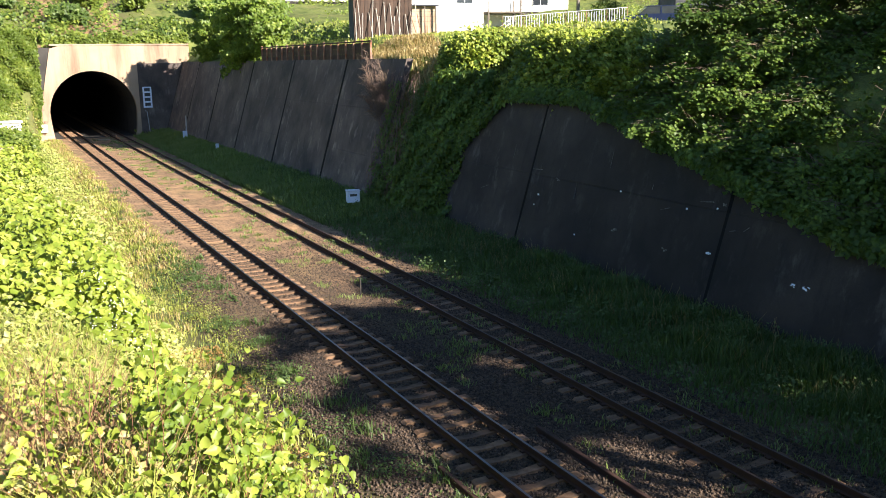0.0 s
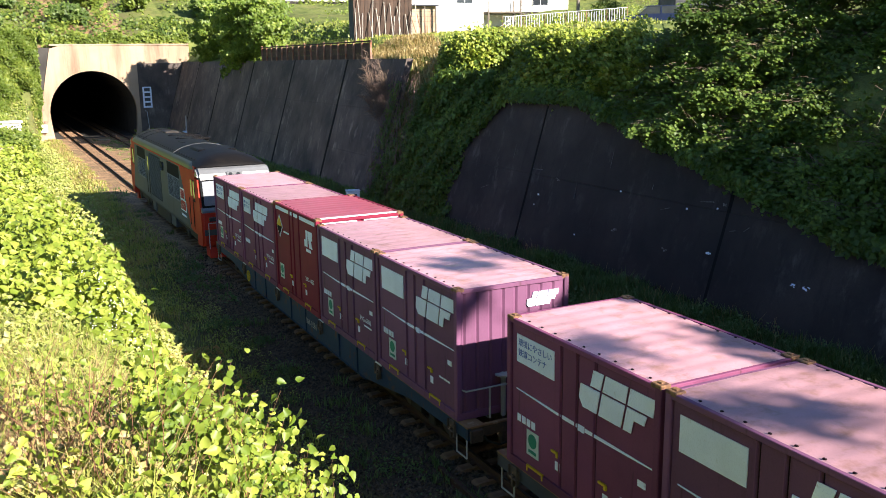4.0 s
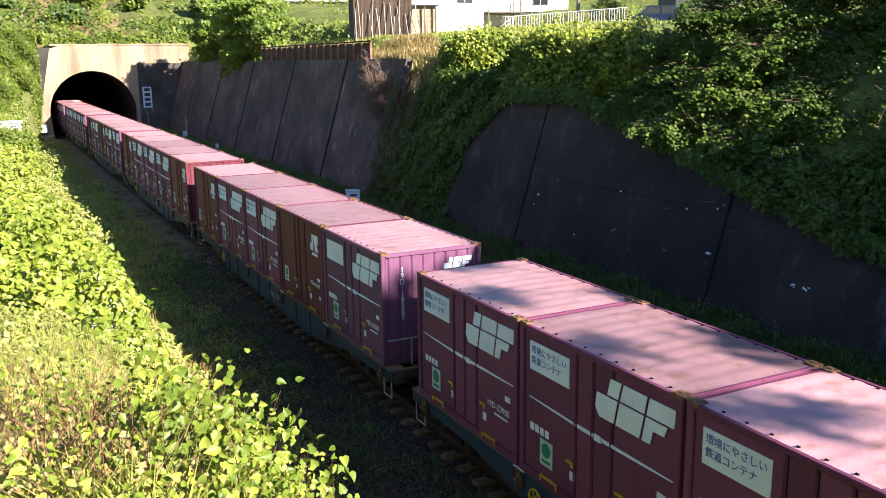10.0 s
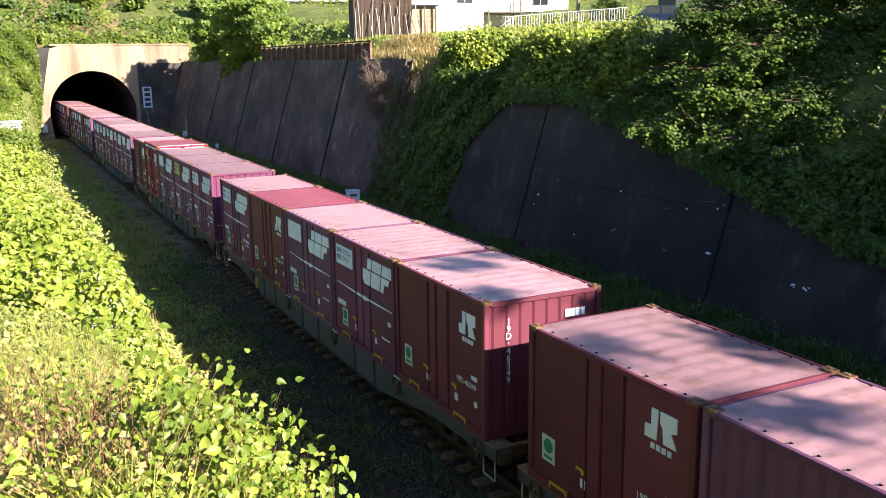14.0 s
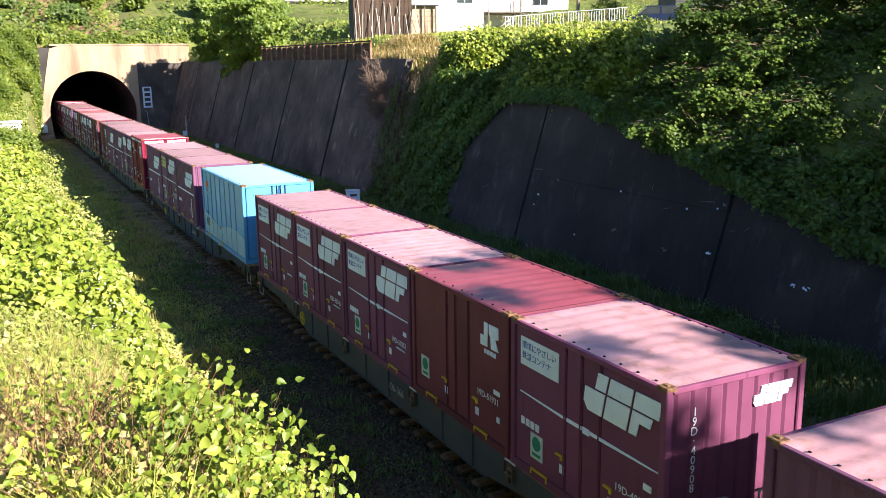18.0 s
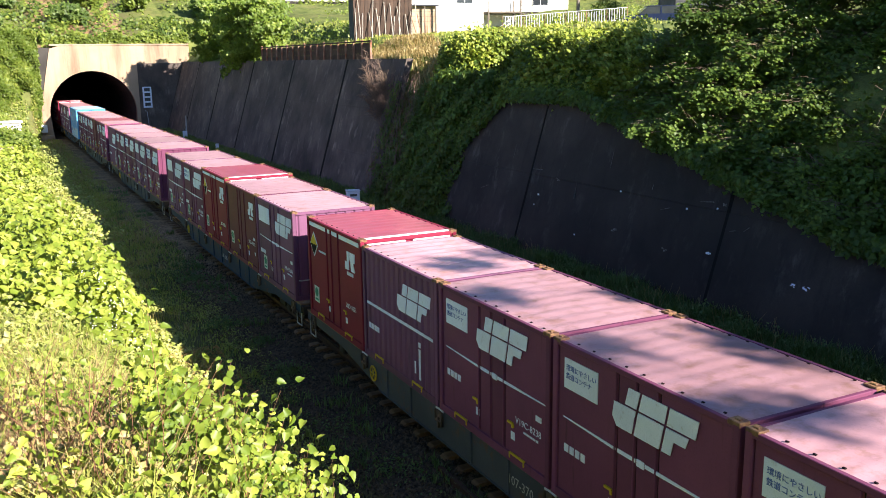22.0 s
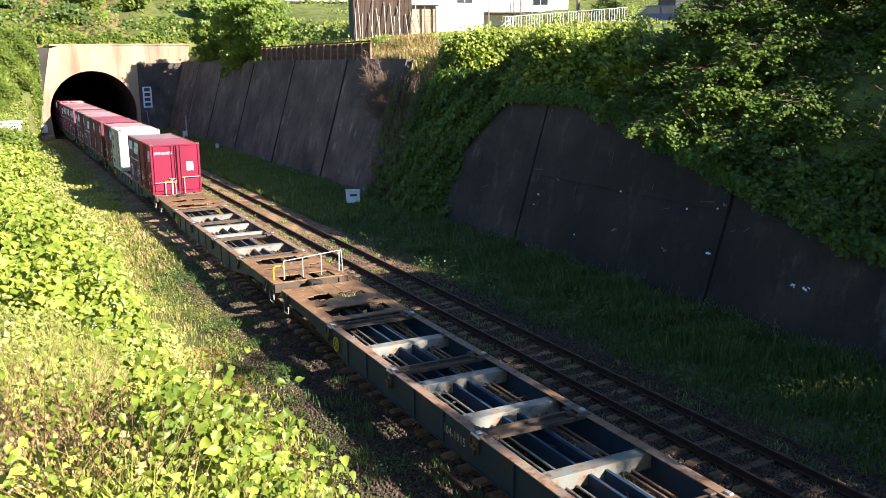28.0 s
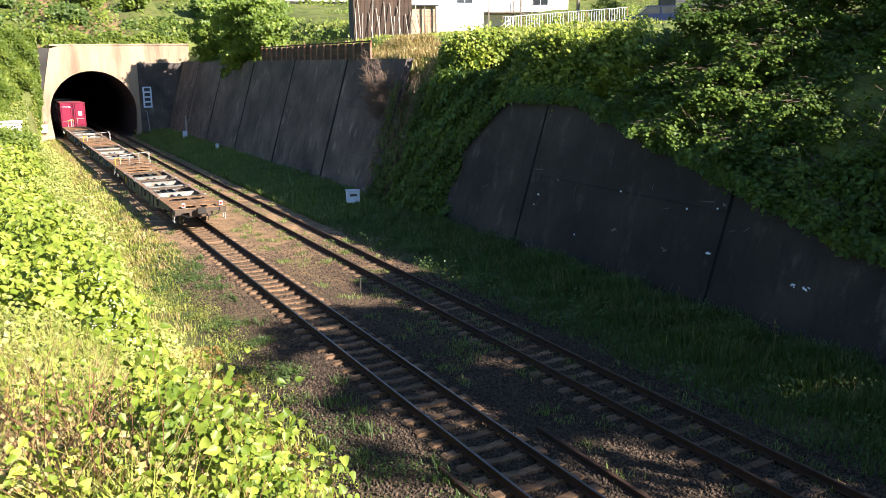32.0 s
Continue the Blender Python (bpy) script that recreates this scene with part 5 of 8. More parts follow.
def loco():
    lo = thing("diesel_locomotive", "grey and vermilion diesel locomotive with a sooty roof", "locomotive")
    H = 9.02
    low = [(-1.36, 0.86), (-1.43, 1.0), (-1.43, 3.42), (-1.36, 3.58), (1.36, 3.58), (1.43, 3.42), (1.43, 1.0), (1.36, 0.86)]

    def shell(y0, y1):
        return prism(bmesh.new(), low, "y", y0, y1)

    def cut(bm, co, no):
        geom = list(bm.verts) + list(bm.edges) + list(bm.faces)
        bmesh.ops.bisect_plane(bm, geom=geom, plane_co=co, plane_no=no, clear_outer=True)
        bmesh.ops.holes_fill(bm, edges=bm.edges)
        return bm

    # slanted colour borders: red at the ends, grey in the middle
    front_at, front_way = (0, H - 2.05, 3.3), Vector((0, 1.0, 0.46)).normalized()
    rear_at, rear_way = (0, -5.1, 3.4), Vector((0, -1.0, 0.75)).normalized()
    mid = cut(cut(shell(-H + 0.95, H - 0.95), front_at, front_way), rear_at, rear_way)
    part("body", mid, LOCO_GREY, lo, "grey painted body side")
    part("cab_front", cut(shell(-H + 0.95, H - 0.95), front_at, -front_way), LOCO_RED, lo, "vermilion cab")
    part("cab_rear", cut(shell(-H + 0.95, H - 0.95), rear_at, -rear_way), LOCO_RED, lo, "vermilion cab")
    # noses: a raked windscreen over a bluff red front
    for s, nm in ((1, "front"), (-1, "rear")):
        e = lambda d: s * (H - d)
        bm = bmesh.new()
        prism(bm, [(e(0.95), 0.55), (e(0.05), 0.6), (e(0.0), 0.9), (e(0.02), 1.9), (e(0.95), 1.9)], "x", -1.43, 1.43)
        bmesh.ops.bevel(bm, geom=[d for d in bm.edges if abs(d.verts[0].co.x - d.verts[1].co.x) < 1e-4 and abs(d.verts[0].co.y) > H - 0.3 and abs(d.verts[1].co.y) > H - 0.3], offset=0.10, segments=3, affect="EDGES")
        part("nose", bm, LOCO_RED, lo)
        part("nose_band", boxes((-1.34, 1.34, min(e(-0.012), e(0.3)), max(e(-0.012), e(0.3)), 1.02, 1.24)), LOCO_GREY, lo)
        part("windscreen_sill", prism(bmesh.new(), [(e(0.95), 1.9), (e(-0.02), 1.9), (e(-0.01), 1.98), (e(0.07), 2.08), (e(0.95), 2.08)], "x", -1.40, 1.40), LOCO_SILVER, lo)
        part("windscreen_frame", prism(bmesh.new(), [(e(0.95), 2.08), (e(0.09), 2.08), (e(0.36), 3.12), (e(0.95), 3.12)], "x", -1.35, 1.35), BLACK, lo)
        for a, b in ((-1.27, -0.05), (0.05, 1.27)):
            part("windscreen", prism(bmesh.new(), [(e(0.5), 2.16), (e(0.096), 2.16), (e(0.325), 3.07), (e(0.5), 3.07)], "x", a, b), SKY_GLASS, lo)
        for a in (-1.43, 1.35):
            part("pillar", prism(bmesh.new(), [(e(0.95), 1.9), (e(0.16), 1.9), (e(0.20), 2.08), (e(0.44), 3.12), (e(0.95), 3.12)], "x", a, a + 0.08), LOCO_RED, lo)
        bm = bmesh.new()
        prism(bm, [(e(0.96), 3.12), (e(0.33), 3.12), (e(0.40), 3.34), (e(0.52), 3.48), (e(0.74), 3.58), (e(0.96), 3.60)], "x", -1.42, 1.42)
        bmesh.ops.bevel(bm, geom=[d for d in bm.edges if abs(d.verts[0].co.x - d.verts[1].co.x) < 1e-4], offset=0.09, segments=3, affect="EDGES")
        part("forehead", bm, LOCO_SILVER, lo, "pale grey brow over the windscreen", smooth=False)
        part("headlight_box", boxes((-0.32, 0.32, min(e(0.33), e(0.6)), max(e(0.33), e(0.6)), 3.20, 3.38), bevel=0.03), LOCO_SILVER, lo)
        for x in (-0.15, 0.15):
            part("headlight", tube(bmesh.new(), (x, e(0.36), 3.29), (x, e(0.315), 3.29), 0.075, 12), GLASS, lo)
        for x in (-0.55, 0.6):
            part("wiper", pipe([(x, e(0.32), 3.16), (x + 0.22, e(0.15), 2.5)], 0.014), BLACK, lo)
        for x in (-1.0, 1.0):
            part("lamp_cluster", boxes((x - 0.16, x + 0.16, min(e(-0.02), e(0.1)), max(e(-0.02), e(0.1)), 1.55, 1.72), bevel=0.02), GLASS, lo)
        part("handrail", pipe([(-1.2, e(-0.06), 0.5), (-1.2, e(-0.06), 1.5), (-0.7, e(-0.06), 1.5)], 0.018), RAIL_WHITE, lo)
        part("snow_plough", prism(bmesh.new(), [(e(0.6), 0.16), (e(-0.05), 0.14), (e(0.15), 0.55), (e(0.6), 0.55)], "x", -1.2, 1.2), LOCO_RED, lo)
        part("coupler", boxes((-0.14, 0.14, min(e(0), e(-0.42)), max(e(0), e(-0.42)), 0.76, 1.0), bevel=0.03), BOGIE_STEEL, lo)
        # cab side window and door
        part("cab_window", boxes((-1.436, -1.42, min(e(1.0), e(1.5)), max(e(1.0), e(1.5)), 2.25, 3.0)), GLASS, lo)
        y0, y1 = min(e(0.96), e(1.54)), max(e(0.96), e(1.54))
        part("window_frame", boxes((-1.442, -1.425, y0, y0 + 0.04, 2.2, 3.05), (-1.442, -1.425, y1 - 0.04, y1, 2.2, 3.05), (-1.442, -1.425, y0 + 0.04, y1 - 0.04, 3.0, 3.05), (-1.442, -1.425, y0 + 0.04, y1 - 0.04, 2.2, 2.25)), BLACK, lo)
    def shoulder(h):
        """The curved roof edge on both sides; its ends run down into the brow."""
        bm = bmesh.new()
        line = [(1.30, 3.42), (1.437, 3.42), (1.437, 3.48), (1.415, 3.56), (1.36, 3.635), (1.285, 3.705), (1.25, 3.67)]
        for k in (-1, 1):
            rings = [[bm.verts.new((k * x * w, y, 3.42 + (z - 3.42) * f)) for x, z in line] for y, f, w in ((-h, 0.03, 0.93), (0.3 - h, 0.26, 0.96), (0.6 - h, 0.52, 0.98), (0.95 - h, 0.78, 0.99), (1.4 - h, 1.0, 1.0), (h - 1.4, 1.0, 1.0), (h - 0.95, 0.78, 0.99), (h - 0.6, 0.52, 0.98), (h - 0.3, 0.26, 0.96), (h, 0.03, 0.93))]
            for a, b in zip(rings, rings[1:]):
                for i in range(len(line)):
                    j = (i + 1) % len(line)
                    bm.faces.new((a[i], a[j], b[j], b[i]))
            bm.faces.new(rings[0])
            bm.faces.new(rings[-1][::-1])
        bmesh.ops.recalc_face_normals(bm, faces=bm.faces)
        return bm

    # roof: a dark vault with rounded shoulders
    section = [(-1.36, 3.58), (-1.30, 3.68), (-1.05, 3.84), (-0.75, 3.95), (-0.4, 4.03), (0, 4.06), (0.4, 4.03), (0.75, 3.95), (1.05, 3.84), (1.30, 3.68), (1.36, 3.58)]
    bm = bmesh.new()
    ends = [(-H + 0.62, 0.04), (-H + 0.80, 0.38), (-H + 1.15, 0.78), (-H + 1.7, 1.0), (H - 1.7, 1.0), (H - 1.15, 0.78), (H - 0.80, 0.38), (H - 0.62, 0.04)]
    loops = [[bm.verts.new((x, y, 3.58 + (z - 3.58) * k)) for x, z in section] for y, k in ends]
    for a, b in zip(loops, loops[1:]):
        for i in range(len(section) - 1):
            bm.faces.new((a[i], a[i + 1], b[i + 1], b[i]))
    bm.faces.new(loops[0])
    bm.faces.new(loops[-1][::-1])
    bmesh.ops.recalc_face_normals(bm, faces=bm.faces)
    part("roof", bm, LOCO_ROOF, lo, "soot-black vaulted roof", smooth=True)
    part("roof_gutter", boxes((-1.46, -1.40, -H + 0.8, H - 0.8, 3.36, 3.41), (1.40, 1.46, -H + 0.8, H - 0.8, 3.36, 3.41)), LOCO_RED, lo)
    part("roof_shoulder", shoulder(H - 0.48), plain("blue_grey_roof_edge", (0.034, 0.040, 0.058), 0.34), lo)
    bolts = [(k * 1.17 - 0.02, k * 1.17 + 0.02, y - 0.025, y + 0.025, 3.74, 3.80) for k in (-1, 1) for y in np.arange(-H + 1.9, H - 1.8, 0.5)]
    tagged(part("roof_bolt", crates("roof_bolt", bolts, BLACK), None, lo), kind="stuff")
    # fans, exhaust and hatches
    for y in (2.3, 0.35):
        bm = bmesh.new()
        loops = [[bm.verts.new((0.35 + (0.78 + 0.05 * math.cos(q * math.pi / 3)) * math.cos(k * math.pi / 12), y + (0.78 + 0.05 * math.cos(q * math.pi / 3)) * math.sin(k * math.pi / 12), 4.02 + 0.05 * math.sin(q * math.pi / 3))) for q in range(6)] for k in range(24)]
        for k in range(24):
            for q in range(6):
                bm.faces.new((loops[k][q], loops[k][(q + 1) % 6], loops[(k + 1) % 24][(q + 1) % 6], loops[(k + 1) % 24][q]))
        bmesh.ops.recalc_face_normals(bm, faces=bm.faces)
        part("fan_ring", bm, LOCO_ROOF, lo)
        part("fan_well", tube(bmesh.new(), (0.35, y, 3.90), (0.35, y, 3.985), 0.74, 22), BLACK, lo)
        part("fan_hub", tube(bmesh.new(), (0.35, y, 3.98), (0.35, y, 4.045), 0.16, 12), LOCO_ROOF, lo)
        part("fan_grille", boxes(*[(0.35 - 0.7, 0.35 + 0.7, y - 0.6 + 0.2 * k, y - 0.57 + 0.2 * k, 4.0, 4.03) for k in range(7)]), LOCO_ROOF, lo)
    part("exhaust_outlet", boxes((-0.35, 0.35, 3.7, 4.5, 3.9, 4.12), bevel=0.05), BOGIE_STEEL, lo)
    part("roof_duct", boxes((-0.75, 0.85, -5.9, -4.2, 3.88, 4.03), bevel=0.06), LOCO_ROOF, lo)
    for y in (-3.25, 4.93, 6.34):
        part("roof_rib", vault_band(section, y), ROOF_RIB if y < 0 else LOCO_ROOF, lo)
    part("roof_hatch", boxes((-0.6, 0.6, -1.9, -0.9, 3.96, 4.02), bevel=0.02), LOCO_ROOF, lo)
    part("roof_hatch", boxes((-0.5, 0.6, 5.3, 6.0, 3.95, 4.02), bevel=0.02), LOCO_ROOF, lo)
    part("horn", tube(bmesh.new(), (-0.5, 7.3, 3.98), (-0.5, 7.75, 3.98), 0.07, 8), BOGIE_STEEL, lo)
    # louvred intakes with dark upper grilles
    for a, b in ((6.15, 3.65), (-2.4, -5.0)):
        y0, y1 = min(a, b), max(a, b)
        part("intake_grille", boxes((-1.445, -1.42, y0, y1, 2.78, 3.30), bevel=0.01), BLACK, lo)
        fr = part("louvre_frame", boxes((-1.448, -1.42, y0, y1, 1.80, 1.84), (-1.448, -1.42, y0, y1, 2.72, 2.76), (-1.448, -1.42, y0, y0 + 0.04, 1.84, 2.72), (-1.448, -1.42, y1 - 0.04, y1, 1.84, 2.72), (-1.446, -1.42, (y0 + y1) / 2 - 0.02, (y0 + y1) / 2 + 0.02, 1.84, 2.72)), LOUVRE, lo)
        part("intake_backing", boxes((-1.434, -1.42, y0 + 0.02, y1 - 0.02, 1.82, 2.74)), BLACK, lo)
        slat = mesh_of("louvre_slat", boxes((-0.006, 0.006, y0 + 0.04, y1 - 0.04, -0.004, 0.014)), LOUVRE)
        for k in range(21):
            o = part("louvre_slat", slat, None, fr)
            o.location = (-1.44, 0, 1.86 + 0.041 * k)
            o.rotation_euler = (0, -0.6, 0)
    part("engine_door", boxes((-1.44, -1.42, -0.6, 2.35, 1.2, 3.25), bevel=0.01), plain("dark_grey_louvred_door", (0.035, 0.042, 0.055), 0.85), lo, "dark grey engine-room doors")
    rib_dark = plain("dark_louvre_rib", (0.085, 0.10, 0.125), 0.85)
    for a, b in ((-0.52, 0.82), (0.92, 2.27)):
        rib = mesh_of("door_rib", boxes((-1.448, -1.436, a, b, -0.012, 0.012)), rib_dark)
        for k in range(32):
            part("door_rib", rib, None, lo).location = (0, 0, 1.3 + k * 0.06)
    part("crew_door", boxes((-1.444, -1.42, 2.55, 3.10, 1.05, 3.2), bevel=0.01), LOCO_GREY, lo)
    part("door_window", boxes((-1.450, -1.43, 2.68, 2.98, 2.35, 3.05)), GLASS, lo)
    part("porthole", boxes((-1.447, -1.42, -1.45, -0.95, 2.75, 3.15), bevel=0.08), GLASS, lo)
    part("rear_door", boxes((-1.444, -1.42, -7.75, -7.2, 1.05, 3.2), bevel=0.01), LOCO_RED, lo)
    part("rear_door_window", boxes((-1.450, -1.43, -7.62, -7.33, 2.4, 3.05)), GLASS, lo)
    for y in (3.15, 2.5, -7.15, -7.8):
        part("grab_rail", pipe([(-1.47, y, 1.2), (-1.47, y, 2.3)], 0.014), BOGIE_STEEL, lo)
    # name panel as plain blocks
    name_red = plain("name_red", (0.42, 0.03, 0.04), 0.5)
    for row, (count, z, wide) in enumerate(((3, 2.02, 0.25), (4, 1.56, 0.25))):
        part("name_backing", boxes((-1.437, -1.428, -5.10 - count * wide - 0.06, -5.06, z - 0.05, z + 0.43)), WHITE_PAINT, lo)
        for k in range(count):
            y = -5.10 - (k + 1) * wide
            part("name_block", boxes((-1.442, -1.425, y, y + wide - 0.035, z, z + 0.38)), name_red, lo)
    part("name_line", boxes(*[(-1.440, -1.428, -5.25 - k * 0.13, -5.16 - k * 0.13, 1.28, 1.37) for k in range(8)]), WHITE_PAINT, lo)
    # under the frame
    part("underframe", boxes((-1.2, 1.2, -H + 0.5, H - 0.5, 0.62, 0.9)), BOGIE_STEEL, lo)
    part("fuel_tank", boxes((-1.3, 1.3, -1.6, 1.9, 0.25, 0.88), bevel=0.06), BOGIE_STEEL, lo)
    part("battery_box", boxes((-1.32, -0.9, 2.1, 3.0, 0.35, 0.88), bevel=0.03), LOCO_GREY, lo)
    part("battery_box", boxes((-1.32, -0.9, -2.9, -1.9, 0.35, 0.88), bevel=0.03), LOCO_GREY, lo)
    for yc in (6.3, 0.0, -6.3):
        if yc == 0.0:
            continue
        bg = part("bogie", boxes((-1.16, -1.02, yc - 1.9, yc + 1.9, 0.42, 0.74), (1.02, 1.16, yc - 1.9, yc + 1.9, 0.42, 0.74), (-1.1, 1.1, yc - 0.3, yc + 0.3, 0.40, 0.7), bevel=0.03), BOGIE_STEEL, lo)
        for dy in (-1.25, 1.25):
            for x in (-0.53, 0.53):
                part("wheel", tube(bmesh.new(), (x - 0.065, yc + dy, 0.455), (x + 0.065, yc + dy, 0.455), 0.455, 22), WHEEL_STEEL, bg)
            for x in (-1.12, 1.12):
                part("axle_box", boxes((x - 0.1, x + 0.1, yc + dy - 0.2, yc + dy + 0.2, 0.28, 0.6), bevel=0.04), BOGIE_STEEL, bg)
    return lo

# ---- make-up of the train, from its front; F plate, T slogan, C cream slogan, S short emblem, D banded, R ribbed, K ribbed short, V ventilated, W white, B blue ----
CONSIST = ["TVDFF", "TFTTT", "SFSTT", "STTTS", "STTSF", "TTTTF", "SDFCT", "TZFTS", "SRRFD", "RCRB", "TTTZT", "RTTFT", "FTDSF", "DRVVV", "FSRKK", "SW-FE", "", "", ""]
NUMBERS = {(0, 0): "19D-31122", (0, 1): "V19C-5023", (0, 2): "20D-1455", (0, 3): "19G-6386", (1, 3): "19D-44105", (1, 4): "19D-19158", (2, 0): "19D-47082", (2, 1): "19G-16740", (2, 2): "19D-42346", (2, 4): "19D-33649",
           (3, 0): "19D-47504", (3, 3): "19D-40020", (3, 4): "19D-47009", (4, 1): "19D-29206", (4, 2): "19G-20533", (4, 3): "19D-45699", (4, 4): "19D-18587", (5, 0): "19D-23905", (5, 3): "19D-22574", (5, 4): "19D-18602",
           (6, 0): "19D-48604", (6, 1): "20G-526", (6, 2): "19G-9840", (6, 3): "19G-17578", (6, 4): "19D-19168", (7, 0): "19D-40636", (7, 1): "19G-21119", (7, 4): "19D-46349", (8, 0): "19D-46707", (9, 1): "19G-17025",
           (10, 1): "19D-32746", (10, 2): "19D-30251", (10, 3): "19D-51931", (10, 4): "19D-40908", (11, 1): "19D-32122", (11, 2): "19D-40179", (11, 3): "19G-3075", (11, 4): "19D-33606",
           (12, 0): "19G-6184", (12, 1): "19D-33640", (12, 2): "20D-2338", (12, 3): "19D-49592", (12, 4): "19D-13106", (13, 0): "20D-3621", (13, 2): "V19C-8238", (13, 3): "V19C-5830", (13, 4): "V19C-895",
           (14, 0): "19G-10300", (14, 1): "19G-13666", (14, 4): "19G-21256", (15, 0): "19D-42770", (15, 3): "19G-8021", (15, 4): "19G-21975"}
FRAMES = {0: "104-1081", 3: "107-1992", 4: "104-2150", 5: "104-1425", 6: "107-657", 9: "104-991", 10: "106-366", 11: "104-1131", 12: "104-268", 13: "107-370", 14: "107-1318", 15: "106-327", 17: "104-1915"}
BLUE_WAGONS = {0, 4, 5, 9, 12, 17}
SPEED, LEAD, WAGON_STEP, SLOT = 14.12, -24.28, 20.4, 3.786
SLACK = [0.26, 0.05, 0.08, 0.57, 0.55, 0.33, 0.73, 0.85, 1.0, 1.05, 1.0, 0.97, 0.45, 0.73, 0.13, 0.08, 0, 0, 0]
MOVING = []

def make_train():
    kinds = {"F": lambda: wide_container("plain", "purple-maroon goods container with a blank white plate", PURPLE), "T": lambda: wide_container("print", "maroon goods container with a printed white slogan plate"),
             "C": lambda: wide_container("cream", "maroon goods container with a yellowed slogan plate", PURPLE), "V": lambda: wide_container("print", "maroon ventilated container with a large white emblem", MAROON, True),
             "S": lambda: short_container("red-brown goods container with a small white emblem"), "E": lambda: short_container("crimson goods container with end doors to the rear", CRIMSON, ROOF_RED, True),
             "Z": lambda: short_container("red-brown goods container with a bright crimson roof", BROWNRED, ROOF_RED),
             "D": lambda: banded_container("crimson tall container with white band and warning diamond"), "R": lambda: ribbed_container("purple ribbed steel container with a white emblem"),
             "K": lambda: ribbed_container("red-brown ribbed steel container with small emblem", True), "W": white_container, "B": blue_container}
    made = {}
    bare = {}
    for w, load in enumerate(CONSIST):
        front = LEAD - WAGON_STEP * w + SLACK[w]
        blue = w in BLUE_WAGONS
        if blue not in bare:
            bare[blue] = ob = wagon(blue)
        else:
            ob = copy_thing(bare[blue], Matrix())
        MOVING.append((ob, front - 9.465, 0.0))
        ob["wagon"] = w
        for s, k in enumerate(load):
            if k == "-":
                continue
            if k not in made:
                made[k] = c = kinds[k]()
            else:
                c = copy_thing(made[k], Matrix())
            if k == "B":
                y = front - 18.93 + 3.03
            else:
                y = front - SLOT * (s + 0.5)
            MOVING.append((c, y, 1.0))
            c["slot"] = (w, s)
    # numbers, ends and rails that only some carry
    for ob, y, z in MOVING:
        if "slot" in ob:
            w, s = (int(v) for v in ob["slot"])
            del ob["slot"]
            word = NUMBERS.get((w, s))
            k = CONSIST[w][s]
            if word and k not in "RK":
                side_text(word, 0.165, 2.62 if k in "SEDZ" else 2.70, 0.80 if k in "SEDZ" else 0.72, ob, WHITE_PAINT, x=-1.198)
            if s == len(CONSIST[w]) - 1 and k not in "BE" and word:
                end_text("\n".join(word.replace("-", "\u00b7")), 0.17, -0.72, 2.05, ob, WHITE_PAINT, -LONG / 2 + 0.030, gap=0.78)
            if k == "E":
                end_text(word, 0.2, -0.62, 2.0, ob, WHITE_PAINT, -LONG / 2 - 0.016)
        else:
            w = int(ob["wagon"])
            del ob["wagon"]
            if w in FRAMES:
                side_text(FRAMES[w], 0.24, 9.78 + 0.6, 0.58, ob, RAIL_WHITE, 9.78, -1.196)
            if w == 15 or (w % 2 == 0 and w < 15):
                end_rails(ob)
            if w in (2, 8, 13):
                front_rails(ob)
            if w in (16, 17):
                platform_rail(ob)
            if w == 18:
                for x in (-0.75, 0.95):
                    part("tail_lamp", boxes((x - 0.09, x + 0.09, -9.86, -9.78, 1.02, 1.26), bevel=0.02), PALE_STEEL, ob)
                    part("tail_lens", tube(bmesh.new(), (x, -9.885, 1.15), (x, -9.86, 1.15), 0.055, 12), plain("red_lens", (0.5, 0.02, 0.01), 0.2, glow=1.2), ob)
    lo = loco()
    MOVING.append((lo, 14.68 - 2 * SPEED, 0.0))

make_train()

def motions():
    """The train runs into the tunnel at an even speed."""
    for ob, y, z in MOVING:
        walk(ob, [(t, pose(0, y + SPEED * t, z)) for t in (0, 8, 16, 24, 32)])

# ---- growth ----
def scatter(n, x0, x1, y0, y1):
    return rng.uniform(x0, x1, n), rng.uniform(y0, y1, n)

def clumped(n, x0, x1, y0, y1, clumps, spread):
    cx, cy = scatter(clumps, x0, x1, y0, y1)
    k = rng.integers(0, clumps, n)
    return np.clip(cx[k] + rng.normal(0, spread, n), x0, x1), np.clip(cy[k] + rng.normal(0, spread, n), y0, y1)

def stuff(name, me, label, category):
    ob = new(name, me)
    return tagged(ob, label, category, kind="stuff")

def domes(n, x0, x1, y0, y1, radius, height, per, where=None, up=(0.25, -0.5, 0.5)):
    """Leaf places on the shells of n low plants, and the way each leaf faces; height is a number or a function of x and y."""
    x, y = scatter(n, x0, x1, y0, y1)
    if where is not None:
        ok = where(x, y)
        x, y = x[ok], y[ok]
    n = len(x)
    h = (height(x, y) if callable(height) else height) * rng.uniform(0.6, 1.3, n)
    r = radius * rng.uniform(0.55, 1.45, n)
    k = np.repeat(np.arange(n), per)
    d = rng.normal(0, 1, (len(k), 3))
    d[:, 2] = np.abs(d[:, 2])
    d /= np.linalg.norm(d, axis=1)[:, None]
    s = rng.uniform(0.45, 1.08, len(k)) ** 0.6
    px, py = x[k] + d[:, 0] * r[k] * s, y[k] + d[:, 1] * r[k] * s
    return np.stack([px, py, ground_z(px, py) + 0.03 + d[:, 2] * h[k] * s], 1), d * 0.8 + np.array(up), h[k]

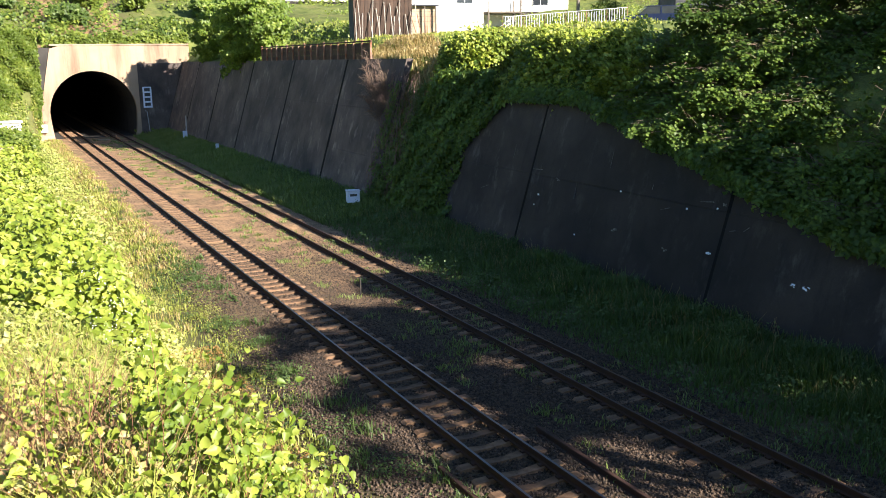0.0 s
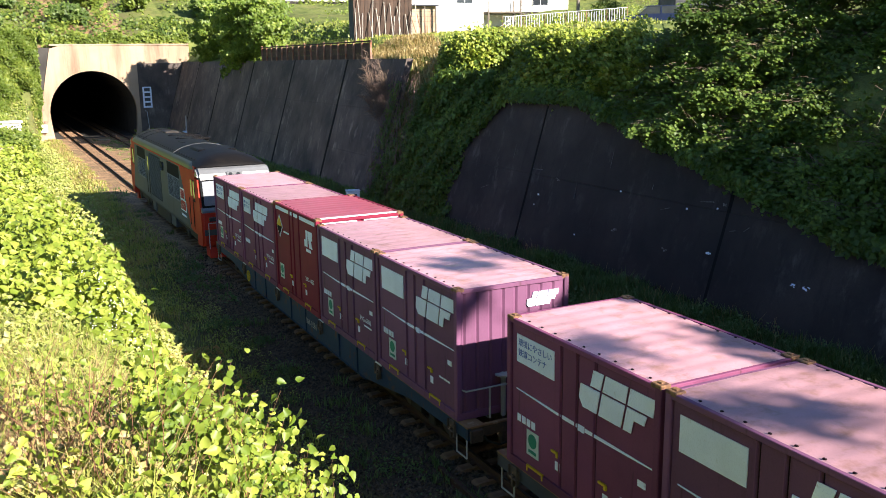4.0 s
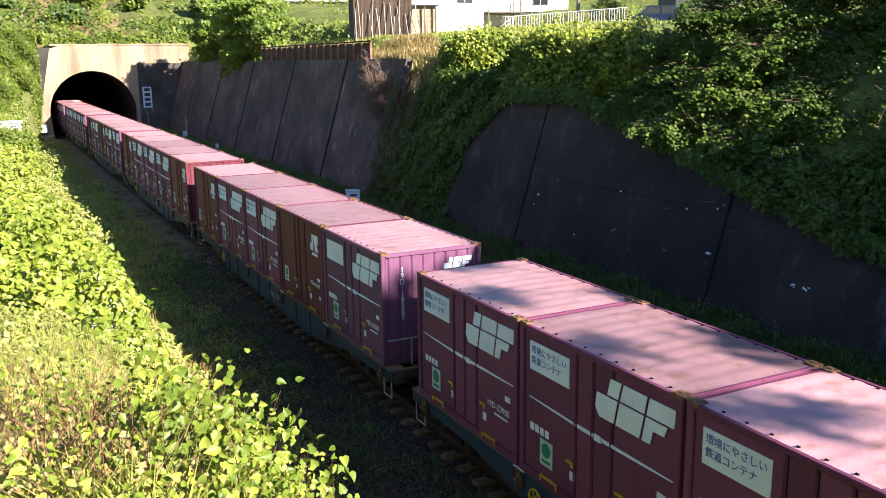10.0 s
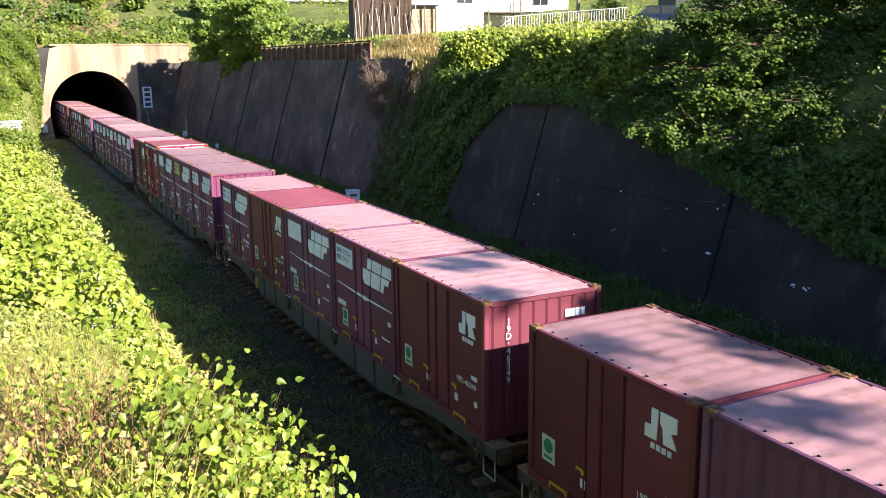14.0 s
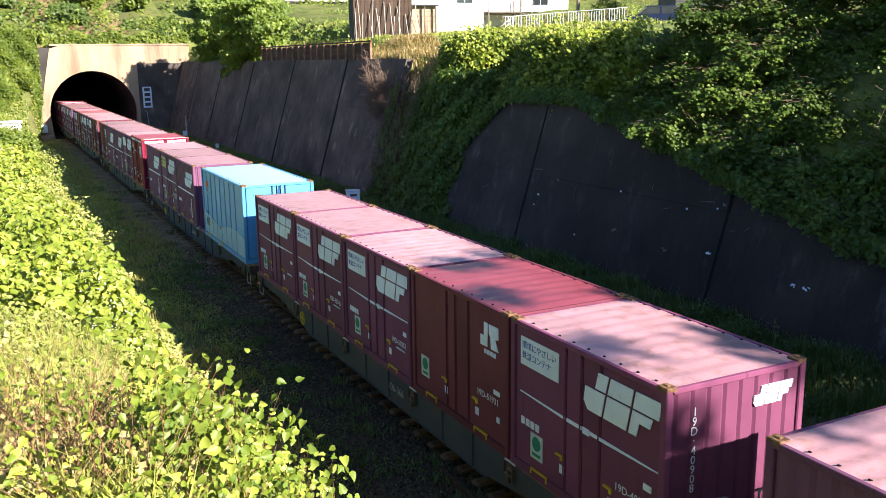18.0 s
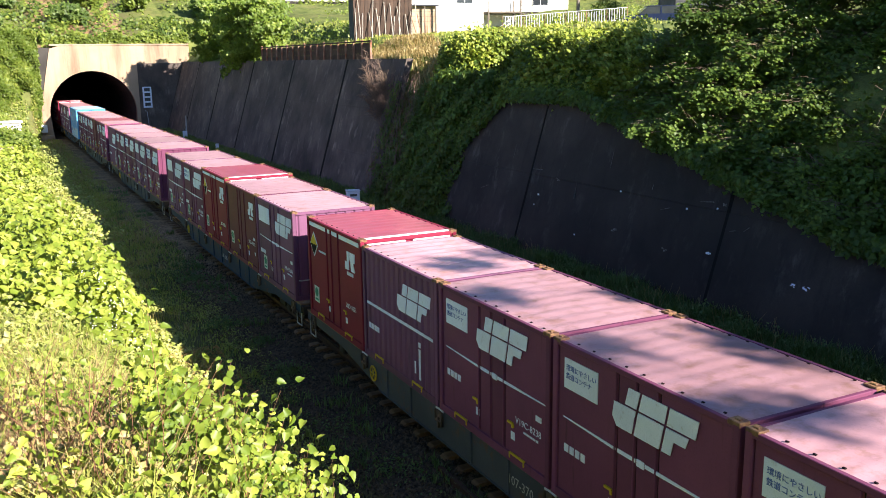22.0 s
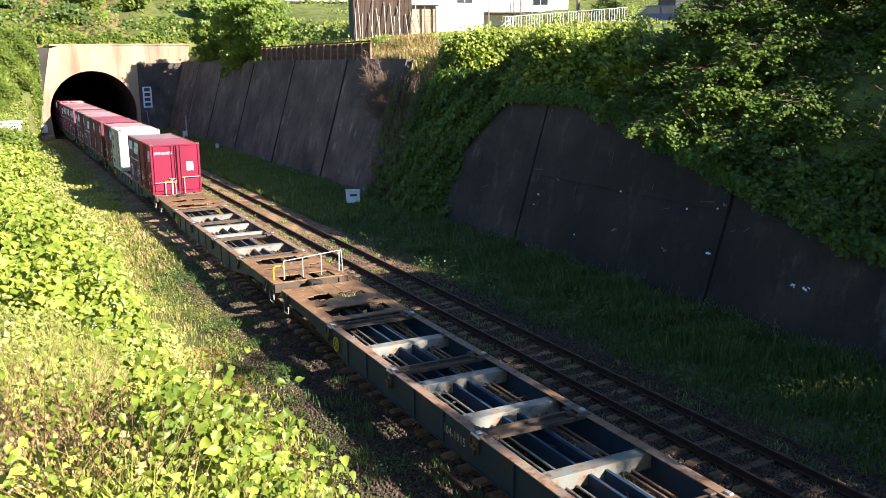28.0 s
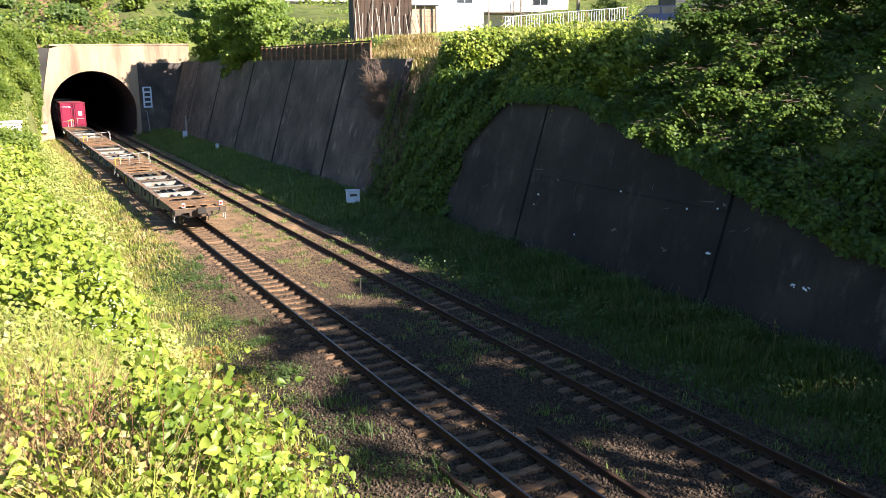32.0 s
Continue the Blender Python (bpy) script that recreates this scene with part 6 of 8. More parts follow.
def left_height(x, y):
    """Height of the weeds on the left bank: one tall stand near the eye, one beyond a low patch, low growth elsewhere."""
    near = 1.55 * np.exp(-((y - 7.7) / 3.8) ** 4) * smooth_step((-4.25 - x + 0.10 * (y - 9)) / 1.0)
    far = 2.0 * np.exp(-((y - 29.0) / 10.0) ** 4) * smooth_step((-4.5 - x) / 1.5)
    low = 0.30 + 0.25 * smooth_step((-4.0 - x) / 2.0)
    return np.maximum(np.maximum(near, far), low) * np.clip(0.74 + 0.30 * rough(x, y, 0.62) + 0.20 * rough(x + 2, y, 1.5), 0.25, 1.3)

def left_bank():
    # close stand of broad-leaved weeds: the nearest leaves one by one, the rest joined
    def stand(x, y):
        canes = (x < -7.0 + 0.25 * rough(x, y, 0.6)) & (y < 10.0) & (y > 5.6)
        return (left_height(x, y) > 0.5) & (rough(x, y, 0.5) > -0.75) & (~canes | (rng.uniform(0, 1, len(x)) < 0.42))
    p, facing, _ = domes(250, -9.8, -4.2, 2.2, 12.0, 0.36, lambda x, y: 0.80 * left_height(x, y), 74, stand)
    far_enough = np.linalg.norm(p - np.array(EYE), axis=1) > 3.6
    p, facing = p[far_enough], facing[far_enough]
    weeds = thing("weed_stand", "tall sunlit stand of broad lime-green weeds on the bank", "weeds", Matrix.Translation((-6.6, 9.0, 0)))
    off = off_at = np.array([-6.6, 9.0, 0.0])
    # leafy shoots: a bent stem each, broad leaves up its length
    m, per = 300, 24
    sx, sy = -7.5 + 2.3 * rng.beta(1.3, 1.2, m), rng.uniform(5.6, 11.2, m)
    sx += 0.10 * (sy - 8.5)
    ok = sx < -5.7 + 0.22 * (sy - 9.3)
    sx, sy = sx[ok], sy[ok]
    m = len(sx)
    root = np.stack([sx, sy, ground_z(sx, sy)], 1)
    tall = np.clip(1.15 + 0.35 * rough(sx, sy, 0.9) + rng.normal(0, 0.12, m), 0.5, 1.75) * smooth_step((-4.6 - sx + 0.10 * (sy - 8.5)) / 1.1)
    tips = root + np.stack([rng.normal(0.05, 0.22, m), rng.normal(-0.05, 0.22, m), tall], 1)
    within = tips[:, 0] < -5.55 + 0.22 * (tips[:, 1] - 9.3)
    tagged(part("shoot", twig_mesh("shoot", (root - off_at)[within], (tips - off_at)[within], 0.004, TWIG_RED), None, weeds, "thin reddish shoots"), kind="stuff")
    u = rng.uniform(0.30, 1.02, (m, per))[:, :, None]
    shoot = (root[:, None] * (1 - u) + tips[:, None] * u).reshape(-1, 3) + rng.normal(0, 0.085, (m * per, 3))
    p, facing = np.concatenate([p, shoot]), np.concatenate([facing, np.tile((0.30, -0.65, 0.6), (len(shoot), 1))])
    big_one = np.concatenate([np.zeros(len(p) - len(shoot), bool), np.ones(len(shoot), bool)])
    inside = p[:, 0] < -5.4 + 0.22 * (p[:, 1] - 9.3) + 0.12 * np.sin(p[:, 1] * 5)
    p, big_one, up = p[inside], big_one[inside], facing[inside]
    close = np.argsort(np.linalg.norm(p - np.array([-6.4, 7.6, 4.6]), axis=1) + np.where(big_one, 0, 50))[:280]
    rest = np.setdiff1d(np.arange(len(p)), close)
    big = [mesh_of("leaf", single_leaf(k), VINE_LEAF) for k in range(5)]
    for k in close:
        ob = part("leaf", big[k % 5], None, weeds)
        nor = Vector((0.25, -0.45, 0.8)) + Vector(rng.normal(0, 0.7, 3))
        ob.rotation_mode = "QUATERNION"
        ob.rotation_quaternion = nor.to_track_quat("Z", "Y") @ Euler((0, 0, rng.uniform(0, 6.28))).to_quaternion()
        ob.location = p[k] - off
        ob.scale = [rng.uniform(0.055, 0.095)] * 3
    tagged(part("leaf_mass", leaf_mesh("leaf_mass", p[rest] - off, up[rest], np.where(big_one[rest], 0.070, 0.060), VINE_LEAF, LEAF_BROAD, 0.55), None, weeds), kind="stuff")
    m = 260
    sx, sy = scatter(m, -8.9, -6.3, 4.6, 10.8)
    g = ground_z(sx, sy)
    tip = np.stack([sx + rng.normal(0, 0.25, m), sy + rng.normal(0, 0.25, m), g + left_height(sx, sy) * rng.uniform(0.4, 0.85, m)], 1)
    tagged(part("stem", twig_mesh("stem", np.stack([sx, sy, g], 1), tip, 0.0045, TWIG_RED), None, weeds, "dry reddish stems"), kind="stuff")
    # low leaves that carpet the bank under the stand, in small mounds
    open_gap = lambda x, y: ~((x < -6.9) & (x > -8.6) & (y > 6.2) & (y < 9.3))
    q, facing, _ = domes(560, -10.5, -4.6, 3.5, 17.5, 0.26, 0.36, 40, lambda x, y: open_gap(x, y) & (rough(x, y, 0.5) > -0.6))
    stuff("bank_carpet", leaf_mesh("bank_carpet", q, facing, 0.07, WEED_LEAF, LEAF_PLAIN, 0.5), "low pale leaves carpeting the bank", "weeds")
    n = 9000
    x, y = clumped(n, -10.5, -4.2, 5.0, 19.0, 420, 0.16)
    x, y = x[open_gap(x, y)], y[open_gap(x, y)]
    stuff("bank_bents", blade_mesh("bank_bents", np.stack([x, y, ground_z(x, y)], 1), 0.46, GRASS_SUN, 0.008, 0.9), "long pale grass among the weeds on the bank", "grass")
    n = 3600
    x, y = clumped(n, -9.6, -4.2, 5.5, 18.0, 130, 0.2)
    stuff("bank_straw", blade_mesh("bank_straw", np.stack([x, y, ground_z(x, y)], 1), 0.5, DRY_GRASS, 0.007, 1.1), "dry straw tangled among the weeds on the bank", "dry grass")
    q, facing, _ = domes(85, -9.6, -7.0, 5.4, 10.4, 0.30, 0.62, 42)
    stuff("withered_leaves", leaf_mesh("withered_leaves", q, facing, 0.055, DRY_GRASS, LEAF_PLAIN, 0.7), "withered straw-coloured leaves among the canes", "dry leaves")
    # bare dry canes in front of and beside the stand
    m = 290
    sx, sy = scatter(m, -9.2, -7.15, 5.5, 10.2)
    g = ground_z(sx, sy) + 0.15
    tip = np.stack([sx + rng.normal(0, 0.40, m), sy + rng.normal(0, 0.40, m), g + rng.uniform(0.3, 1.0, m)], 1)
    stuff("dry_canes", twig_mesh("dry_canes", np.stack([sx, sy, g], 1), tip, 0.004, TWIG_RED), "tangle of dry reddish-brown canes among the weeds", "dry stems")
    m = 260
    sx, sy = clumped(m, -5.4, -3.9, 9.0, 15.5, 12, 0.3)
    g = ground_z(sx, sy)
    tip = np.stack([sx + rng.normal(0, 0.15, m), sy + rng.normal(0, 0.15, m), g + rng.uniform(0.1, 0.32, m)], 1)
    stuff("bare_twigs", twig_mesh("bare_twigs", np.stack([sx, sy, g], 1), tip, 0.003, TWIG_RED), "thin bare twigs at the foot of the bank", "twigs")
    # far stand, low weeds, pale bank grass
    p, facing, h = domes(1050, -13, -4.2, 11.5, 42, 0.50, left_height, 56, lambda x, y: (rough(x, y, 0.9) > -0.5) & (rough(x + 4, y, 0.45) > -0.8))
    tall = h > 0.75
    stuff("vine_thicket", leaf_mesh("vine_thicket", p[tall], facing[tall], 0.19, CREST_LEAF, LEAF_BROAD, 0.5), "sunlit lime-green thicket of broad leaves on the bank", "thicket")
    stuff("low_weeds", leaf_mesh("low_weeds", p[~tall], facing[~tall], 0.11, WEED_LEAF, LEAF_PLAIN, 0.5), "pale low weeds on the sunny bank", "weeds")
    n = 20000
    x, y = clumped(n, -5.6, -2.9, 12, 100, 1000, 0.25)
    p = np.stack([x, y, ground_z(x, y) - 0.02], 1)
    stuff("bank_grass", blade_mesh("bank_grass", p, 0.19, GRASS_SUN, 0.012), "light green grass along the foot of the sunny bank", "grass")
    n = 3500
    x, y = clumped(n, -5.4, -3.6, 12, 60, 90, 0.3)
    p = np.stack([x, y, ground_z(x, y) - 0.02], 1)
    stuff("dry_bank_grass", blade_mesh("dry_bank_grass", p, 0.26, DRY_GRASS, 0.010), "dry straw-coloured grass on the sunny bank", "dry grass")
    p, facing, h = domes(1050, -16, -3.5, 39, 101, 0.85, lambda x, y: np.clip(0.55 + 0.45 * np.clip(rough(x, y, 2.2), -0.8, 1.4) + 0.5 * smooth_step((-6 - x) / 3), 0.1, 2), 55)
    high = (h > 0.72) & (p[:, 0] < -5.0)
    stuff("far_thicket", leaf_mesh("far_thicket", p[high], facing[high], 0.24, CREST_LEAF, LEAF_BROAD, 0.45), "lime-green broad-leaved thicket on the far bank", "thicket")
    p, facing = p[~high], facing[~high]
    stuff("weeds_far", leaf_mesh("weeds_far", p, facing, 0.17, WEED_LEAF, LEAF_PLAIN, 0.5), "pale sunny weeds beside the track towards the tunnel", "weeds")
    # straw and grass on the ballast shoulder towards the tunnel
    for nm, count, mt, lab, cat in (("shoulder_straw", 7000, DRY_GRASS, "dry straw-coloured grass on the ballast shoulder", "dry grass"), ("shoulder_grass", 7000, GRASS_SUN, "light green grass on the ballast shoulder", "grass")):
        x, y = clumped(count, -4.0, -1.5, 34, 101, 240, 0.35)
        stuff(nm, blade_mesh(nm, np.stack([x, y, ground_z(x, y) - 0.02], 1), 0.26 * smooth_step((-1.2 - x) / 1.4), mt, 0.022, 0.8), lab, cat)
    # green ground cover creeping to the ballast
    n = 42000
    x, y = clumped(n, -5.8, -2.1, 13, 60, 260, 0.32)
    keep = (x < -2.9) | (y > 19)
    x, y = x[keep], y[keep]
    n = len(x)
    p = np.stack([x, y, ground_z(x, y) + rng.uniform(0.0, 1.0, n) * np.clip(0.10 + 0.12 * rough(x, y, 0.6), 0.03, 0.3) * smooth_step((-2.1 - x) / 0.8)], 1)
    stuff("ground_cover", leaf_mesh("ground_cover", p, np.tile((0, 0, 1.0), (n, 1)), 0.05, GRASS_SUN, LEAF_PLAIN, 0.5), "low bright green creeping plants on the ballast shoulder", "ground cover")

def bank_colour():
    # reddish low plants and a drift of white flowers on the sunny bank
    n = 5200
    x, y = clumped(n, -5.6, -3.3, 13, 24, 26, 0.35)
    p = np.stack([x, y, ground_z(x, y) + rng.uniform(0.02, 0.22, n)], 1)
    stuff("red_plants", leaf_mesh("red_plants", p, np.tile((0.1, -0.3, 0.9), (n, 1)), 0.045, MOSS_RED, LEAF_PLAIN, 0.6), "reddish-orange low plants on the sunny bank", "plants")
    n = 170
    x, y = clumped(n, -6.9, -5.5, 18.5, 23.5, 10, 0.22)
    p = np.stack([x, y, ground_z(x, y) + left_height(x, y) + rng.uniform(0.0, 0.15, n)], 1)
    stuff("white_flowers", leaf_mesh("white_flowers", p, np.tile((0.1, -0.5, 0.8), (n, 1)), 0.034, PETAL, LEAF_PLAIN, 0.4), "small white flower heads among the weeds", "flowers")

PETAL = plain("white_petals", (0.78, 0.78, 0.74), 0.6)

def rear_bank():
    # weeds on the bank round and behind the eye
    n = 16000
    x, y = scatter(n, -22, -4.2, -16, 5.0)
    p = np.stack([x, y, ground_z(x, y) + rng.uniform(0.0, 0.28, n)], 1)
    stuff("bank_weeds_rear", leaf_mesh("bank_weeds_rear", p, np.tile((0.1, -0.3, 0.9), (n, 1)), 0.11, WEED_LEAF, LEAF_PLAIN, 0.6), "low weeds on the top of the bank", "weeds")

def single_leaf(k):
    bm = bmesh.new()
    vs = [bm.verts.new((a * (1 + 0.06 * math.sin(k * 2 + i)), b, c * (0.6 + 0.3 * k) - 0.05 * b * b * k)) for i, (a, b, c) in enumerate(LEAF_BROAD[0])]
    for f in LEAF_BROAD[1]:
        bm.faces.new([vs[i] for i in f])
    return bm

def right_bank():
    # lush grass between the second track and the wall
    n = 64000
    x = 5.6 + 4.0 * rng.beta(1.6, 1.0, n)
    y = 7 + 60 * rng.beta(1.0, 1.9, n)
    p = np.stack([x, y, ground_z(x, y) - 0.02], 1)
    h = (0.20 + 0.22 * smooth_step((x - 6.3) / 2.4)) * np.clip(1 + 0.4 * rough(x, y, 0.7), 0.5, 1.6)
    stuff("lush_grass", blade_mesh("lush_grass", p, h, GRASS_SHADE, 0.014, 0.5), "lush green grass at the foot of the wall, coloured dark for shade", "grass")
    n = 34000
    x, y = clumped(n, 5.7, 9.4, 40, 101, 700, 0.5)
    p = np.stack([x, y, ground_z(x, y) - 0.02], 1)
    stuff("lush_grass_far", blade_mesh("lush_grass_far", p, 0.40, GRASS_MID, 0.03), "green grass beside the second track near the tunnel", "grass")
    n = 9000
    x, y = clumped(n, 5.6, 9.4, 7, 44, 170, 0.25)
    p = np.stack([x, y, ground_z(x, y) + rng.uniform(0.03, 0.5, n)], 1)
    stuff("bank_weeds", leaf_mesh("bank_weeds", p, np.tile((-0.3, 0, 0.9), (n, 1)), 0.085, GRASS_SHADE, LEAF_PLAIN, 0.6), "dark green weeds among the shaded grass", "weeds")
    n = 7000
    x, y = clumped(n, -3.6, -1.6, 11, 40, 45, 0.3)
    p = np.stack([x, y, ground_z(x, y) + rng.uniform(0.0, 0.16, n)], 1)
    stuff("ballast_weeds", leaf_mesh("ballast_weeds", p, np.tile((0, -0.1, 0.9), (n, 1)), 0.06, GRASS_SHADE, LEAF_PLAIN, 0.6), "dark green weeds creeping over the ballast", "weeds")
    # seed heads that stand above the grass
    n = 900
    x, y = scatter(n, 7.4, 9.5, 9, 40)
    z = ground_z(x, y)
    a = np.stack([x, y, z + 0.1], 1)
    b = a + np.stack([rng.normal(0, 0.12, n), rng.normal(0, 0.12, n), rng.uniform(0.3, 0.55, n)], 1)
    stuff("grass_stalks", twig_mesh("grass_stalks", a, b, 0.006, DRY_GRASS), "pale seed stalks above the grass", "grass")
    # tufts between and beside the rails
    for nm, lab, x0, x1, y0, y1, count, c, hh, mt in (("track_tufts", "green tufts of weeds between the two tracks", 1.3, 3.2, 12, 100, 5200, 130, 0.14, GRASS_MID), ("siding_tufts", "weeds growing through the second track", 2.9, 5.6, 10, 100, 6500, 190, 0.13, GRASS_MID), ("shoulder_tufts", "weeds on the ballast shoulder", -2.9, -1.2, 10, 60, 3000, 70, 0.20, GRASS_SHADE)):
        x, y = clumped(count, x0, x1, y0, y1, c, 0.17)
        p = np.stack([x, y, ground_z(x, y) - 0.01], 1)
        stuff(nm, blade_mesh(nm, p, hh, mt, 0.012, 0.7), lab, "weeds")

def shrub_cover():
    # vines and shrubs on the slope above the near wall, in mounds that spill over its edge
    def slope(x, y):
        edge = np.where((y > 36.5) & (y < 44.0), 9.7, WALL_FOOT + 0.35 + BATTER * wall_top(y))
        return (x > edge) & (x < edge + np.where(y < 24.5, 0.7, 3.6)) & (y < 40.6)
    p, facing, _ = domes(2600, 9.7, 15.5, 4, 43.5, 0.50, lambda x, y: np.clip(0.62 + 0.25 * rough(x, y, 1.3), 0.25, 1.2), 74, slope, (-0.25, -0.45, 0.3))
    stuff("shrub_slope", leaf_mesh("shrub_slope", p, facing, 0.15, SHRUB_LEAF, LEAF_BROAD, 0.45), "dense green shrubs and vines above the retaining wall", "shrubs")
    # leaves added on the slope below the trees, dark to stand in for shaded gaps
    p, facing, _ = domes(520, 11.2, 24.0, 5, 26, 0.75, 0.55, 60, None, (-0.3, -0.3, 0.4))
    stuff("undergrowth", leaf_mesh("undergrowth", p, facing, 0.17, HILL_DARK, LEAF_PLAIN, 0.5), "leafy filling below the trees, coloured dark as their shaded gaps", "undergrowth")
    m = 160
    sx, sy = scatter(m, 11.4, 17.0, 8, 25)
    a = np.stack([sx, sy, ground_z(sx, sy)], 1)
    stuff("dead_twigs", twig_mesh("dead_twigs", a, a + np.stack([rng.normal(-0.3, 0.4, m), rng.normal(-0.1, 0.4, m), rng.uniform(0.3, 1.0, m)], 1), 0.012, TWIG), "dead brown twigs inside the trees", "twigs")
    # tall leafy growth along the crest, which stands up into the sun; its brighter leaf colour adds to that sunlight
    p, facing, _ = domes(600, 11.3, 16.0, 24.5, 41.8, 0.60, lambda x, y: np.clip(1.15 + 0.40 * rough(x, y, 1.2), 0.4, 1.8), 74, lambda x, y: x > 11.0 + 0.10 * (y - 24) + 0.3 * rough(x, y, 1.0), (0.35, -0.8, 0.4))
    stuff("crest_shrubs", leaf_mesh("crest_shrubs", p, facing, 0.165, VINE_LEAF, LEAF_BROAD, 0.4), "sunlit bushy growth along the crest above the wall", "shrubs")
    # the fringe that hangs over the wall's edge, and over its sloped far end
    n = 15000
    y = 5 + 33.2 * rng.beta(1.0, 1.0, n)
    top = wall_top(y)
    deep = 0.05 + 0.16 * np.clip(rough(y, y * 0.3, 0.9), 0, 1.3)
    deep = np.where((y > 27.2) & (y < 32.2), 0.10, deep)
    drop = deep * rng.uniform(0, 1, n) ** 1.4
    z = top + 0.40 * rng.uniform(0, 1, n) - drop
    steep = y > 31.9
    yy = y + np.where(steep, 0.55 * rng.uniform(-0.3, 1, n), 0)
    x = WALL_FOOT + BATTER * z - 0.05 - 0.22 * rng.uniform(0, 1, n)
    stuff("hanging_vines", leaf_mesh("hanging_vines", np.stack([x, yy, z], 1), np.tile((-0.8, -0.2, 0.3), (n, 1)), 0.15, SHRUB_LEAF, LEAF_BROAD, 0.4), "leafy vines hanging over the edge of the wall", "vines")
    # ivy column at the end of the far wall
    n = 9000
    y, z = rng.uniform(40.2, 44.2, n), rng.uniform(0.0, 6.4, n)
    keep = (rng.uniform(0, 1, n) < 0.8 * np.exp(-np.clip(y - 43.3, 0, 9) / 0.4)) & (rough(y, z, 0.5) > -0.2)
    y, z = y[keep], z[keep]
    x = np.where(y > 43.0, WALL_FOOT + BATTER * z - 0.02, 9.0 + 0.42 * z) - 0.25 * rng.uniform(0, 1, len(y))
    stuff("wall_ivy", leaf_mesh("wall_ivy", np.stack([x, y, z], 1), np.tile((-0.9, -0.2, 0.2), (len(y), 1)), 0.13, HILL_DARK, LEAF_BROAD, 0.4), "dark ivy covering the end of the far wall", "ivy")
    m = 420
    y, z = rng.uniform(40.6, 44.3, m), rng.uniform(1.0, 7.0, m)
    a = np.stack([WALL_FOOT + BATTER * z - 0.10 - 0.2 * rng.uniform(0, 1, m), y, z], 1)
    stuff("dead_vines", twig_mesh("dead_vines", a, a + np.stack([-0.3 * rng.uniform(0.2, 0.8, m), rng.normal(0, 0.3, m), -rng.uniform(0.4, 1.3, m)], 1), 0.012, TWIG), "brown dead vines hanging at the end of the far wall", "vines")
    # leafy bulge that fills the notch between the two walls
    n = 15000
    y, z = rng.uniform(34.5, 40.4, n), 7.0 * rng.uniform(0, 1, n) ** 0.8
    bulge = 0.75 * np.sin(np.clip((y - 34.0) / 6.8, 0, 1) * np.pi) ** 0.7 + 0.40 * rough(y, z, 0.8)
    x = WALL_FOOT - 0.1 + 0.42 * z - np.clip(bulge, -0.2, 1.5) * rng.uniform(0.3, 1, n)
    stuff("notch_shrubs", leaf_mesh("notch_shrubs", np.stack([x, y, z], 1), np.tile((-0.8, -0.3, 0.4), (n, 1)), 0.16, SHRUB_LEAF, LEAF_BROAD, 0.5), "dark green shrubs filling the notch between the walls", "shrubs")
    # bare brown bush there
    bush = thing("bare_bush", "bare brown twiggy bush growing on the wall", "bush", Matrix.Translation((11.0, 45.0, 5.6)))
    roots, tips = np.tile((0.30, -0.2, -2.0), (26, 1)), np.stack([rng.normal(-0.35, 0.3, 26), rng.normal(0.0, 1.15, 26), rng.uniform(-0.9, 2.1, 26)], 1)
    tagged(part("branch", twig_mesh("branch", roots, tips, 0.022, TWIG), None, bush), kind="stuff")
    m = 2600
    k, u = rng.integers(0, 26, m), rng.uniform(0.3, 1.0, m)[:, None]
    a = roots[k] * (1 - u) + tips[k] * u
    b = a + rng.normal(0, 0.24, (m, 3)) + np.array([-0.12, 0, 0.22])
    tagged(part("twig", twig_mesh("twig", a, b, 0.008, TWIG), None, bush), kind="stuff")
    part("stem", pipe([(0.5, 0, -1.6), (0.2, 0.1, -0.4), (0.0, 0.0, 0.8)], 0.05), TWIG, bush)
    # brown grass on the crest beside it
    n = 9000
    x, y = scatter(n, 10.6, 15.5, 40.0, 50.5)
    p = np.stack([x, y, ground_z(x, y)], 1)
    stuff("crest_grass", blade_mesh("crest_grass", p, 0.34, DRY_GRASS, 0.02, 0.8), "dry brownish grass on the crest of the bank", "dry grass")
    n = 22000
    x, y = scatter(n, 12.0, 32, 46, 84)
    p = np.stack([x, y, ground_z(x, y)], 1)
    stuff("terrace_grass", blade_mesh("terrace_grass", p, 0.20, GRASS_SUN, 0.03), "sunny green grass on the terrace behind the wall", "grass")

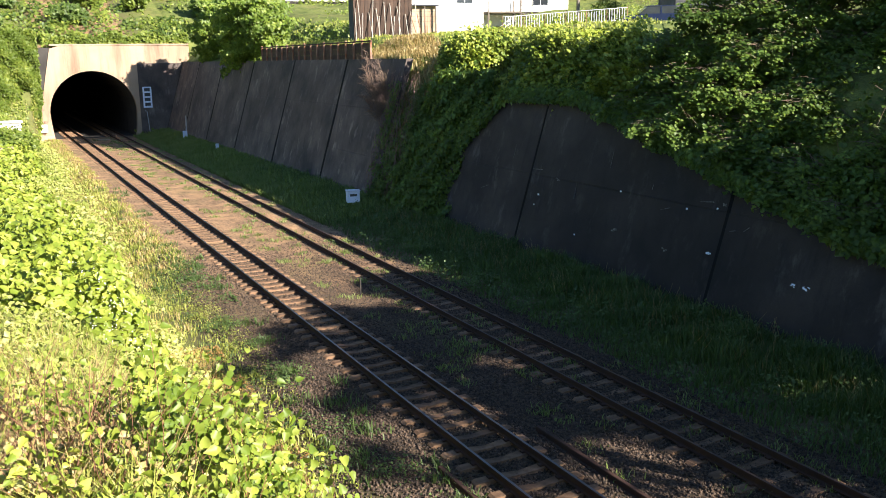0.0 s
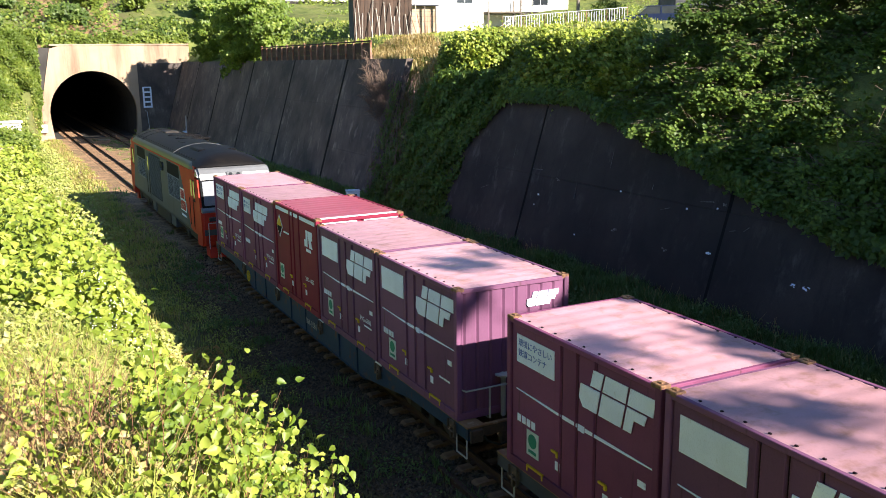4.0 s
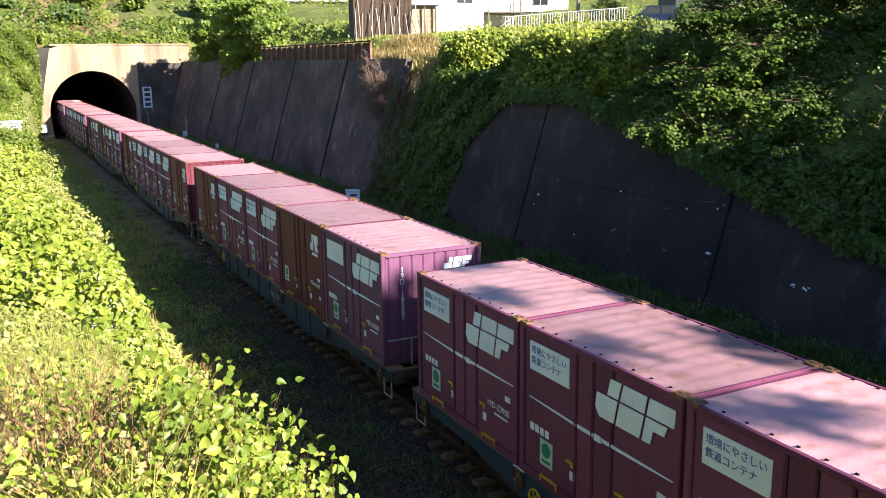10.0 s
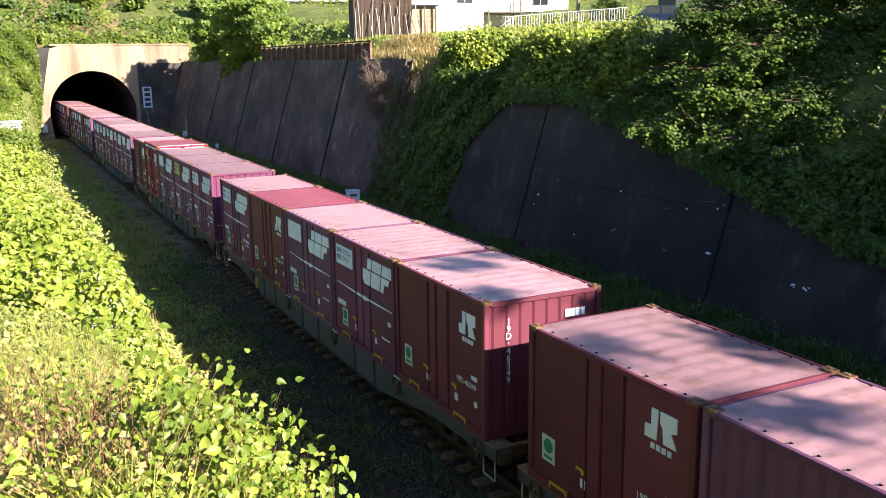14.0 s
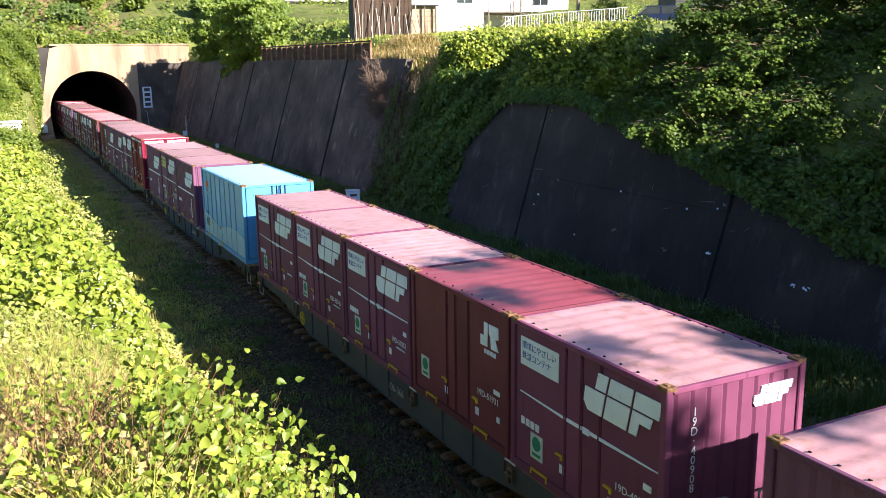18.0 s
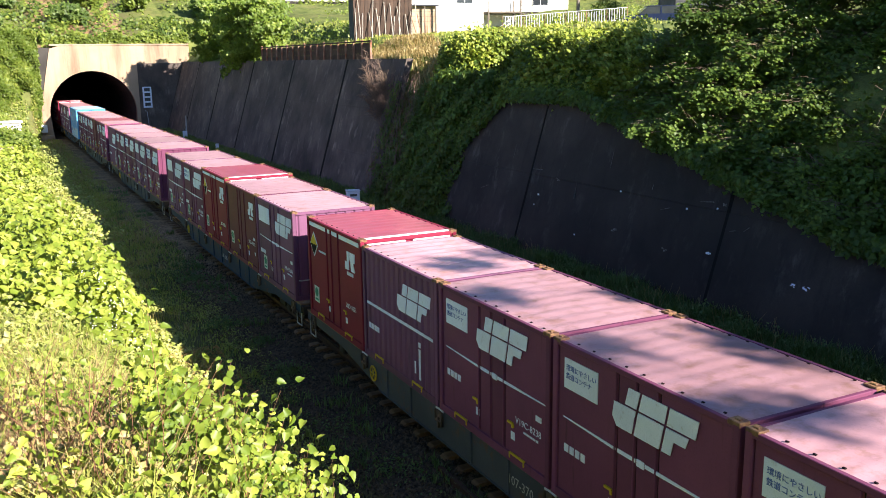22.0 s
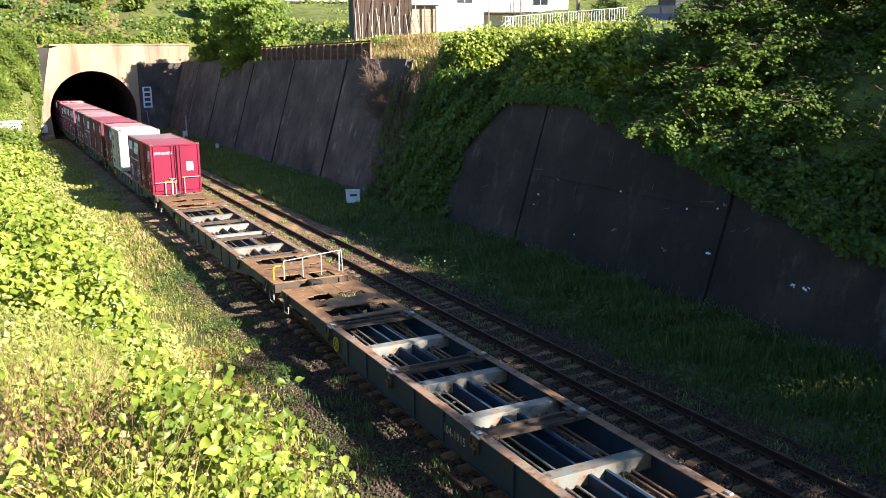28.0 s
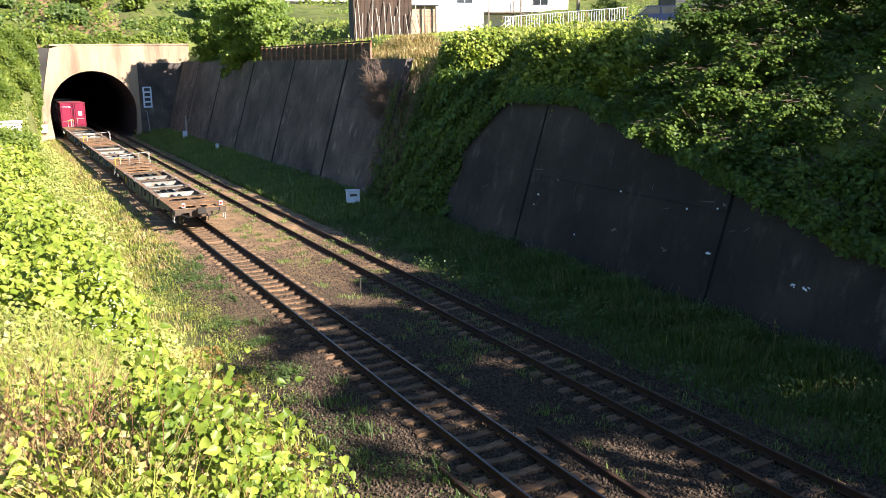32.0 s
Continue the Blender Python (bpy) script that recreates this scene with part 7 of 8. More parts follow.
def tree(name, label, x, y, base, top, radii, centre_z, sprays, leaves, size, material, trunk_r=0.22, lean=(0, 0), flat=0.25, hollow=0.55, face=(0.15, -0.25, 1.0)):
    """A tapered trunk, limbs, and a crown of many small leaf sprays with gaps between them."""
    t = thing(name, label, "tree", Matrix.Translation((x, y, base)), "trees above the cutting")
    bm = bmesh.new()
    pts = [Vector((lean[0] * k / 6 + 0.12 * math.sin(k * 1.7 + x), lean[1] * k / 6 + 0.12 * math.cos(k * 2.3 + y), (top - base) * 0.85 * k / 6)) for k in range(7)]
    for k in range(6):
        tube(bm, pts[k], pts[k + 1], trunk_r * (1 - k / 7), 8, trunk_r * (1 - (k + 1) / 7))
    part("trunk", bm, BARK, t, smooth=True)
    c = np.array([lean[0] * 0.6, lean[1] * 0.6, centre_z - base])
    d = rng.normal(0, 1, (sprays, 3))
    d /= np.linalg.norm(d, axis=1)[:, None]
    r = rng.uniform(hollow, 1.0, sprays) ** 0.7
    wob = 1 + 0.22 * np.sin(d[:, 0] * 5 + x) * np.cos(d[:, 1] * 4 + y) + 0.12 * np.sin(d[:, 2] * 7)
    cen = c + d * (r * wob)[:, None] * np.array(radii)
    limb = rng.choice(sprays, min(16, sprays), replace=False)
    starts = np.array([tuple(pts[int(rng.integers(2, 6))]) for _ in limb])
    part("limb", twig_mesh("limb", starts, cen[limb], trunk_r * 0.16, BARK), None, t)
    k = np.repeat(np.arange(sprays), leaves)
    a, q = rng.uniform(0, 2 * np.pi, len(k)), np.sqrt(rng.uniform(0, 1, len(k)))
    wide = (np.mean(radii) * 0.20 * rng.uniform(0.6, 1.3, sprays))[k]
    out = d.copy()
    out[:, 2] = 0
    px = cen[k, 0] + np.cos(a) * q * wide
    py = cen[k, 1] + np.sin(a) * q * wide
    pz = cen[k, 2] + rng.normal(0, flat * 0.4, len(k)) - 0.28 * ((px - cen[k, 0]) * out[k, 0] + (py - cen[k, 1]) * out[k, 1])
    nor = np.tile(face, (len(k), 1))
    tagged(part("crown", leaf_mesh("crown", np.stack([px, py, pz], 1), nor, size, material, LEAF_PLAIN, 0.45), None, t), kind="stuff")
    return t

def layered_tree(label, x, y, base, top, tiers, sprays, leaves, size):
    """A spreading tree whose leafy tiers step down a steep slope to the edge of the wall; each tier is a low dome of drooping sprays."""
    t = thing("broadleaf_tree", label, "tree", Matrix.Translation((x, y, base)), "trees above the cutting")
    bm = bmesh.new()
    pts = [Vector((0.15 * math.sin(k * 1.7), 0.15 * math.cos(k * 2.3), (top - base) * 0.8 * k / 6)) for k in range(7)]
    for k in range(6):
        tube(bm, pts[k], pts[k + 1], 0.24 * (1 - k / 7), 8, 0.24 * (1 - (k + 1) / 7))
    part("trunk", bm, BARK, t, smooth=True)
    # tier centres over the slope of the crown, some set back in its gaps
    v = rng.uniform(0, 1, tiers) ** 0.9
    cy = 13.2 + 0.6 * v + rng.uniform(0, 1, tiers) * (11.6 - 2.2 * v)
    low = wall_top(cy) + 0.35
    cz = low + v * (top - low)
    cx = WALL_FOOT + BATTER * low + 0.20 + 0.66 * (cz - low) + 0.20 * (24.0 - cy) * np.minimum(1, 2.5 * v) + 0.35 * rough(cy, cz, 1.6) + np.where(rng.uniform(0, 1, tiers) < 0.2, 0.7, rng.normal(0, 0.12, tiers))
    cen = np.stack([cx - x, cy - y, cz - base], 1)
    start = np.stack([0 * cx, 0 * cx, np.clip(cen[:, 2] - 0.6, 0.1, (top - base) * 0.78)], 1)
    part("bough", twig_mesh("bough", start, cen, 0.022, BARK), None, t)
    # drooping sprays round each centre, each a small flat fan of leaves
    k = np.repeat(np.arange(tiers), sprays)
    a = rng.uniform(radians(130), radians(345), len(k))
    way = np.stack([np.cos(a), np.sin(a), rng.uniform(-0.12, 0.22, len(k))], 1)
    wide = rng.uniform(0.65, 1.25, tiers)[k]
    root, long = cen[k] + rng.normal(0, 0.10, (len(k), 3)), wide * rng.uniform(0.55, 1.05, len(k))
    tagged(part("shoot", twig_mesh("shoot", root, root + way * (long * 0.8)[:, None], 0.007, TWIG), None, t), kind="stuff")
    j = np.repeat(np.arange(len(k)), leaves)
    u = np.sqrt(rng.uniform(0.02, 1.1, len(j)))
    across = np.cross(way[j], np.array([0, 0, 1.0]))
    fan = rng.uniform(-1, 1, len(j)) * 0.26 * np.sin(np.clip(u, 0, 1) * 2.8)
    p = root[j] + way[j] * (u * long[j])[:, None] + across * fan[:, None]
    p[:, 2] += rng.normal(0, 0.03, len(j)) - 0.35 * np.abs(fan) - 0.38 * long[j] * u * u
    lean = way[j] * 0.35 + np.array([0.12, -0.35, 0.8])
    tagged(part("crown", leaf_mesh("crown", p, lean, size, MAPLE_LEAF, LEAF_PLAIN, 0.30), None, t), kind="stuff")
    return t

DARK_LABEL, LIGHT_LABEL = "dark green bushy tree on the hill above the tunnel", "light green bush on the hill above the tunnel"
HILL_TREES = [(-9.5, 112, 4.2, 2.6, "d"), (-6.0, 117, 3.4, 2.2, "d"), (-3.2, 126, 3.6, 2.6, "d"), (4.5, 119, 2.6, 2.4, "l"), (9.5, 117, 2.2, 1.6, "l"), (14.5, 124, 3.2, 2.2, "d"), (17.5, 113, 2.8, 2.4, "d"), (-12.5, 106, 3.6, 2.4, "l"), (-7.8, 104.5, 2.8, 1.8, "d"), (20.5, 118, 2.6, 2.2, "l"), (1.0, 111, 2.0, 2.2, "d"), (-14, 118, 4.0, 3.0, "d")]
HILL_TREES = [(x, y, h, r, HILL_DARK if c == "d" else HILL_LEAF, DARK_LABEL if c == "d" else LIGHT_LABEL) for x, y, h, r, c in HILL_TREES]

def trees():
    layered_tree("large broadleaf tree with layered drooping green sprays", 17.2, 21.5, float(ground_z(17.2, 21.5)) - 0.1, 11.2, 370, 16, 25, 0.125)
    # unseen slope trees, added beside and behind the eye to shade the near track
    for x, y, top, rx, ry, dens, low in ((10.9, 1.6, 12.6, 4.4, 4.8, 84, 0.58), (12.7, 10.0, 10.7, 1.9, 2.9, 130, 0.55), (15.8, 4.0, 11.6, 2.6, 3.2, 120, 0.58), (14.2, -3.2, 16.6, 3.0, 3.6, 250, 0.48), (14.0, -11.2, 20.2, 3.2, 4.0, 13, 0.76), (12.8, -18.6, 19.9, 3.4, 4.4, 12, 0.76), (14.5, -26.0, 19.6, 4.0, 5.0, 160, 0.58), (12.5, -34.0, 18.2, 3.6, 5.0, 240, 0.58), (17.0, -42.0, 19.0, 4.2, 5.2, 200, 0.58)):
        b = float(ground_z(x, y))
        tree("roadside_tree", "unseen tall leafy tree on the slope, placed to shade the track", x, y, b, top, (rx, ry, (top - b) * (0.98 - low)), b + (top - b) * low, dens, 84 if dens < 40 else 60, 0.28, MAPLE_LEAF, 0.25)
    # unseen trees added behind and beside the eye, on its own side of the cutting, to block sky light
    for x, y, top, r in ((-16.0, 2.0, 15.0, 4.2), (-14.0, -8.0, 16.0, 4.5), (-19.0, 11.0, 14.0, 4.0), (-10.0, -17.0, 15.0, 4.4)):
        b = float(ground_z(x, y))
        tree("roadside_tree", "unseen tall leafy tree on the bank, added to block sky light", x, y, b, top, (r, r, (top - b) * 0.45), b + (top - b) * 0.55, 230, 50, 0.32, MAPLE_LEAF, 0.25)
    # lighter tree hanging over the far wall
    tree("wall_tree", "bright green bushy tree on top of the far wall", 12.8, 77.0, 7.4, 13.6, (2.6, 7.0, 3.8), 10.4, 330, 95, 0.235, WALL_TREE_LEAF, 0.2, face=(0.3, -0.9, 0.5))
    tree("wall_tree", "small bright green tree beside the portal", 12.7, 91.0, 8.0, 13.0, (1.7, 4.8, 2.7), 10.2, 190, 80, 0.25, WALL_TREE_LEAF, 0.2, face=(0.3, -0.9, 0.5))
    for x, y, h, r, m, lab in HILL_TREES:
        b = float(ground_z(x, y))
        tree("hill_tree", lab, x, y, b, b + h, (r, r, h * 0.55), b + h * 0.5, 70, 46, 0.34, m, 0.12, face=(0.2, -0.8, 0.6))

def hillside():
    for nm, count, mt, lab in (("hill_bushes", 900, HILL_LEAF, "sunny green bushes on the hill above the tunnel"), ("dark_hill_bushes", 420, HILL_DARK, "darker green bushes on the hill above the tunnel")):
        p, facing, _ = domes(count, -40, 55, PORTAL_Y + 1.2, PORTAL_Y + 80, 1.5, lambda x, y: np.clip(1.3 + 0.9 * rough(x, y, 4.0), 0.4, 3.2), 58, None, (0.25, -0.6, 0.4))
        stuff(nm, leaf_mesh(nm, p, facing, 0.38, mt, LEAF_PLAIN, 0.45), lab, "bushes")
    n = 30000
    x, y = -4.6 - 26 * rng.beta(1.0, 1.6, n), rng.uniform(82, 106, n)
    h = np.clip(0.8 + 0.9 * rough(x, y, 2.5), 0.15, 3)
    p = np.stack([x, y, ground_z(x, y) + h * rng.uniform(0.3, 1, n)], 1)
    stuff("slope_bushes", leaf_mesh("slope_bushes", p, np.tile((0.3, -0.7, 0.6), (n, 1)), 0.30, HILL_LEAF, LEAF_PLAIN, 0.5), "bright bushes on the slope beside the tunnel portal", "bushes")
    # growth on the steep bank right beside the portal
    n = 26000
    x, z = -3.0 - 15 * rng.beta(1.0, 1.5, n), rng.uniform(0.0, 11.0, n)
    edge = -3.85 + 0.215 * z
    x = np.minimum(x, edge + 0.35 * rng.uniform(-0.4, 1, n) ** 3)
    p = np.stack([x, 101.2 - 4.5 * (1 - z / 11.0) * smooth_step((-4.5 - x) / 4) - 0.7 * np.clip(rough(x, z, 1.3), -0.6, 1.2) * smooth_step((edge - x) / 1.0), z], 1)
    stuff("portal_creepers", leaf_mesh("portal_creepers", p, np.tile((0.2, -0.9, 0.5), (n, 1)), 0.27, HILL_LEAF, LEAF_BROAD, 0.55), "bright leafy creepers covering the bank beside the portal", "creepers")
    # hedge along the coping
    n = 14000
    x, y = rng.uniform(-2.5, 12.5, n), rng.uniform(102.5, 105, n)
    p = np.stack([x, y, 9.3 + rng.uniform(0, 1.5, n) * (0.8 + 0.2 * np.sin(x * 1.7))], 1)
    stuff("portal_hedge", leaf_mesh("portal_hedge", p, np.tile((0.2, -0.8, 0.5), (n, 1)), 0.26, HILL_LEAF, LEAF_BROAD, 0.5), "dense green hedge along the top of the portal", "hedge")
    n = 46000
    x, y = rng.uniform(14, 90, n), 66 + 84 * rng.beta(1.0, 1.6, n)
    h = np.clip(0.5 + 1.3 * rough(x, y, 5.0), 0.0, 3)
    keep = h > 0.3
    p = np.stack([x, y, ground_z(x, y) + h * rng.uniform(0.2, 1, n)], 1)[keep]
    stuff("meadow_bushes", leaf_mesh("meadow_bushes", p, np.tile((0.2, -0.7, 0.6), (len(p), 1)), 0.24, HILL_LEAF, LEAF_PLAIN, 0.5), "bushes on the meadow behind the far wall", "bushes")

def gravel():
    n = 60000
    x, y = rng.uniform(-3.4, 5.9, n), 8 + 30 * rng.beta(1.0, 1.8, n)
    base = np.array([(1, 0, 0), (-1, 0, 0), (0, 1, 0), (0, -1, 0), (0, 0, 1), (0, 0, -1)], float)
    f = np.array([(0, 2, 4), (2, 1, 4), (1, 3, 4), (3, 0, 4), (2, 0, 5), (1, 2, 5), (3, 1, 5), (0, 3, 5)])
    s = rng.uniform(0.020, 0.046, n)[:, None, None]
    v = base[None] * rng.uniform(0.5, 1.25, (n, 6, 1)) * s
    a = rng.uniform(0, 6.28, n)
    c, d = np.cos(a)[:, None], np.sin(a)[:, None]
    v = np.stack([v[..., 0] * c - v[..., 1] * d, v[..., 0] * d + v[..., 1] * c, v[..., 2] + 0.25 * v[..., 0]], -1)
    v += np.stack([x, y, ground_z(x, y) + 0.008], 1)[:, None, :]
    m, nt, b = nodes_of("loose_stone")
    g = nt.nodes.new("ShaderNodeNewGeometry")
    # dark stone colours carry part of the shade over the near track
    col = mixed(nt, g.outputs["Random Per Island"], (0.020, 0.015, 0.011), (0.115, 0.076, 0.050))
    nt.links.new(col, b.inputs["Base Color"])
    b.inputs["Roughness"].default_value = 0.9
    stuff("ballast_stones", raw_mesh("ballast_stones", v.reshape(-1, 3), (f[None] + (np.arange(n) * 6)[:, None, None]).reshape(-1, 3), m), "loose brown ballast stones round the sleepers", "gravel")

left_bank()
bank_colour()
rear_bank()
right_bank()
shrub_cover()
trees()
hillside()
gravel()

# ---- buildings and small things ----
def window(parent, x0, x1, y, z0, z1):
    w = part("window", boxes((x0, x1, y - 0.02, y + 0.02, z0, z1)), GLASS, parent)
    part("window_frame", boxes((x0 - 0.06, x0, y - 0.05, y + 0.03, z0 - 0.06, z1 + 0.06), (x1, x1 + 0.06, y - 0.05, y + 0.03, z0 - 0.06, z1 + 0.06), (x0, x1, y - 0.05, y + 0.03, z1, z1 + 0.06), (x0, x1, y - 0.05, y + 0.03, z0 - 0.06, z0), ((x0 + x1) / 2 - 0.025, (x0 + x1) / 2 + 0.025, y - 0.04, y + 0.02, z0, z1)), PALE_STEEL, w)

def house(label, x, y, turn, wide, deep, high, wall, windows):
    z = float(ground_z(x, y)) - 0.3
    h = thing("house", label, "house", Matrix.Translation((x, y, z)) @ Matrix.Rotation(radians(turn), 4, "Z"))
    part("wall", boxes((-wide / 2, wide / 2, 0, deep, 0, high)), wall, h)
    bm = bmesh.new()
    prism(bm, [(-0.5, high - 0.05), (deep / 2, high + 1.6), (deep + 0.5, high - 0.05), (deep + 0.5, high + 0.12), (deep / 2, high + 1.8), (-0.5, high + 0.12)], "x", -wide / 2 - 0.4, wide / 2 + 0.4)
    part("roof", bm, ROOF_TIN, h)
    part("foundation", boxes((-wide / 2 - 0.05, wide / 2 + 0.05, -0.05, deep + 0.05, 0, 0.5)), CONCRETE, h)
    part("siding_line", boxes(*[(-wide / 2 - 0.01, wide / 2 + 0.01, -0.015, 0.0, 0.7 + 0.45 * k, 0.72 + 0.45 * k) for k in range(int((high - 1) / 0.45))]), GREY_WALL, h)
    for x0, x1, z0, z1 in windows:
        window(h, x0, x1, -0.03, z0, z1)
    return h

# board colour darkened for the shade on the fence and the shed front
SHADE_BOARD = surface("shaded_board", (0.055, 0.038, 0.030), (0.085, 0.055, 0.04), 0.85, 0, 2, 30, (0.09, 0.05, 0.032), (0.56, 0.7), 4.0, True, 0.3, 0.25)

def fence_of_posts():
    f = thing("plank_fence", "old plank fence with rusty posts along the wall", "fence")
    ys = np.linspace(48.2, 70.5, 18)
    for k, y in enumerate(ys):
        z = 7.55
        part("post", boxes((11.62, 11.74, y - 0.06, y + 0.06, z, z + 1.12 + 0.06 * math.sin(k * 2.3)), bevel=0.01), RUSTY_POST, f)
    for k in range(17):
        a, b = ys[k] + 0.07, ys[k + 1] - 0.07
        for j in range(3):
            part("plank", boxes((11.72, 11.75, a, b, 7.6 + 0.31 * j, 7.906 + 0.31 * j)), SHADE_BOARD, f)
    part("top_rail", boxes((11.60, 11.68, 48, 70.6, 8.56, 8.64)), SHADE_BOARD, f)

POLE_PALE = surface("pale_weathered_pole", (0.42, 0.40, 0.36), (0.30, 0.27, 0.23), 0.8, 0, 3, 30)
TAN_BOARD = surface("tan_boarding", (0.46, 0.36, 0.26), (0.38, 0.28, 0.19), 0.8, 0, 1.5, 24, (0.25, 0.16, 0.10), (0.5, 0.7), 3.0, True, 0.2)

def pole_shed():
    s = thing("shed", "grey board shed fronted by leaning white poles", "shed", Matrix.Translation((17.4, 59.5, float(ground_z(17.4, 59.5)) - 0.2)) @ Matrix.Rotation(radians(-14), 4, "Z"))
    for k in range(16):
        part("board", boxes((-2.1 + 0.262 * k, -2.1 + 0.262 * k + 0.25, 0, 0.04, 0, 3.4 + 0.1 * math.sin(k * 3.1)), bevel=0.006), SHADE_BOARD, s)
    part("back", boxes((-2.1, 2.1, 0.1, 2.5, 0, 3.3)), GREY_WALL, s)
    part("roof", boxes((-2.4, 2.4, -0.3, 2.8, 3.4, 3.5)), ROOF_TIN, s)
    for k in range(15):
        x = -2.0 + 0.30 * k + 0.1 * math.sin(k * 5)
        part("pole", tube(bmesh.new(), (x + 0.25 * math.sin(k * 2.7), -0.5 - 0.2 * (k % 3), 0), (x, -0.1, 2.5 + 0.6 * math.sin(k * 1.9)), 0.028, 6), POLE_PALE, s)
    for k in range(4):
        part("brace", tube(bmesh.new(), (2.4 + 0.3 * k, -0.6, 0.2), (1.9 + 0.5 * k, -0.2, 2.1), 0.03, 6), RUSTY_POST, s)

def yard():
    white = house("white rendered two-storey house above the cutting", 23.6, 62.5, -14, 6.6, 7.0, 6.4, WHITE_WALL, [(-2.6, -1.5, 2.6, 3.9), (1.2, 2.4, 2.8, 3.9)])
    porch = thing("porch", "tan boarded porch with a small window beside the white house", "porch", Matrix.Translation((21.2, 61.4, float(ground_z(21.2, 61.4)) - 0.3)) @ Matrix.Rotation(radians(-14), 4, "Z"))
    part("wall", boxes((-0.9, 1.2, 0, 1.6, 0, 2.5)), TAN_BOARD, porch)
    part("upper_wall", boxes((-0.9, 1.2, -0.02, 1.6, 2.5, 4.2)), WHITE_WALL, porch)
    part("roof", boxes((-1.1, 1.4, -0.35, 1.7, 2.45, 2.56), bevel=0.02), ROOF_TIN, porch)
    part("plank", boxes(*[(-0.9, 1.2, -0.012, 0.0, 0.3 + 0.35 * k, 0.32 + 0.35 * k) for k in range(6)]), TIMBER, porch)
    window(porch, -0.4, 0.5, -0.03, 3.0, 3.8)
    for x in (-0.85, 0.3, 1.15):
        part("post", boxes((x - 0.05, x + 0.05, -0.34, -0.24, 0, 2.45)), TIMBER, porch)
    # veranda with stairs at the house's side
    z = float(ground_z(28.6, 61.5))
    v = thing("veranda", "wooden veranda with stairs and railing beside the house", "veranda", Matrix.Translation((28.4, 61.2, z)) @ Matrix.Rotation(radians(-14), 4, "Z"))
    part("platform", boxes((-1.4, 1.4, -0.2, 1.8, 1.25, 1.40), bevel=0.02), TIMBER, v)
    for x in (-1.3, 1.3):
        for y in (-0.1, 1.7):
            part("post", boxes((x - 0.06, x + 0.06, y - 0.06, y + 0.06, 0, 2.3)), TIMBER, v)
    for k in range(11):
        part("baluster", boxes((-1.3 + 0.26 * k - 0.02, -1.3 + 0.26 * k + 0.02, -0.16, -0.12, 1.4, 2.25)), WHITE_PAINT, v)
    part("handrail", boxes((-1.4, 1.4, -0.18, -0.10, 2.25, 2.32)), WHITE_PAINT, v)
    for k in range(7):
        part("step", boxes((1.45 + 0.27 * k, 1.75 + 0.27 * k, 0.0, 1.1, 1.2 - 0.18 * k, 1.25 - 0.18 * k)), TIMBER, v)
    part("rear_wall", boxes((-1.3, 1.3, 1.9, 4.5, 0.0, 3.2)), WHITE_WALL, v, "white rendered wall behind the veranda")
    # long railing
    r = thing("railing", "pale metal railing along the edge of the terrace", "railing")
    ax, ay, bx, by = 27.4, 59.8, 37.0, 57.0
    for k in range(49):
        t = k / 48
        x, y = ax + (bx - ax) * t, ay + (by - ay) * t
        g = float(ground_z(x, y))
        part("upright", boxes((x - 0.018, x + 0.018, y - 0.018, y + 0.018, g, g + (1.15 if k % 8 else 1.25))), PALE_STEEL if k % 8 else RUSTY_POST, r)
    g0, g1 = float(ground_z(ax, ay)), float(ground_z(bx, by))
    for h in (1.12, 0.2):
        part("rail", tube(bmesh.new(), (ax, ay, g0 + h), (bx, by, g1 + h), 0.03, 6), PALE_STEEL, r)
    # pole
    g = float(ground_z(36.0, 62.0))
    p = thing("utility_pole", "brown wooden utility pole beside the railing", "utility pole", Matrix.Translation((35.2, 61.0, g)))
    part("pole", tube(bmesh.new(), (0, 0, -0.3), (0, 0, 9), 0.15, 10, 0.11), TIMBER, p)
    part("step_bolt", boxes((-0.25, 0.25, -0.02, 0.02, 2.2, 2.24), (-0.25, 0.25, -0.02, 0.02, 3.2, 3.24)), PALE_STEEL, p)
    house("pale two-storey house farther up the slope", 45.0, 84.0, -20, 9.0, 7.0, 5.6, WHITE_WALL, [(-3.2, -1.8, 1.2, 2.5), (0.6, 2.2, 1.2, 2.5), (-3.2, -1.8, 3.8, 5.0)])
    house("pale house with a dark roof behind the veranda", 36.0, 82.0, -16, 7.5, 7.0, 5.0, WHITE_WALL, [(-2.6, -1.4, 1.2, 2.4), (0.8, 2.0, 1.2, 2.4)])
    house("dark grey house beside the parked car", 42.0, 52.0, -30, 7.0, 7.0, 6.0, GREY_WALL, [])
    house("low white house at the back of the meadow", 29.0, 104.0, -8, 9.0, 6.0, 3.6, WHITE_WALL, [(-3.4, -2.2, 1.0, 2.2), (0.2, 1.6, 1.0, 2.2)])
    # round bush by the car
    tree("garden_bush", "rounded garden bush beside the parked car", 38.5, 61.5, float(ground_z(38.5, 61.5)), float(ground_z(38.5, 61.5)) + 2.2, (1.5, 1.5, 1.3), float(ground_z(38.5, 61.5)) + 1.2, 90, 40, 0.13, SHRUB_LEAF, 0.06)
    car()

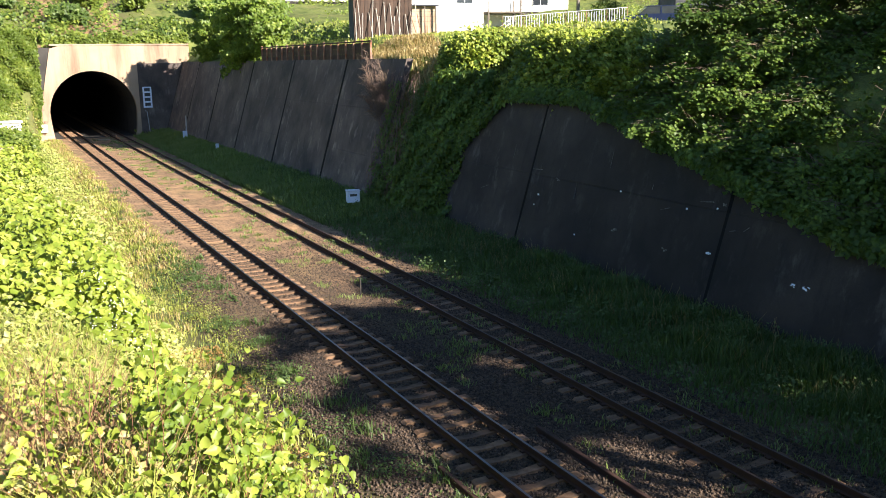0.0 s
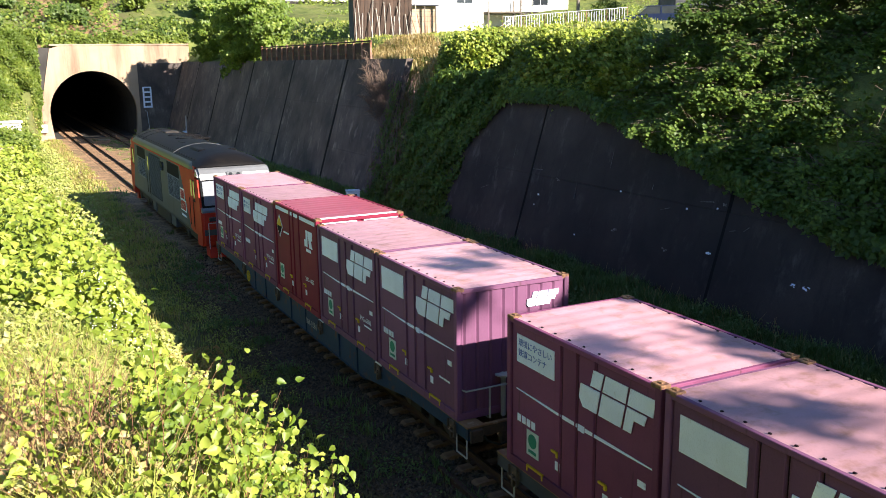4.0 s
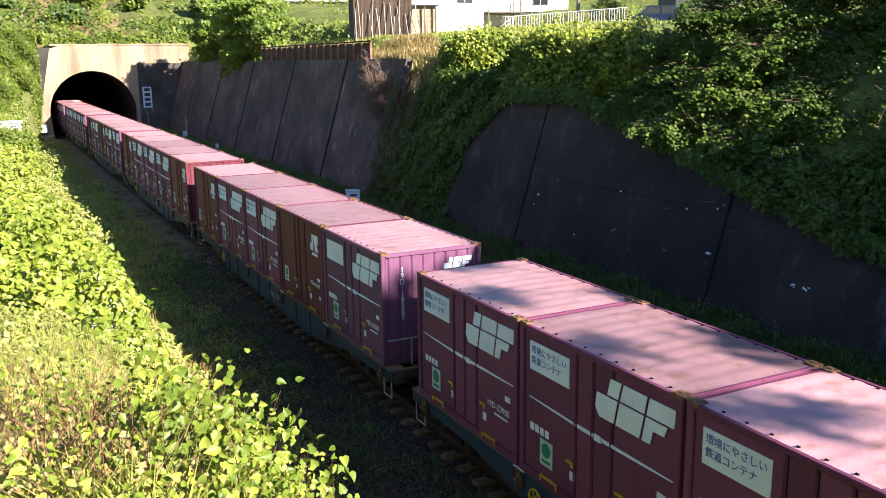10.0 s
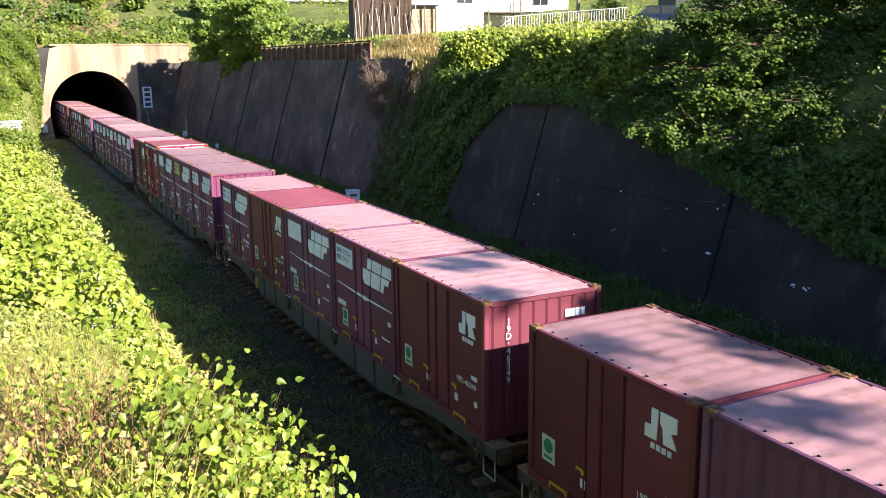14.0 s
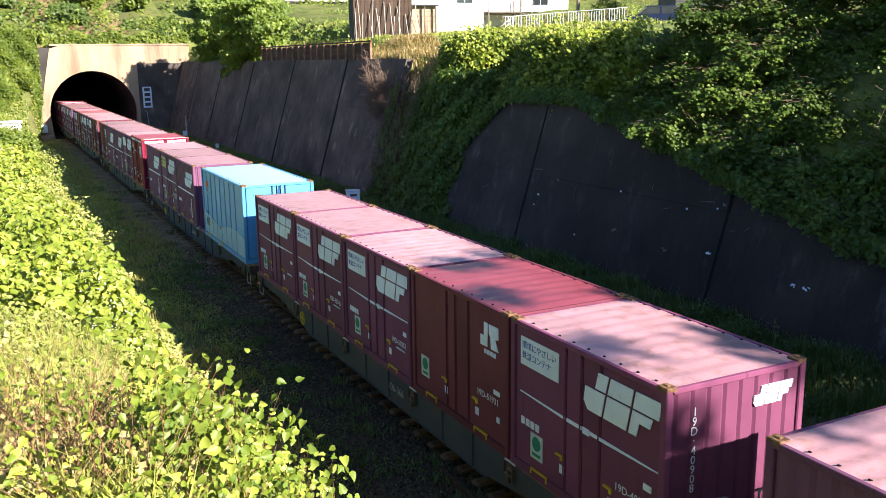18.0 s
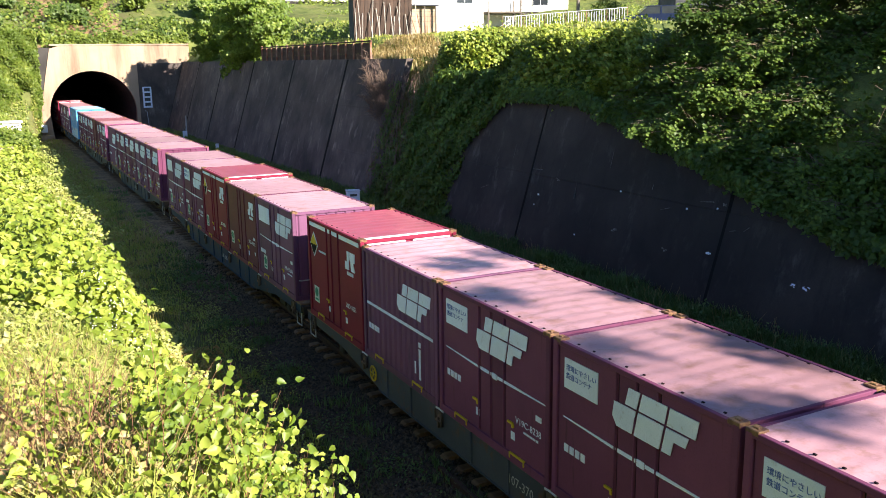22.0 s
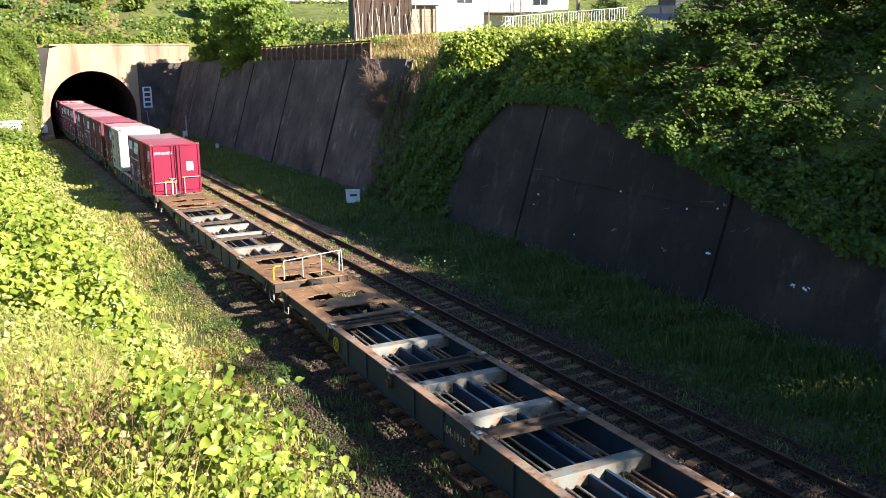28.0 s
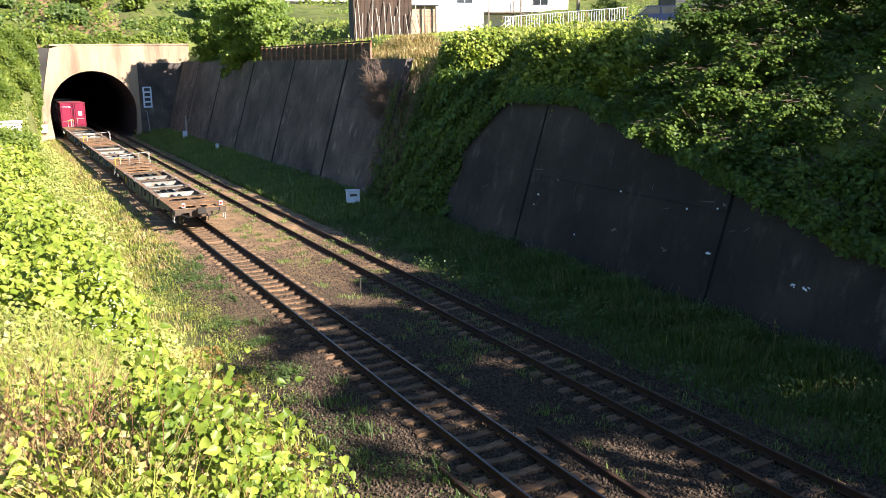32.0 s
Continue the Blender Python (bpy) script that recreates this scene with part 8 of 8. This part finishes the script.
def car():
    g = float(ground_z(34.4, 51.0))
    c = thing("parked_car", "dark blue car parked on the terrace", "car", Matrix.Translation((34.4, 51.0, g)) @ Matrix.Rotation(radians(62), 4, "Z"))
    bm = bmesh.new()
    prism(bm, [(-2.0, 0.35), (2.0, 0.35), (2.05, 0.75), (1.1, 0.92), (-1.95, 0.95), (-2.05, 0.7)], "x", -0.82, 0.82)
    part("body", bm, CAR_BLUE, c)
    bm = bmesh.new()
    prism(bm, [(-1.85, 0.94), (1.05, 0.92), (0.45, 1.42), (-1.55, 1.45)], "x", -0.72, 0.72)
    part("cabin_glass", bm, GLASS, c)
    part("roof", boxes((-0.70, 0.70, -1.55, 0.42, 1.43, 1.49), bevel=0.02), CAR_BLUE, c)
    part("window_post", boxes((-0.74, -0.70, -0.55, -0.45, 0.94, 1.45), (0.70, 0.74, -0.55, -0.45, 0.94, 1.45)), CAR_BLUE, c)
    for x in (-0.78, 0.78):
        for y in (-1.25, 1.25):
            w = part("wheel", tube(bmesh.new(), (x - 0.1, y, 0.31), (x + 0.1, y, 0.31), 0.31, 16), RUBBER, c)
            part("rim", tube(bmesh.new(), (x - 0.105, y, 0.31), (x + 0.105, y, 0.31), 0.19, 12), PALE_STEEL, w)
        part("headlight", boxes((x - 0.1, x + 0.05, 1.98, 2.06, 0.62, 0.74)), PALE_STEEL, c)
        part("tail_light", boxes((x - 0.05, x + 0.05, -2.07, -2.0, 0.68, 0.85)), MAGENTA, c)

def trackside():
    # white equipment box on a post
    g = float(ground_z(8.05, 42.3))
    b = thing("equipment_box", "white metal equipment box on a short post", "equipment box", Matrix.Translation((8.0, 42.3, g)) @ Matrix.Rotation(radians(-12), 4, "Z"))
    part("post", boxes((-0.06, 0.06, -0.06, 0.06, -0.2, 0.55)), PALE_STEEL, b)
    part("case", boxes((-0.33, 0.33, -0.2, 0.2, 0.30, 0.88), bevel=0.02), WHITE_PAINT, b)
    part("lid", boxes((-0.36, 0.36, -0.23, 0.23, 0.88, 0.93), bevel=0.01), WHITE_PAINT, b)
    part("label_plate", boxes((-0.18, 0.18, -0.206, -0.198, 0.62, 0.74)), GREY_WALL, b)
    # marker posts
    g = float(ground_z(9.0, 88.5))
    m = thing("marker_post", "white marker post with a small box beside the track", "post", Matrix.Translation((8.9, 88.5, g)))
    part("post", boxes((-0.06, 0.06, -0.06, 0.06, -0.2, 2.3), bevel=0.01), RAIL_WHITE, m)
    part("box", boxes((-0.40, 0.02, -0.2, -0.06, 0.15, 0.85), bevel=0.02), WHITE_PAINT, m)
    g = float(ground_z(8.6, 75.0))
    solid("track_marker", boxes((-0.13, 0.13, -0.05, 0.05, 0.25, 0.65), (-0.03, 0.03, -0.03, 0.03, -0.2, 0.3), bevel=0.01), WHITE_PAINT, "small white track marker in the grass", "marker", Matrix.Translation((8.8, 75.5, g)))
    # board on the portal, its writing as bars
    s = thing("portal_sign", "white sign board with dark marks beside the arch", "sign", Matrix.Translation((7.55, PORTAL_Y - 0.12, 2.75)))
    part("board", boxes((-0.42, 0.52, -0.03, 0.03, 0, 2.25), bevel=0.01), WHITE_PAINT, s)
    part("writing", boxes(*[(-0.25, 0.35, -0.04, -0.028, 0.2 + 0.52 * k, 0.55 + 0.52 * k) for k in range(4)]), GREY_WALL, s)
    part("bracket", boxes((-0.02, 0.06, 0.03, 0.2, 0.4, 0.5), (-0.02, 0.06, 0.03, 0.2, 1.7, 1.8)), RUSTY_POST, s)
    part("conduit", pipe([(-0.3, 0.05, -0.3), (-0.1, 0.05, -0.4), (0.05, 0.05, -2.6)], 0.03), PALE_STEEL, s)
    for x, z in ((-3.0, 2.9), (-2.75, 1.6)):
        solid("wall_bracket", boxes((-0.2, 0.2, -0.08, 0.0, -0.1, 0.1), bevel=0.02), RUSTY_POST, "small rusty bracket on the portal wall", "bracket", Matrix.Translation((x, PORTAL_Y - 0.0, z)))
    solid("cabinet", boxes((-0.5, 0.5, -0.4, 0.0, 0.55, 1.35), bevel=0.03), WHITE_PAINT, "white cabinet at the foot of the portal", "cabinet", Matrix.Translation((-3.2, PORTAL_Y - 0.02, 0.0)))
    # pale hut and blocks beside the line
    h = thing("trackside_hut", "small white trackside hut half hidden in weeds", "hut", Matrix.Translation((-6.6, 97.5, float(ground_z(-6.6, 97.5)) - 0.3)))
    part("walls", boxes((-1.3, 1.3, -0.9, 0.9, 0, 1.9), bevel=0.03), WHITE_WALL, h)
    part("roof", boxes((-1.45, 1.45, -1.05, 1.05, 1.9, 2.05), bevel=0.03), WHITE_WALL, h)
    part("cable", pipe([(-1.5, -0.95, 1.1), (0, -0.95, 1.4), (1.4, -0.95, 1.75)], 0.03), BLACK, h)
    solid("concrete_block", boxes((-0.7, 0.7, -0.6, 0.6, -0.2, 0.8), bevel=0.08), PORTAL_CONCRETE, "pale concrete block in the weeds", "block", Matrix.Translation((-7.2, 82.0, float(ground_z(-7.2, 82.0)))))
    # flat slabs by the second track
    for x, y, w in ((5.9, 77.5, 0.9), (6.1, 70.0, 0.6), (2.3, 98.0, 1.2)):
        solid("concrete_slab", boxes((-w / 2, w / 2, -0.35, 0.35, -0.05, 0.10), bevel=0.02), PORTAL_CONCRETE, "flat pale concrete slab beside the second track", "slab", Matrix.Translation((x, y, float(ground_z(x, y)))), "slabs by the track")
    # thin stake between the tracks
    solid("stake", boxes((-0.025, 0.025, -0.025, 0.025, -0.3, 0.62)), BOGIE_STEEL, "dark iron stake between the two tracks", "stake", Matrix.Translation((2.35, 27.3, -0.3)))

fence_of_posts()
pole_shed()
yard()
trackside()

motions()
